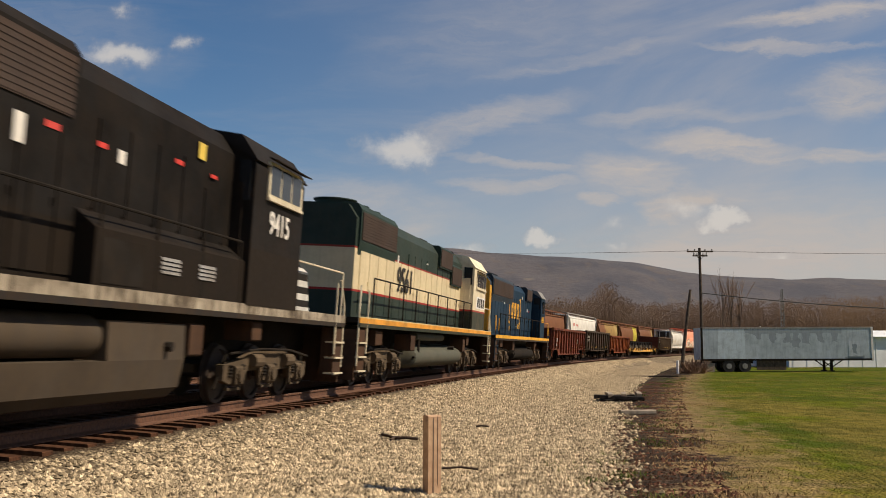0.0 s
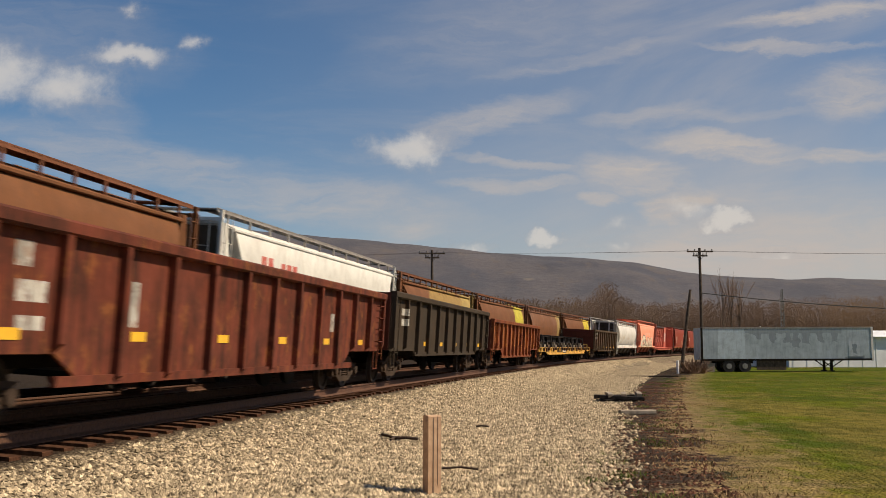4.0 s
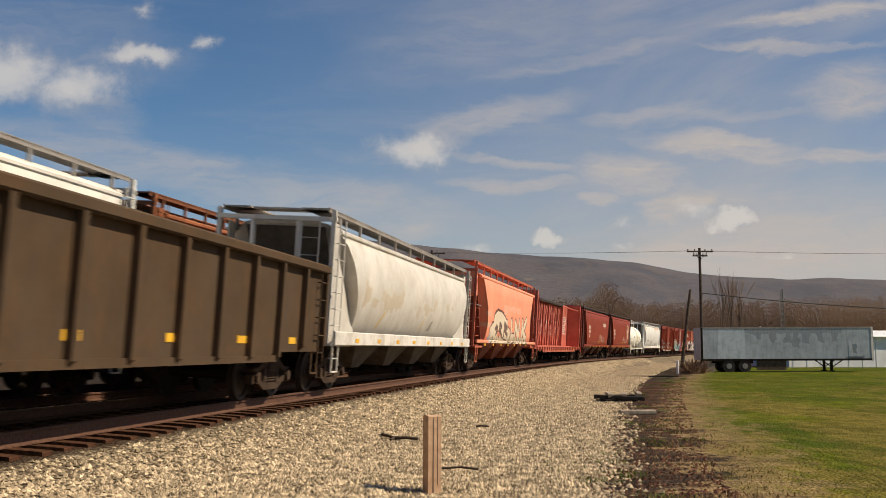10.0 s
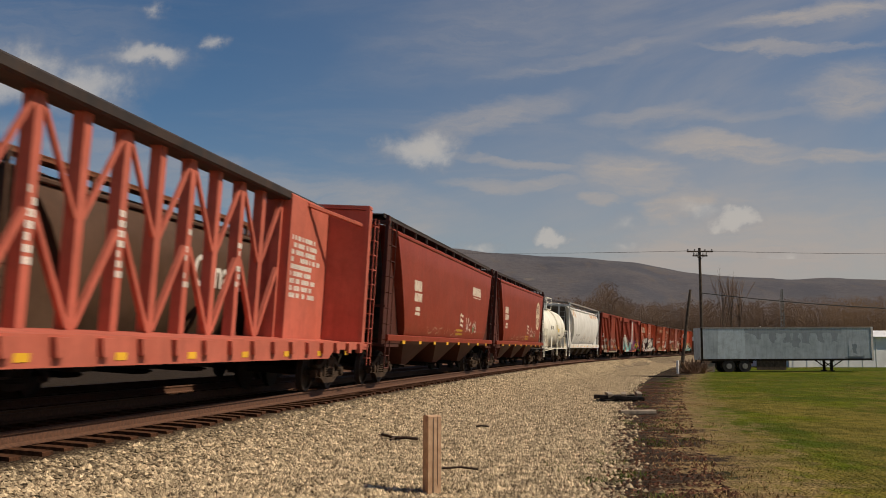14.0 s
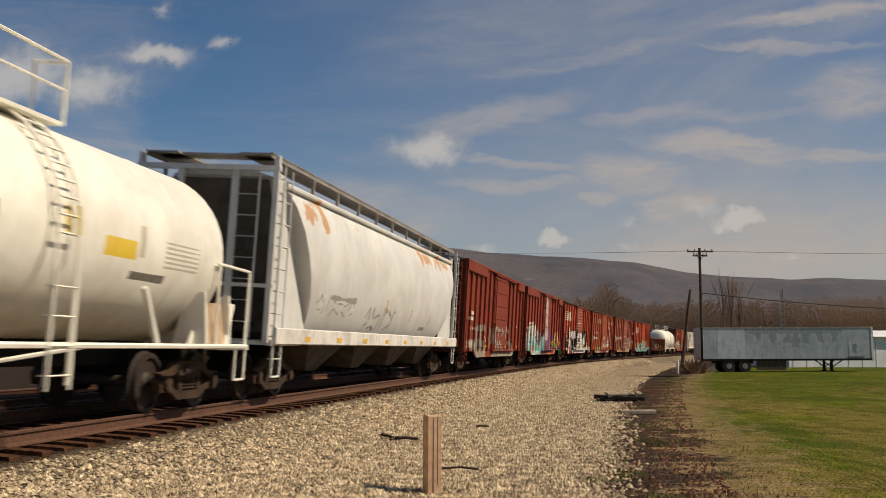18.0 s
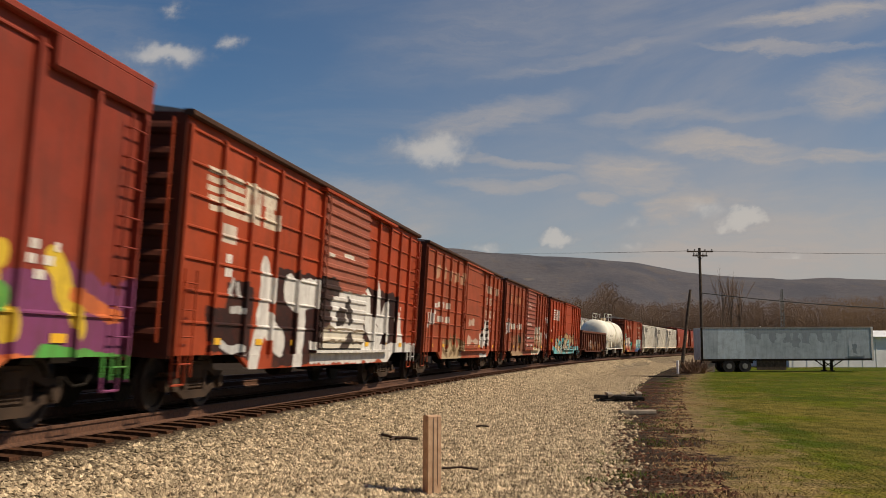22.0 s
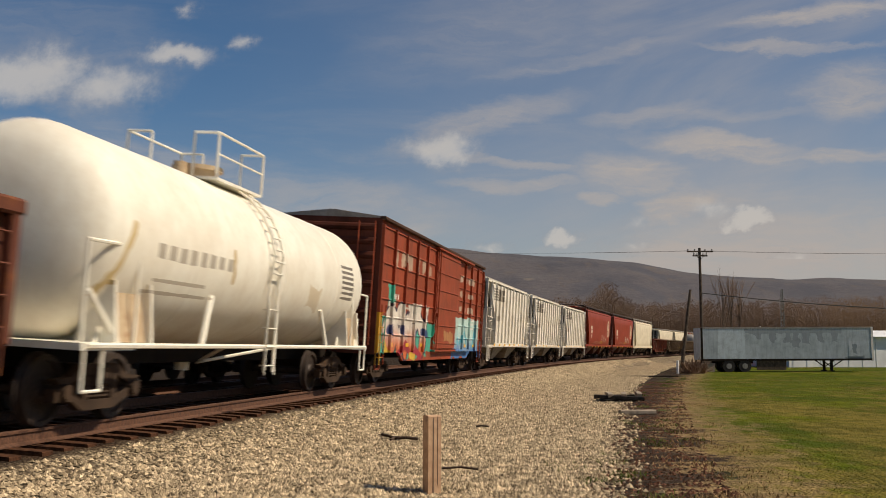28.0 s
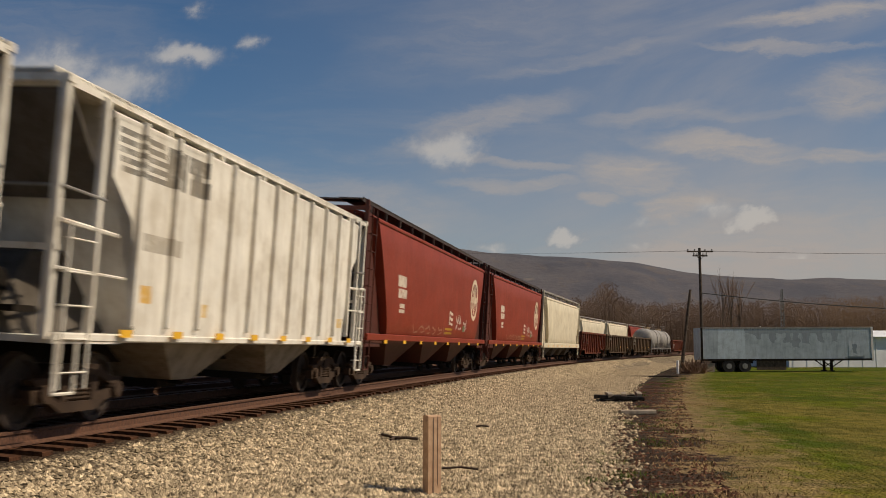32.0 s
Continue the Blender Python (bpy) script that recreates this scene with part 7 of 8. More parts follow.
X3 = paint("red boxcar paint with black and white graffiti", RED, (0.1, 0.035, 0.02), 0.36, streak=0.85, layers=(("area", -7.16, -6.13, 0.93, 1.66, INK, 0.3), ("area", -6.46, -5.19, 0.86, 2.14, INK, 0.25), ("area", -4.08, -0.44, 0.70, 2.52, INK, 0.22), ("area", -0.96, 5.65, 0.92, 2.55, INK, 0.25), ("area", 4.08, 5.90, 0.92, 2.49, INK, 0.15), ("area", -1.82, 8.80, 0.69, 1.18, CHALK, 0.2), ("area", -1.17, 2.36, 1.17, 1.62, (0.74, 0.69, 0.56), 0.12), ("lines", ((-4.73, 2.45, -4.60, 2.08), (-4.65, 2.00, -4.68, 1.54), (-4.68, 1.54, -5.06, 0.74), (-4.77, 1.57, -3.63, 1.12), (-4.68, 2.00, -4.33, 2.12),), 0.24, CHALK), ("lines", ((-2.48, 2.15, -2.59, 0.78), (-3.34, 2.19, -2.96, 2.03), (-2.96, 2.03, -1.17, 2.24), (-1.28, 2.14, -0.54, 1.59),), 0.3, CHALK), ("lines", ((-0.22, 2.36, 1.90, 2.35), (1.82, 2.40, 1.77, 1.66), (-0.76, 1.58, 0.36, 1.77),), 0.27, CHALK), ("lines", ((2.69, 2.22, 2.89, 1.70), (2.89, 1.70, 3.99, 1.24), (3.99, 1.24, 4.85, 2.15), (4.85, 2.15, 4.91, 1.38), (3.72, 2.52, 3.91, 1.92), (6.38, 1.67, 6.76, 1.06),), 0.29, CHALK), ("lines", ((-6.30, 1.95, -6.20, 2.13), (-5.99, 2.08, -5.92, 1.91), (-6.19, 1.68, -5.78, 1.67), (-6.47, 1.07, -5.44, 0.97),), 0.07, (0.62, 0.64, 0.62)), ("area", -6.9, -6.2, 2.75, 3.05, (0.7, 0.62, 0.52), 0.06)), rects=horse_mark(-7.66, 3.53, 3.4, 0.68, (0.78, 0.7, 0.55)))
X4 = paint("faded red boxcar paint", (0.34, 0.062, 0.022), (0.1, 0.045, 0.025), 0.41, streak=0.85, fade=0.05, layers=(("area", -4.9, -1.2, 0.5, 1.2, (0.5, 0.4, 0.24), 0.7), ("lines", tag_lines(-4.8, -1.4, 0.8, 1.5, 4, 71), 0.1, (0.2, 0.13, 0.06)), ("area", -7.5, -6.4, 1.85, 2.2, (0.65, 0.6, 0.55), 0.35), ("area", -0.6, 2.6, 1.2, 1.45, (0.6, 0.45, 0.35), 0.4), ("area", -0.4, 0.8, 1.95, 2.2, (0.6, 0.45, 0.35), 0.3), ("area", 2.89, 4.75, 1.12, 1.64, CHALK, 0.2), ("area", 3.31, 5.54, 1.17, 1.88, CHALK, 0.15), ("area", 4.06, 5.20, 1.84, 2.32, CHALK, 0.2), ("area", 3.12, 4.86, 0.55, 0.82, CHALK, 0.15), ("lines", ((3.31, 1.88, 3.68, 2.06), (3.68, 2.06, 4.17, 2.18), (3.13, 1.58, 3.50, 1.67), (3.50, 1.67, 3.40, 1.37), (3.69, 1.98, 4.02, 1.31),), 0.05, INK), ("lines", ((4.55, 2.12, 4.93, 2.15), (4.46, 1.84, 5.08, 1.91), (4.50, 1.60, 5.19, 1.67), (4.51, 1.36, 5.28, 1.42), (4.45, 1.20, 5.12, 1.21),), 0.07, INK), *(("area", -6.6 + 1.1 * k, -6.0 + 1.1 * k, 3.45, 3.85, (0.55, 0.33, 0.2), 0.28) for k in range(5)), *(("area", 3.6 + 0.8 * k, 4.05 + 0.8 * k, 3.5, 3.82, (0.56, 0.44, 0.33), 0.16) for k in range(5)), *(("area", -6.1 + 0.7 * k, -5.7 + 0.7 * k, z, z + 0.2, CREAMW, 0.06) for k in range(3) for z in (2.45, 1.95))))
X5 = paint("worn red boxcar paint", (0.29, 0.055, 0.022), (0.1, 0.045, 0.025), 0.44, streak=0.85, fade=0.06, layers=(("area", -7.5, -6.5, 1.85, 2.4, (0.62, 0.6, 0.6), 0.3), ("area", -6.1, -1.2, 0.5, 1.7, (0.26, 0.11, 0.06), 1.1), ("area", -6.1, -1.4, 0.3, 0.95, (0.42, 0.28, 0.16), 0.8), ("area", -3.4, -2.6, 1.3, 1.8, (0.06, 0.07, 0.05), 0.3), ("area", -5.9, -5.0, 1.3, 1.6, (0.5, 0.2, 0.12), 0.2), ("area", 1.82, 6.52, 0.70, 1.10, (0.74, 0.68, 0.52), 0.15), ("letters", ((2.27, 1.89, 2.42, 1.23), (3.41, 2.05, 3.67, 1.25), (4.59, 2.07, 4.88, 1.27), (5.79, 1.74, 5.98, 1.29),), 0.36, (0.3, 0.13, 0.06), 0.3, ((0.66, 0.46, 0.22), (0.76, 0.72, 0.6), 1.0, 1.9)), ("lines", ((3.27, 2.25, 3.70, 2.29), (4.51, 2.22, 4.77, 2.22), (5.11, 2.31, 5.49, 2.30),), 0.1, (0.7, 0.64, 0.52)), ("lines", ((3.14, 1.82, 3.70, 1.89), (3.26, 1.55, 3.76, 1.54), (4.33, 1.82, 5.00, 1.90), (2.14, 1.50, 2.61, 1.53), (4.47, 1.53, 5.17, 1.52),), 0.04, (0.3, 0.16, 0.07)), ("lines", ((8.09, 3.01, 8.44, 2.66), (8.03, 2.04, 8.54, 1.58),), 0.12, (0.62, 0.6, 0.58)), *(("area", -6.0 + 0.9 * k, -5.5 + 0.9 * k, 2.05, 2.35, CREAMW, 0.2) for k in range(4)), *(("area", -6.6 + 1.0 * k, -6.0 + 1.0 * k, 3.4, 3.8, (0.5, 0.2, 0.09), 0.3) for k in range(5))))
X6 = paint("red boxcar paint with turquoise graffiti", RED, (0.1, 0.035, 0.02), 0.36, streak=0.85, layers=(("area", -6.36, 8.24, 0.49, 1.23, (0.16, 0.58, 0.62), 0.35), ("area", -5.30, 1.61, 1.14, 1.73, (0.16, 0.58, 0.62), 0.5), ("letters", ((-4.70, 1.56, -4.00, 0.86), (-3.37, 1.79, -4.09, 1.25), (-4.09, 1.25, -2.73, 0.82), (-2.15, 1.83, -2.01, 0.85), (-1.07, 2.04, -1.45, 0.84), (-1.07, 2.04, 0.85, 1.89), (0.85, 1.89, -0.79, 1.40), (-0.79, 1.40, 1.15, 0.79), (1.75, 1.92, 1.87, 0.72), (1.75, 1.92, 3.70, 1.76), (3.70, 1.76, 1.99, 1.31), (4.65, 1.96, 4.51, 0.70), (6.89, 1.55, 6.87, 0.68),), 0.26, INK, 0.18, ((0.66, 0.6, 0.48), (0.5, 0.36, 0.18), 0.8, 1.9)), ("lines", ((-0.99, 1.28, 1.52, 1.46), (-3.14, 1.26, -2.15, 1.41), (3.13, 0.98, 5.54, 1.34),), 0.035, INK), ("area", -7.4, -6.8, 1.5, 1.7, (0.75, 0.42, 0.03), 0.03)), rects=horse_mark(-7.25, 3.38, 3.2, 0.72, (0.78, 0.75, 0.68)))
X7 = paint("oxide red boxcar with colourful graffiti", (0.3, 0.055, 0.022), (0.1, 0.045, 0.025), 0.41, streak=0.85, layers=(("area", -8.36, -7.69, 0.87, 1.92, (0.06, 0.45, 0.33), 0.25), ("area", -7.58, -6.83, 2.07, 2.83, (0.06, 0.45, 0.33), 0.3), ("area", -8.08, -1.52, 0.80, 1.78, (0.06, 0.45, 0.33), 0.5), ("area", -6.25, -4.83, 2.15, 2.27, (0.6, 0.57, 0.48), 0.25), ("letters", ((-7.62, 1.20, -7.70, 1.53), (-7.70, 1.53, -7.48, 1.85), (-7.48, 1.85, -7.02, 1.99), (-7.02, 1.99, -6.60, 1.80), (-6.60, 1.80, -6.44, 1.44), (-6.44, 1.44, -6.73, 1.15), (-6.73, 1.15, -7.35, 1.14), (-6.21, 2.01, -5.74, 1.97), (-5.74, 1.97, -5.60, 1.62), (-5.60, 1.62, -6.01, 1.38), (-6.01, 1.38, -6.02, 1.00), (-4.60, 2.00, -5.08, 1.48), (-5.08, 1.48, -5.26, 1.00), (-3.72, 2.01, -4.31, 1.51), (-4.31, 1.51, -4.10, 1.00), (-3.66, 2.02, -2.98, 1.55), (-2.98, 1.55, -3.06, 1.00), (-2.58, 1.99, -2.66, 1.18), (-5.13, 1.77, -4.43, 1.08),), 0.36, (0.012, 0.02, 0.05), 0.27, ((0.72, 0.17, 0.06), (0.82, 0.76, 0.66), 0.95, 1.75)), ("lines", ((-7.42, 1.51, -7.24, 1.62), (-7.24, 1.62, -6.93, 1.43), (-5.89, 1.61, -5.61, 1.47), (-4.17, 1.34, -3.89, 1.52), (-3.10, 1.55, -2.21, 1.48),), 0.11, (0.03, 0.07, 0.2)), ("lines", ((-6.15, 0.85, -5.20, 1.16), (-5.20, 1.16, -4.38, 0.83), (-4.38, 0.83, -4.01, 1.09), (-4.01, 1.09, -3.05, 0.72),), 0.13, (0.4, 0.03, 0.06)), ("lines", ((-7.73, 1.14, -7.37, 0.87), (-4.57, 0.83, -3.96, 0.78),), 0.12, (0.75, 0.5, 0.06)), ("area", 2.19, 8.18, 0.68, 2.20, ((0.04, 0.2, 0.5), (0.55, 0.76, 0.7), 0.75, 1.6), 0.22), ("lines", ((2.99, 1.93, 3.38, 1.24), (3.84, 1.25, 4.69, 1.79), (4.69, 1.79, 5.35, 1.26), (6.03, 1.84, 5.93, 1.13), (7.21, 1.87, 6.80, 1.13),), 0.12, (0.12, 0.5, 0.6)), ("area", 0.14, 1.89, 1.23, 1.65, (0.5, 0.24, 0.1), 0.4), ("area", -8.8, -8.4, 0.6, 2.0, (0.78, 0.42, 0.03), 0.02), *(("area", -7.2 + 0.95 * k, -6.75 + 0.95 * k, 3.35, 3.75, (0.56, 0.42, 0.31), 0.4) for k in range(6)), *(("area", 3.4 + 0.9 * k, 3.9 + 0.9 * k, z, z + 0.2, (0.56, 0.44, 0.34), 0.2) for k in range(4) for z in (3.6, 3.0, 2.45)), *(("area", -6.2 + 1.1 * k, -5.5 + 1.1 * k, 2.15, 2.35, CREAMW, 0.25) for k in range(4))))
DOORPINK = paint("faded pink-red door", (0.34, 0.1, 0.06), (0.12, 0.06, 0.04), 0.3, layers=(("area", -1.7, -0.8, 1.0, 2.55, INK, 0.15), ("area", -0.8, 2.2, 0.9, 2.32, CHALK, 0.18), ("lines", ((-0.2, 1.75, 0.2, 1.75), (0.5, 2.05, 0.75, 1.75), (-0.9, 2.4, -0.4, 2.35)), 0.2, INK), ("area", -1.4, 2.2, 0.95, 1.42, (0.74, 0.69, 0.56), 0.1), ("lines", ((-1.3, 1.48, 2.0, 1.45), (-1.3, 1.2, 2.0, 1.18)), 0.03, (0.2, 0.16, 0.1)), ("lines", ((0.2, 0.95, 0.9, 1.25),), 0.16, INK), ("area", -1.3, -0.9, 3.0, 3.1, CREAMW, 0.04), ("area", 0.0, 0.8, 3.1, 3.18, CREAMW, 0.04)))
DOORFADE = paint("faded red ribbed door", (0.27, 0.075, 0.05), (0.12, 0.06, 0.04), 0.45, streak=0.8, layers=(("lines", ((-0.4, 3.62, 0.5, 3.52), (-0.4, 3.45, 0.5, 3.36)), 0.05, (0.6, 0.42, 0.36)), ("lines", ((-1.05, 2.48, 0.8, 2.42),), 0.08, (0.6, 0.42, 0.36)), ("area", -1.0, 1.6, 1.58, 1.7, (0.1, 0.05, 0.035), 0.03), ("area", -0.9, 0.0, 1.6, 1.7, CHALK, 0.03), ("area", 0.5, 1.6, 1.6, 1.68, CHALK, 0.03), ("area", -0.9, -0.5, 1.15, 1.3, CHALK, 0.06), ("area", 0.7, 1.2, 1.12, 1.3, CHALK, 0.06), ("area", -1.1, -0.7, 2.85, 3.0, CHALK, 0.08)))
boxcar(274.6, 291.5, X1, "tall red boxcar with grey graffiti along its sill", 4.55, (6, 5), (-1.65, 1.97), seed=1, fascia=True, seams=0)
boxcar(292.8, 309.7, X2, "tall red boxcar with pale blue graffiti", 4.55, (6, 5), (-1.45, 1.86), seed=2, fascia=True, seams=2)
boxcar(311.1, 327.9, X3, "bright red boxcar with large black and white graffiti", 4.5, (5, 5), (-1.6, 2.1), DOORPINK, seed=3, corr=True)
slogan, _ = boxcar(329.3, 346.0, X4, "faded red boxcar with worn lettering", 4.48, (5, 5), (-1.6, 2.1), seed=4)
WORN = paint("worn cream lettering", (0.6, 0.5, 0.38), (0.3, 0.07, 0.03), 0.55)
lettering("SERVES", 5.0, -1.456, 2.98, 0.46, WORN, slogan, "word")
lettering("THE SOUTH", 5.35, -1.456, 2.4, 0.46, WORN, slogan, "word", 1.05)
boxcar(347.5, 364.2, X5, "worn red boxcar with a pale ribbed door and graffiti", 4.5, (5, 5), (-1.45, 2.15), DOORFADE, seed=5, corr=True)
boxcar(365.8, 382.9, X6, "bright red boxcar with turquoise graffiti", 4.48, (5, 5), (-1.46, 2.3), seed=6)
gondola(384.2, 402.0, GON_E, "brown rusty gondola covered in faded graffiti", 2.5, 13, 0.76)
TANKX = paint("cream tank paint", (0.88, 0.84, 0.72), (0.45, 0.34, 0.21), 0.2, 0.4, 0.02, layers=(("lines", ((-5.75, 2.65, -6.2, 1.75),), 0.06, (0.6, 0.45, 0.2)), ("lines", ((-2.25, 2.6, -2.2, 2.15),), 0.05, (0.55, 0.42, 0.2)), ("area", -7.4, -7.15, 1.1, 1.6, (0.3, 0.24, 0.16), 0.5), ("area", 2.0, 2.8, 1.85, 2.3, (0.72, 0.63, 0.47), 0.3), ("area", -5.0, -3.2, 1.95, 2.0, (0.5, 0.46, 0.38), 0.02), ("area", -5.2, -3.0, 1.78, 1.83, (0.5, 0.46, 0.38), 0.02))
              + tuple(("area", -5.05 + 0.36 * k, -4.83 + 0.36 * k, 2.28, 2.48, (0.42, 0.39, 0.33), 0.05) for k in range(8)) + tuple(("area", 4.3, 5.3, 2.15 + 0.12 * k, 2.22 + 0.12 * k, (0.08, 0.08, 0.08), 0.03) for k in range(7)))
tank_car(403.4, 417.6, TANKX, "cream tank car with rusty manway and railings", 1.5, 2.5, barrel_in=0.5, plat=-0.7)
boxcar(418.5, 435.9, X7, "oxide red boxcar with large multicoloured graffiti", 4.5, (5, 4), (-1.45, 2.65), seed=7)

NSBAY = paint("dirty pale hopper bay", (0.3, 0.27, 0.22), (0.08, 0.06, 0.04), 0.7, 0.8, gloss=0.15)
NSW = paint("dirty white hopper paint", (0.76, 0.73, 0.65), (0.34, 0.26, 0.16), 0.4, 0.5, 0.06, rects=horse_mark(-5.95, 3.56, 2.9, 0.56, (0.16, 0.16, 0.15)) + ((-4.4, 2.45, 0.6, 0.12, (0.45, 0.42, 0.36)), (-4.8, 1.75, 0.16, 0.12, (0.75, 0.42, 0.05)), (-2.9, 1.6, 0.2, 0.1, (0.75, 0.5, 0.15)), (4.8, 1.6, 0.2, 0.1, (0.75, 0.5, 0.15))), streak=0.8)
first, _ = hopper(437.4, 451.8, NSW, "dirty white ribbed steel covered hopper", FLAT, 4.13, 2, ribs=11, walk_h=0.1, posts=7, slope=0.0, walkmt=NSW, inset=1.2, sill_z=1.3, panel=False, end="open", bay_mt=NSBAY)
CARS += [(copy_thing(first, pose(0, 0, 0)), 459.8, 2 * (7.2 - 1.7), False), (copy_thing(first, pose(0, 0, 0)), 475.0, 2 * (7.2 - 1.7), False)]
MR3 = mineral_red("brown-red hopper paint", 21, True)
c, hh = hopper(482.0, 501.8, MR3, "brown-red covered hopper with white marks", STRAIGHT, 4.55, 3, endmt=REDEND, walkmt=DARKWALK, walk_h=0.25, posts=12, slope=0.5, sill_z=1.24)
disc_mark(c, hh - 3.45, -1.556, 3.0, 0.84)
c, hh = hopper(502.6, 522.2, MR3, "brown-red covered hopper with white marks", STRAIGHT, 4.55, 3, endmt=REDEND, walkmt=DARKWALK, walk_h=0.25, posts=12, slope=0.5, sill_z=1.24)
disc_mark(c, hh - 3.45, -1.556, 3.0, 0.84)
HOP_CREAM = paint("cream hopper paint", (0.68, 0.62, 0.47), (0.3, 0.2, 0.1), 0.3, 0.5, 0.04)
hopper(522.9, 542.9, HOP_CREAM, "cream covered hopper with light stains", STRAIGHT, 4.5, 4, walk_h=0.3, posts=10, slope=0.5)
gondola(544.2, 561.7, GON_A, "rust-red ribbed steel gondola")
gondola(562.8, 584.2, GON_D, "black-brown ribbed steel gondola")
gondola(585.3, 606.5, GON_D, "black-brown ribbed steel gondola")
TANKK = paint("grey tank paint", (0.3, 0.29, 0.27), (0.1, 0.07, 0.05), 0.5)
tank_car(607.8, 620.5, TANKK, "grey tank car with dirty platform rails", 1.45, 2.45)
tank_car(621.4, 634.4, TANKK, "grey tank car with dirty platform rails", 1.45, 2.45)
gondola(635.5, 655.0, GON_A, "rust-red ribbed steel gondola")

# ---- overtaking train on the far track ----
BROWN = (0.17, 0.066, 0.024)
RB1 = paint("rusty brown hopper paint", BROWN, (0.1, 0.05, 0.025), 0.5, 0.6, 0.3)
RB2 = paint("rusty brown and straw hopper paint", BROWN, (0.1, 0.05, 0.025), 0.45, 0.6, 0.25, layers=(("area", -3.0, 9.5, 1.2, 4.6, (0.34, 0.22, 0.07), 2.2), ("area", 5.6, 9.0, 1.2, 4.6, (0.42, 0.3, 0.1), 0.6)))
RB3 = paint("brown hopper paint with yellow end", BROWN, (0.1, 0.05, 0.025), 0.45, 0.6, 0.3, rects=((6.0, 3.0, 1.9, 2.0, (0.62, 0.55, 0.06)),))
RB4 = paint("brown hopper paint with pale graffiti", BROWN, (0.1, 0.05, 0.025), 0.5, 0.6, 0.35, fade=0.1, strokes=tag_lines(-7.5, 3.5, 1.5, 1.9, 8, 120), inks=((0.4, 0.45, 0.38), (0.2, 0.16, 0.1), (0.2, 0.1, 0.05)), rects=((7.2, 3.0, 1.3, 2.0, (0.38, 0.27, 0.09)),))
RB5 = paint("brown hopper paint with yellow end patch", BROWN, (0.1, 0.05, 0.025), 0.45, 0.6, 0.3, layers=(("area", 4.0, 8.3, 1.2, 4.6, (0.64, 0.5, 0.05), 0.3), ("lines", ((5.1, 3.3, 5.75, 2.75), (5.2, 3.2, 5.7, 2.6), (7.3, 3.1, 6.6, 2.65), (7.2, 3.0, 6.55, 2.5)), 0.17, (0.16, 0.08, 0.02)), ("lines", ((4.9, 2.5, 5.6, 2.1), (6.6, 2.1, 7.5, 2.4), (5.7, 1.9, 6.4, 1.9), (6.1, 3.6, 6.1, 2.4)), 0.06, (0.2, 0.12, 0.02)), ("lines", ((6.0, 3.8, 7.8, 3.4), (7.9, 2.9, 7.6, 1.9)), 0.05, (0.42, 0.3, 0.04)), ("lines", ((-7.9, 3.0, -7.3, 2.9), (-7.3, 2.9, -7.8, 2.5), (-7.8, 2.5, -7.2, 2.4), (-7.2, 2.4, -7.7, 2.0), (-7.7, 2.0, -7.0, 1.75), (-7.0, 2.7, -6.8, 2.2), (-7.9, 1.7, -6.7, 1.65)), 0.1, CREAMW), ("lines", tag_lines(-1.5, 1.5, 1.5, 1.7, 4, 77), 0.05, CREAMW)))
CPW = paint("white hopper paint", (0.72, 0.7, 0.63), (0.3, 0.22, 0.14), 0.25, 0.5, 0.03, rects=tuple((-6.9 + 0.56 * k, 3.72 if k < 3 else 3.68, 0.22, 0.16 if k < 3 else 0.11, (0.55, 0.04, 0.03)) for k in (0, 1, 3, 4, 5)))
ORG = paint("orange-brown hopper paint", (0.3, 0.1, 0.04), (0.12, 0.06, 0.03), 0.45, 0.6, 0.3)
BEIGE = paint("beige hopper paint with yellow graffiti", (0.5, 0.43, 0.32), (0.2, 0.13, 0.07), 0.4, 0.6, 0.1, strokes=tag_lines(-5.5, 6.5, 1.6, 2.2, 8, 140), inks=((0.6, 0.5, 0.06), (0.05, 0.05, 0.05), (0.4, 0.36, 0.28)))
CAN = paint("dark brown hopper paint", (0.09, 0.05, 0.03), (0.05, 0.03, 0.02), 0.45, 0.6, 0.2)
RUSTWALK = paint("rusty walkway", (0.2, 0.075, 0.035), (0.1, 0.05, 0.03), 0.5, 0.7, 0.4)
for s0, s1, mt, text in ((47.0, 65.4, RB1, "rusty brown round-sided covered hopper"), (87.6, 106.2, RB2, "brown and straw-coloured round-sided covered hopper"), (107.2, 127.0, RB3, "brown round-sided covered hopper with a yellow painted end"),
                         (127.5, 146.0, RB4, "brown round-sided covered hopper with pale graffiti"), (147.0, 165.7, RB5, "brown round-sided covered hopper with a yellow painted end"), (186.4, 204.6, ORG, "orange-brown round-sided covered hopper"),
                         (205.4, 223.6, RB1, "rusty brown round-sided covered hopper"), (224.4, 242.4, RB1, "rusty brown round-sided covered hopper"), (243.2, 261.4, BEIGE, "beige round-sided covered hopper with yellow graffiti"), (262.2, 280.6, CAN, "dark brown round-sided covered hopper with white lettering")):
    c, hh = hopper(s0, s1, mt, text, BARREL, 4.5, 4, True, 0.26, 14, walkmt=RUSTWALK)
    if mt is CAN:
        lettering("Canada", 0.6, -1.606, 2.7, 1.15, WHITE, c, "word")
for s0, s1 in ((66.6, 87.0), (166.0, 185.8)):
    hopper(s0, s1, CPW, "white covered hopper with red lettering bars", STRAIGHT, 4.62, 4, True, 0.3, 12, sill_z=1.26)
RIBW = paint("white ribbed hopper paint", (0.62, 0.6, 0.54), (0.3, 0.22, 0.14), 0.35, 0.5, 0.03)
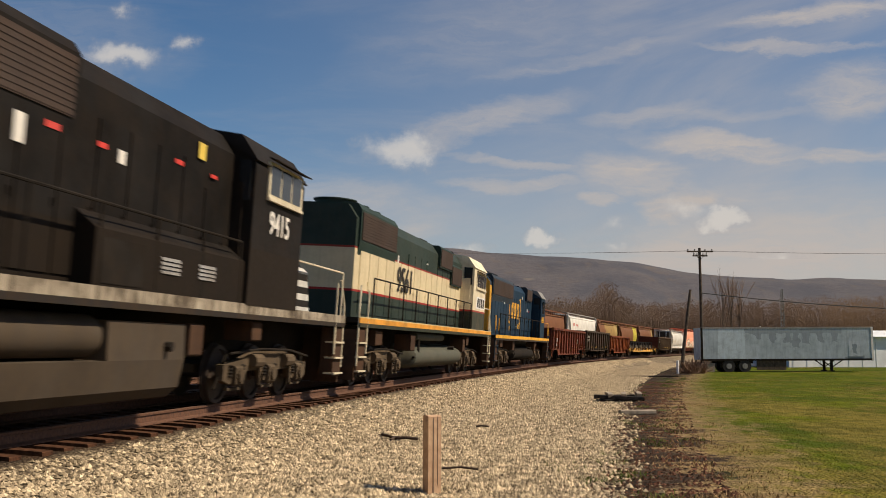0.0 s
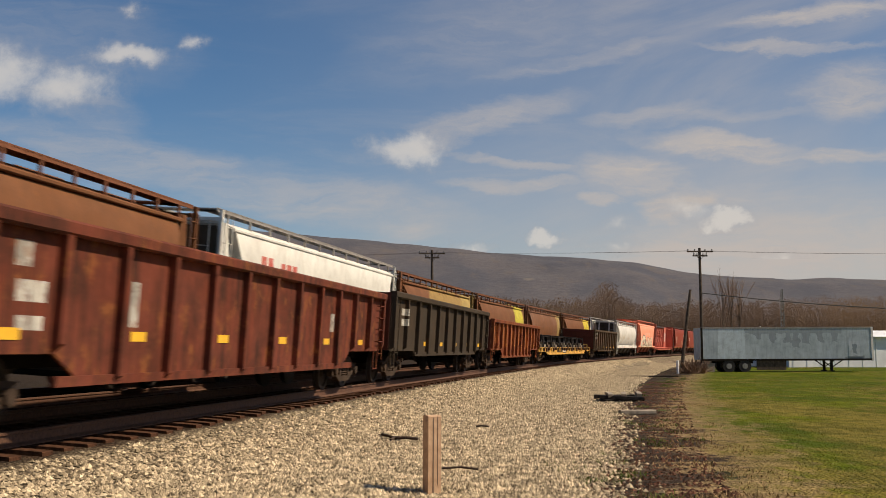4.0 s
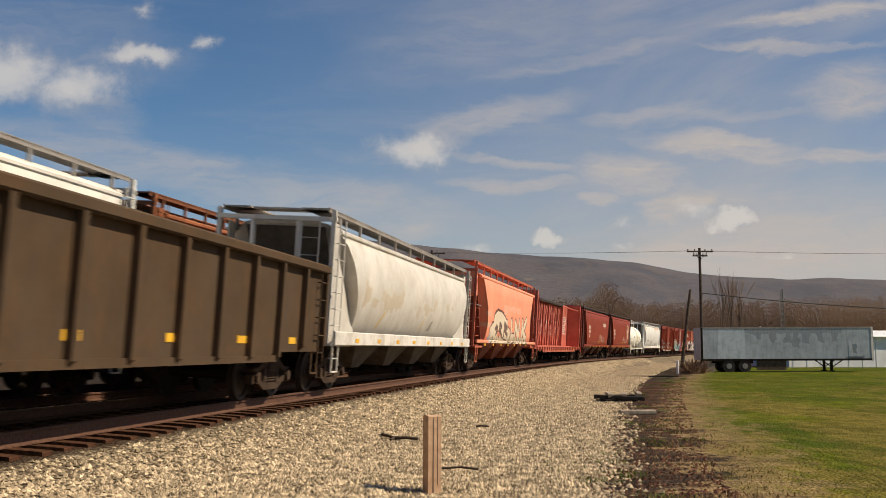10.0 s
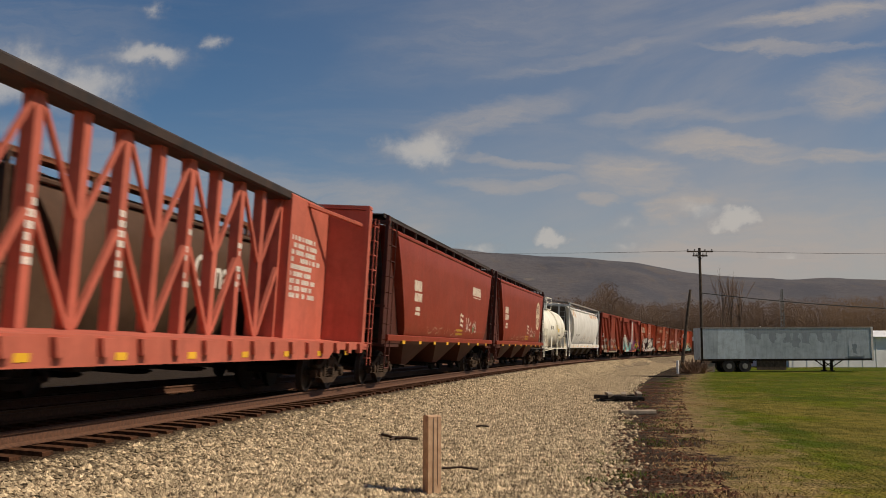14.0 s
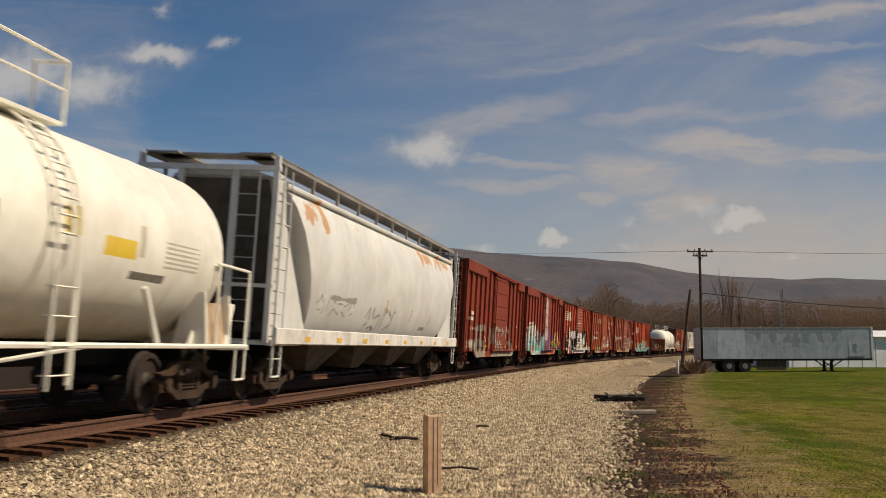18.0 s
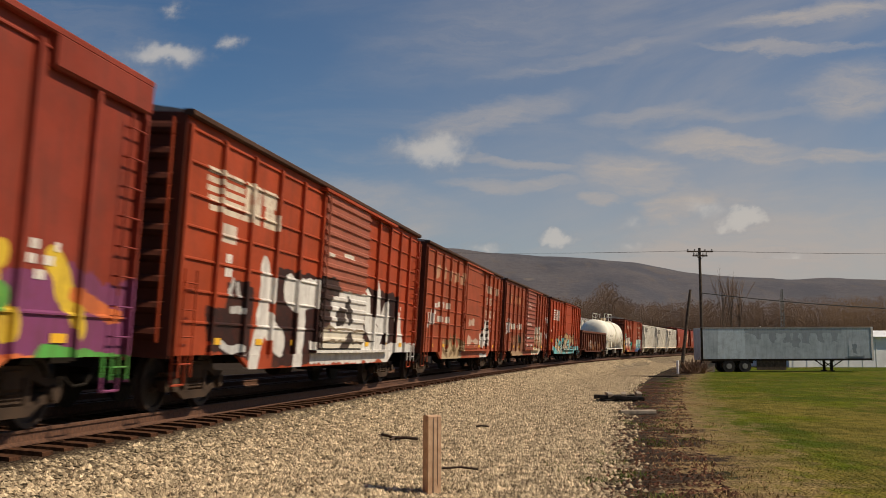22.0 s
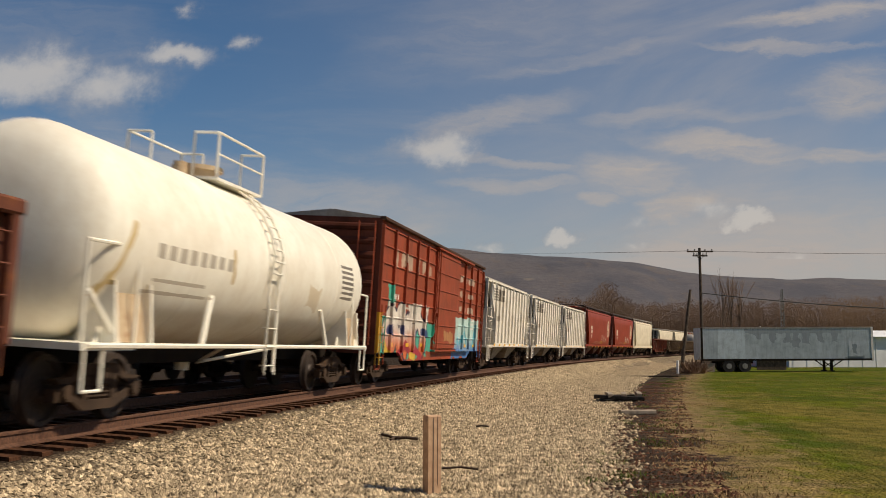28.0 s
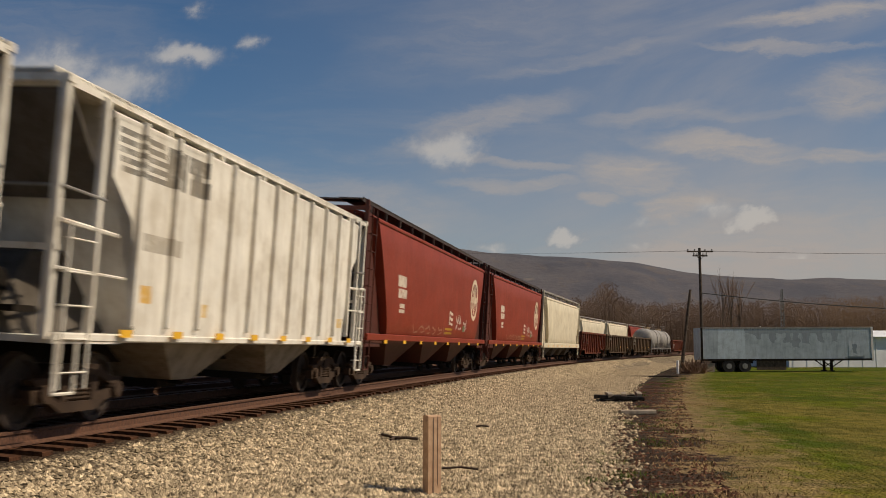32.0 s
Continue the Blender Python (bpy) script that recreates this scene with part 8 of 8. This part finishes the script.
hopper(521.0, 539.0, RIBW, "white ribbed steel covered hopper", FLAT, 4.5, 3, True, 0.12, 9, ribs=16)
gondola(540.0, 556.0, GON_B, "dark low ribbed steel gondola", 2.1, 10, 0.8, True)
hopper(722.6, 742.8, HOP_CREAM, "plain cream steel covered hopper", STRAIGHT, 4.5, 3, True, 0.3, 9)
hopper(744.0, 764.0, HOP_CREAM, "plain cream steel covered hopper", STRAIGHT, 4.5, 3, True, 0.3, 9)
hopper(765.0, 785.0, MR3, "red-brown covered hopper with round mark", STRAIGHT, 4.5, 3, True, 0.3, 9)


# ---- beside the line ----
def height_at(x, y):
    l = side_of(np.array([x]), np.array([y]))
    return float(ground_z(np.array([x]), np.array([y]), l)[0])


def semi_trailer():
    grey = paint("chalky blue-grey aluminium", (0.4, 0.455, 0.485), (0.17, 0.19, 0.2), 0.45, 0.6, 0.0, streak=0.6, layers=(("area", -5.6, -3.4, 1.1, 3.5, (0.58, 0.66, 0.7), 0.06), ("area", -3.3, -2.4, 1.0, 2.2, (0.5, 0.56, 0.6), 0.5))
                 + tuple(("area", x, x + 0.5, z, 3.3, (0.29, 0.33, 0.355), 0.45) for x, z in ((-2.6, 2.6), (-1.4, 2.2), (-0.2, 2.4), (0.5, 2.0), (1.3, 2.3), (2.4, 2.5), (3.6, 2.4))) + (("area", -3.4, 4.4, 3.15, 3.45, (0.31, 0.35, 0.375), 0.25), ("area", 5.0, 5.9, 1.3, 2.5, (0.5, 0.55, 0.58), 0.15), ("area", 5.3, 5.6, 1.5, 2.2, (0.22, 0.26, 0.28), 0.3), ("area", 4.6, 6.2, 1.05, 1.25, (0.22, 0.25, 0.26), 0.3)))
    root = thing("semi_trailer", "old blue-grey box semi-trailer parked on grass", "trailer")
    h = 6.95
    part("box_body", Mesh().soft(-h, h, -1.25, 1.25, 1.0, 3.6, 0.04), grey, root)
    part("top_rail", Mesh().box(-h - 0.02, h + 0.02, -1.27, -1.2, 3.52, 3.64), GALV, root)
    part("bottom_rail", Mesh().box(-h, h, -1.28, -1.22, 0.92, 1.08), UNDER, root)
    for x in (-h + 0.02, h - 0.06):
        part("corner_post", Mesh().soft(x - 0.06, x + 0.1, -1.28, -1.2, 0.95, 3.63, 0.02), WHITE if x > 0 else UNDER, root)
    for i in range(12):
        x = -h + 1.2 * (i + 0.5)
        part("panel_rib", Mesh().box(x - 0.02, x + 0.02, -1.253, -1.25, 1.08, 3.52), grey, root)
    for x in (-4.75, -3.45):
        for y in (-1.0, 1.0):
            w = part("wheel", Mesh().cyl((x, y - 0.25, 0.5), (x, y + 0.25, 0.5), 0.5, 22), TYRE, root, smooth=True)
            part("hub", Mesh().cyl((x, y - 0.27, 0.5), (x, y + 0.27, 0.5), 0.22, 14), GREYPAINT, w)
    part("bogie", Mesh().box(-5.6, -2.7, -0.9, 0.9, 0.7, 1.0), UNDER, root)
    for y in (-0.8, 0.8):
        leg = part("landing_leg", Mesh().box(3.62, 3.8, y - 0.08, y + 0.08, 0.12, 1.0).box(3.5, 3.92, y - 0.15, y + 0.15, 0.05, 0.13), UNDER, root)
        part("leg_brace", Mesh().tube([(3.7, y, 0.35), (4.7, y, 1.0)], 0.045).tube([(3.7, y, 0.4), (2.9, y, 1.0)], 0.045), UNDER, leg)
    part("rear_bumper", Mesh().box(-h, -h + 0.12, -1.2, 1.2, 0.45, 0.6).box(-h, -h + 0.1, -0.8, -0.7, 0.5, 1.0).box(-h, -h + 0.1, 0.7, 0.8, 0.5, 1.0), UNDER, root)
    part("side_hatch", Mesh().box(5.0, 6.2, -1.268, -1.25, 1.2, 2.2), grey, root)
    part("skirt_panel", Mesh().box(-2.5, -0.1, -1.2, -1.16, 0.18, 0.98), DARKWOOD, root)
    part("stacked_box", Mesh().soft(-6.9, -5.9, -1.2, -0.6, 0.0, 0.75, 0.04), TIMBER, root)
    root.matrix_basis = pose(27.85, 83.6, height_at(27.85, 83.6) - 0.02, 0, 0, 0.2)
    return root


TYRE = rough_stuff("dusty rubber", (0.02, 0.02, 0.02), (0.05, 0.045, 0.04), 12, 0.9, 0.3)
POLE = rough_stuff("weathered pole wood", (0.05, 0.038, 0.03), (0.11, 0.085, 0.065), 5, 0.95, 0.5)
WIRE = rough_stuff("wire", (0.015, 0.015, 0.015), (0.02, 0.02, 0.02), 1, 0.6, 0.0)


def utility_pole(x, y, h, yaw, label):
    root = thing("utility_pole", label, "utility pole", "utility poles")
    part("shaft", Mesh().cyl((0, 0, 0), (0, 0, h), 0.17, 10, 0.12), POLE, root, smooth=True)
    for z, w in ((h - 0.35, 1.25), (h - 0.75, 0.7)):
        arm = part("crossarm", Mesh().box(-w, w, -0.17, -0.06, z - 0.06, z + 0.06), POLE, root)
        for k in (-w + 0.1, -w * 0.4, w * 0.4, w - 0.1):
            part("insulator", Mesh().cyl((k, -0.11, z + 0.06), (k, -0.11, z + 0.22), 0.05, 8, 0.07), GREYPAINT, arm)
    part("brace", Mesh().tube([(-0.7, -0.12, h - 0.4), (0, -0.14, h - 1.1), (0.7, -0.12, h - 0.4)], 0.025), POLE, root)
    root.matrix_basis = pose(x, y, height_at(x, y), 0, 0, yaw)
    return root


def wire(a, b, sag, label="thin dark overhead wire between wooden poles", r=0.009):
    a, b = Vector(a), Vector(b)
    pts = [a.lerp(b, i / 14) - Vector((0, 0, sag * 4 * (i / 14) * (1 - i / 14))) for i in range(15)]
    solid("overhead_wire", Mesh().tube(pts, r, 5), WIRE, label, "wire", "overhead wires")


def bare_tree(x, y, h, seed, label, spread=0.35):
    rng = random.Random(seed)
    root = thing("bare_tree", label, "tree", "bare trees")
    limbs, twigs = Mesh(), Mesh()
    trunk = Mesh().cyl((0, 0, 0), (0.05 * h * rng.uniform(-0.5, 0.5), 0, h * 0.55), h * 0.008, 8, h * 0.004)

    def grow(p, d, length, r, depth):
        q = p + d * length
        (limbs if depth < 2 else twigs).cyl(p, q, r, 5 if depth < 2 else 3, r * 0.6, caps=False)
        if depth < 4:
            for _ in range(3 if depth < 3 else 2):
                e = (d + Vector((rng.uniform(-1, 1), rng.uniform(-1, 1), rng.uniform(-0.2, 0.7))) * spread * 1.6).normalized()
                grow(p.lerp(q, rng.uniform(0.45, 1.0)), e, length * rng.uniform(0.5, 0.75), max(0.006, r * 0.55), depth + 1)

    for i in range(6):
        p = Vector((0, 0, h * rng.uniform(0.2, 0.55)))
        a = rng.uniform(0, 6.28)
        grow(p, Vector((math.cos(a) * spread, math.sin(a) * spread, 1)).normalized(), h * 0.28, h * 0.0045, 0)
    part("trunk", trunk, BARK, root)
    part("branch_frame", limbs, BARK, root)
    part("crown", twigs, TWIG, root)
    root.matrix_basis = pose(x, y, height_at(x, y), 0, 0, rng.uniform(0, 360))
    return root


BARK = rough_stuff("grey-brown bark", (0.09, 0.066, 0.05), (0.17, 0.125, 0.095), 6, 0.95, 0.4)
TWIG = rough_stuff("reddish brown twigs", (0.16, 0.1, 0.066), (0.26, 0.17, 0.11), 3, 0.95, 0.1)


def woods():
    """Far winter woods: thousands of stems and twig sprays in one mesh."""
    rng = np.random.default_rng(11)
    n, k = 8000, 76
    y = rng.uniform(390, 560, n)
    x = y * rng.uniform(-0.62, 0.64, n)
    h = rng.uniform(20, 24.5, n) * (0.97 + 0.05 * np.sin(x * 0.03 + 1) + 0.04 * np.sin(x * 0.11)) * y / 430
    h *= np.where(rng.random(n) < 0.4, rng.uniform(0.4, 0.9, n), 1.0) * (1 + 0.3 * np.exp(-((x / y - 0.162) / 0.012) ** 2))
    t = rng.uniform(0.03, 1.0, (n, k)) ** 0.85
    w = np.sqrt(np.clip(1.03 - t, 0, 1)) * h[:, None] * 0.2 + 0.3
    px = x[:, None] + rng.uniform(-1, 1, (n, k)) * w
    py = y[:, None] + rng.uniform(-1, 1, (n, k)) * w
    pz = -1.8 + h[:, None] * t
    ln, a = rng.uniform(0.5, 1.5, (n, k)), rng.uniform(-1.5, 1.5, (n, k))
    tri = np.stack([np.stack([px, py, pz], -1), np.stack([px + 0.2, py + 0.1, pz], -1), np.stack([px + np.sin(a) * ln, py, pz + np.cos(a) * ln], -1)], 2).reshape(-1, 3)
    lean = rng.uniform(-1.5, 1.5, n)
    z = np.full(n, -1.5)
    stem = np.stack([np.stack([x - 0.2, y, z], -1), np.stack([x + 0.2, y, z], -1), np.stack([x + lean, y, z + h * 0.8], -1)], 1).reshape(-1, 3)
    v = np.concatenate([tri, stem])
    me = bpy.data.meshes.new("winter_woods")
    me.from_pydata(v.tolist(), [], np.arange(len(v)).reshape(-1, 3).tolist())
    me.materials.append(rough_stuff("winter wood stems", (0.072, 0.046, 0.032), (0.125, 0.082, 0.054), 0.09, 0.95, 0.0, False, c=(0.15, 0.096, 0.055)))
    tagged(new("winter_woods", me), "brown leafless woods beyond the line", "woods", kind="stuff")


def mountain():
    """A long wooded ridge far off."""
    ridge_u = np.array([-1.6, -0.9, -0.5, -0.28, -0.16, -0.02, 0.04, 0.1, 0.15, 0.195, 0.235, 0.29, 0.345, 0.45, 0.7, 1.6])
    ridge_v = np.array([0.07, 0.1, 0.121, 0.1285, 0.1155, 0.1015, 0.0945, 0.0905, 0.0895, 0.085, 0.076, 0.0705, 0.068, 0.0665, 0.055, 0.04])
    us = np.linspace(-1.5, 1.5, 320)
    ds = np.linspace(750, 2150, 60)
    V, rng = [], np.random.default_rng(2)
    for j, d in enumerate(ds):
        t = np.clip((d - 750) / 1000.0, 0, 1.35)
        lift = t * t * (3 - 2 * t) if t < 1 else 1 - (t - 1) * 1.6
        for u in us:
            top = np.interp(u, ridge_u, ridge_v) * 1750
            fold = noise.noise((u * 9, d * 0.0042, 1.0)) * 6 + noise.noise((u * 30, d * 0.012, 5.0)) * 3
            V.append((u * d, d, -3 + top * lift * (1 if t < 1 else 1) + fold * min(1, t * 2) * (1 - 0.86 * max(0, 1 - abs(t - 1) * 5))))
    n = len(us)
    F = [(j * n + i, j * n + i + 1, (j + 1) * n + i + 1, (j + 1) * n + i) for j in range(len(ds) - 1) for i in range(n - 1)]
    mt, nn, out = material("wooded slope with haze in its colour")
    p = nn.put("ShaderNodeTexCoord").outputs["Object"]
    a = nn.noise(nn.scaled(p, (1, 0.5, 1)), 0.012, 6, 0.62)
    b = nn.noise(p, 0.12, 4, 0.7)
    # blue-grey tones: the haze of distance is mixed into the slope's colours
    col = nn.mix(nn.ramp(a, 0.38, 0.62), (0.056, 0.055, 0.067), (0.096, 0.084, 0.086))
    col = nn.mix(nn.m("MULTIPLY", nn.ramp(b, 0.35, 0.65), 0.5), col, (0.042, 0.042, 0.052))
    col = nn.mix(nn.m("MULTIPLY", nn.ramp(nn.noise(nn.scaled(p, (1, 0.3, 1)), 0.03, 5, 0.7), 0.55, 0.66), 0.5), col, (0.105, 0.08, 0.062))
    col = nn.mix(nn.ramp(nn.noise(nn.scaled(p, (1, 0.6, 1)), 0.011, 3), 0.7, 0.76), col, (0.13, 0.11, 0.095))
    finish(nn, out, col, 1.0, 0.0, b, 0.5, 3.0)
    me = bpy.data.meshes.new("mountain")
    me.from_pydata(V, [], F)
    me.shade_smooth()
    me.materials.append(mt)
    return tagged(new("mountain", me), "long blue-grey wooded mountain ridge in the distance", "mountain", kind="structure")


def stake():
    wood = rough_stuff("new pine", (0.42, 0.25, 0.14), (0.58, 0.38, 0.23), 9, 0.8, 0.4)
    x, y = -0.125, 10.65
    root = thing("survey_post", "square new pine post standing in the gravel", "post")
    part("shaft", Mesh().prism([(-0.072, -0.4), (0.072, -0.4), (0.072, 0.795), (0.06, 0.81), (-0.06, 0.81), (-0.072, 0.795)], -0.072, 0.072), wood, root)
    part("split_line", Mesh().box(-0.022, -0.012, -0.0745, -0.07, -0.2, 0.79).box(0.03, 0.036, -0.0745, -0.07, 0.1, 0.8), BARK, root)
    root.matrix_basis = pose(x, y, height_at(x, y), 0.4, 0.3, 24)


def sticks():
    dark = rough_stuff("dark driftwood", (0.035, 0.024, 0.018), (0.085, 0.06, 0.045), 10, 0.95, 0.5)
    for pts, r in ((((-1.05, 17.5), (-0.92, 17.1), (-0.8, 16.85), (-0.62, 16.75), (-0.42, 16.72)), 0.026), (((-0.86, 16.6), (-0.8, 16.85), (-0.66, 16.95)), 0.02), (((0.62, 19.4), (0.72, 19.33), (0.85, 19.36)), 0.018), (((-0.02, 12.6), (0.2, 12.55), (0.42, 12.5)), 0.014)):
        solid("driftwood_stick", Mesh().tube([(x, y, height_at(x, y) + 0.05 + 0.02 * (i % 2)) for i, (x, y) in enumerate(pts)], r, 6), dark, "short dark weathered stick lying on gravel", "stick", "sticks")


def tie_pile():
    old = rough_stuff("old creosoted timber", (0.012, 0.011, 0.011), (0.035, 0.03, 0.027), 8, 0.95, 0.6)
    rng = random.Random(6)
    for k in range(5):
        m = Mesh().soft(-0.62, 0.62, -0.08, 0.08, 0.0, 0.11, 0.015)
        ob = solid("old_tie", m, old, "old black railway tie lying in a heap", "railway tie", "discarded ties")
        x, y = 4.98 + rng.uniform(-0.15, 0.2), 29.2 + 0.26 * k
        ob.matrix_basis = pose(x, y, height_at(x, y) + (0.0 if k % 2 else 0.1) - 0.02, 0, rng.uniform(-4, 4), rng.uniform(-22, 16))
    for k in range(3):
        ob = solid("timber_block", Mesh().soft(-0.07, 0.07, -0.16, 0.16, 0.0, 0.12, 0.02), TIMBER, "grey timber end block among old ties", "timber block", "timber blocks")
        x, y = 4.75 + 0.42 * k, 29.3
        ob.matrix_basis = pose(x, y, height_at(x, y) + 0.16, 8, 0, rng.uniform(-20, 20))
    for x, y, w in ((4.55, 24.0, 0.42), (14.2, 68.5, 1.6)):
        ob = solid("timber_plank", Mesh().soft(-w, w, -0.12, 0.12, 0.0, 0.1, 0.02), TIMBER if w < 1 else old, "weathered plank lying on bare dirt", "plank", "planks")
        ob.matrix_basis = pose(x, y, height_at(x, y), 0, 0, 6)


def white_building():
    white = paint("white metal siding", (0.72, 0.73, 0.74), (0.4, 0.38, 0.34), 0.15, 0.5)
    root = thing("white_shed", "long low white metal shed beyond the trailer", "building")
    part("wall", Mesh().box(0, 46, 0, 18, 0, 3.15), white, root)
    part("roof", Mesh().prism([(-0.4, 3.1), (18.4, 3.1), (9, 3.9)], -0.4, 46.4), white, root)
    for k in range(3):
        part("window", Mesh().box(12.6 + 5 * k, 15.4 + 5 * k, -0.03, 0.02, 2.2, 2.75), GLASS, root)
    for k in range(30):
        part("siding_rib", Mesh().box(0.4 + 1.5 * k, 0.48 + 1.5 * k, -0.03, 0.0, 0, 3.1), white, root)
    root.matrix_basis = pose(34.3, 101.0, height_at(36, 101) - 0.1, 0, 0, 9)


def posts_and_masts():
    white = paint("white post paint", (0.75, 0.74, 0.7), (0.3, 0.25, 0.2), 0.2)
    for x, y, h in ((17.6, 76.5, 1.0), (52.5, 168, 5.6), (54.2, 172, 5.2), (92, 240, 5.2)):
        solid("white_marker", Mesh().cyl((x, y, height_at(x, y) - 0.1), (x, y, height_at(x, y) + h), 0.1, 8), white, "slim white marker post standing upright", "post", "marker posts")
    root = thing("lattice_mast", "slim grey lattice mast behind the trailer", "mast")
    m = Mesh()
    for a, b in ((-0.5, -0.5), (0.5, -0.5), (0.5, 0.5), (-0.5, 0.5)):
        m.tube([(a, b, 0), (a * 0.3, b * 0.3, 15)], 0.06, 4)
    part("legs", m, GREYPAINT, root)
    for k in range(12):
        z = 0.6 + 1.2 * k
        w = 0.5 - 0.35 * z / 15
        part("lacing", Mesh().tube([(-w, -w, z), (w, -w, z + 1.1), (w, w, z), (-w, w, z + 1.1), (-w, -w, z)], 0.04, 4), GREYPAINT, root)
    root.matrix_basis = pose(75, 224, height_at(75, 224))
    # leaning stump of a pole and brush at its foot
    solid("leaning_pole", Mesh().cyl((18.05, 77.5, height_at(18, 77.5) - 0.2), (19.0, 77.7, height_at(18, 77.5) + 6.4), 0.14, 8, 0.1), POLE, "weathered wooden pole leaning over brush", "pole", smooth=True)
    rng = random.Random(3)
    for cx_, cy in ((18.6, 77.2), (19.6, 78.4)):
        m = Mesh()
        for k in range(160):
            a, e = rng.uniform(0, 6.28), rng.uniform(0.2, 1.4)
            p = Vector((rng.uniform(-0.5, 0.5), rng.uniform(-0.4, 0.4), 0))
            m.tube([p, p + Vector((math.cos(a) * math.cos(e), math.sin(a) * math.cos(e), math.sin(e))) * rng.uniform(0.5, 1.3)], 0.02, 3)
        ob = solid("brush", m, TWIG, "tangle of dead brown brush at a pole's foot", "bush", "brush")
        ob.location = (cx_, cy, height_at(cx_, cy))


def cloud_sheet():
    """Low fair-weather cloud drifting on the wind: one flat layer high over the valley."""
    mt, n, out = material("drifting cumulus")
    p = n.put("ShaderNodeTexCoord").outputs["Object"]
    px, py, pz = n.xyz(p)
    ue = n.vec(n.m("DIVIDE", px, py), n.m("DIVIDE", CLOUD_H, py), 0.0)
    nz = n.put("ShaderNodeTexNoise", {"Vector": ue, "Scale": 17.0, "Detail": 8.0, "Roughness": 0.62})
    warp = n.v("ADD", ue, n.scaled(n.v("SUBTRACT", nz.outputs[1], (0.5, 0.5, 0.5)), (0.085, 0.05, 0.0)))
    dens, base = None, None
    for x, y, w, h, k in CLOUDS:
        c = ((x - 784) / 1790.0, (619 - y) / 1790.0, 0.0)
        q = n.v("DIVIDE", n.v("SUBTRACT", warp, c), (w / 1790.0, h / 1790.0, 1.0))
        b = n.m("MULTIPLY", n.m("SUBTRACT", 1.0, n.v("LENGTH", q)), k)
        dens = b if dens is None else n.m("MAXIMUM", dens, b)
    puff = n.noise(ue, 70.0, 6, 0.65)
    a = n.ramp(n.m("ADD", dens, n.m("MULTIPLY", n.m("SUBTRACT", puff, 0.5), 0.55)), -0.2, 0.85)
    col = n.mix(n.ramp(n.m("ADD", dens, n.m("MULTIPLY", puff, 0.5)), 0.15, 0.8), (0.46, 0.45, 0.47), (0.86, 0.8, 0.73))
    em = n.put("ShaderNodeEmission", {"Color": col, "Strength": 0.84}).outputs[0]
    tr = n.put("ShaderNodeBsdfTransparent").outputs[0]
    mx = n.put("ShaderNodeMixShader", (n.m("MULTIPLY", a, 0.72), tr, em)).outputs[0]
    n.t.links.new(mx, out.inputs[0])
    m = Mesh().add([(-2600, 700, 0), (2600, 700, 0), (2600, 4300, 0), (-2600, 4300, 0)], [(0, 1, 2, 3)])
    ob = new("cloud_layer", m.data("cloud_layer", mt))
    ob.location = (0, 0, CLOUD_H)
    return tagged(ob, "scattered small white clouds drifting across the sky", "clouds", kind="structure")


CLOUD_H = 380.0
# where each cloud stands at the start and its half size, on a plan of the sky, and how thick it is
CLOUDS = ((715, 255, 82, 34, 1.0), (955, 417, 44, 20, 1.35), (1280, 380, 56, 24, 1.5), (1200, 362, 55, 26, 0.55), (200, 88, 92, 26, 1.0), (318, 62, 26, 18, 0.6), (90, 146, 120, 48, 0.85), (-60, 118, 135, 62, 1.05), (-270, 105, 130, 60, 0.9), (1385, 462, 50, 20, 0.55), (1090, 405, 40, 16, 0.4), (215, 2, 22, 20, 0.5), (830, 437, 36, 12, 0.55), (1080, 438, 46, 12, 0.45))

semi_trailer()
utility_pole(24.2, 95.0, 11.35, 4, "wooden utility pole with two crossarms")
utility_pole(-1.05, 96.0, 11.35, 4, "wooden utility pole with two crossarms behind the train")
utility_pole(58.0, 93.5, 11.0, 4, "wooden utility pole with two crossarms")
for dx in (-1.1, 0.4):
    wire((-1.05 + dx, 95.9, 10.15), (24.2 + dx, 94.9, 10.15), 0.15)
    wire((24.2 + dx, 94.9, 10.15), (58 + dx, 93.4, 9.8), 0.25)
    wire((-40 + dx, 97, 10.2), (-1.05 + dx, 95.9, 10.15), 0.4)
wire((24.3, 94.9, 6.15), (58, 93.4, 4.3), 0.6, "thick sagging dark cable between wooden poles", 0.045)
bare_tree(40.2, 146, 11.5, 2, "tall slender leafless tree beyond the trailer", 0.14)
bare_tree(42.6, 150, 12.8, 5, "tall slender leafless tree beyond the trailer", 0.13)
bare_tree(43.6, 149, 11.0, 8, "slender leafless tree beyond the trailer", 0.15)
woods()
mountain()
white_building()
stake()
sticks()
tie_pile()
posts_and_masts()
clouds = cloud_sheet()


# ---- what moves ----
def motions():
    for car, mid, base, rear in CARS:
        rows = []
        for k in range(33):
            s = mid - (rear_run(k) if rear else front_run(k))
            rows.append((k, car_pose(s, base, GAP if rear else 0.0)))
        walk(car, rows)
        if rear:
            continue
        # the wheels roll while the car goes by
        times = [k / 30 for k in range(961) if -32 < mid - front_run(k / 30) < 20]
        if not times:
            continue
        for bogie in car.children:
            for w in bogie.children:
                if not w.name.startswith("wheelset"):
                    continue
                x, y, z = w.location
                turn = [(t, pose(x, y, z, 0, -math.degrees(front_run(t) / z), 0)) for t in times]
                ends = ([(0, turn[0][1])] if times[0] > 0.02 else []), ([(32, turn[-1][1])] if times[-1] < 31.98 else [])
                walk(w, ends[0] + turn + ends[1])
    walk(clouds, [(0, pose(0, 0, CLOUD_H)), (16, pose(41, 0, CLOUD_H)), (32, pose(82, 0, CLOUD_H))])


motions()
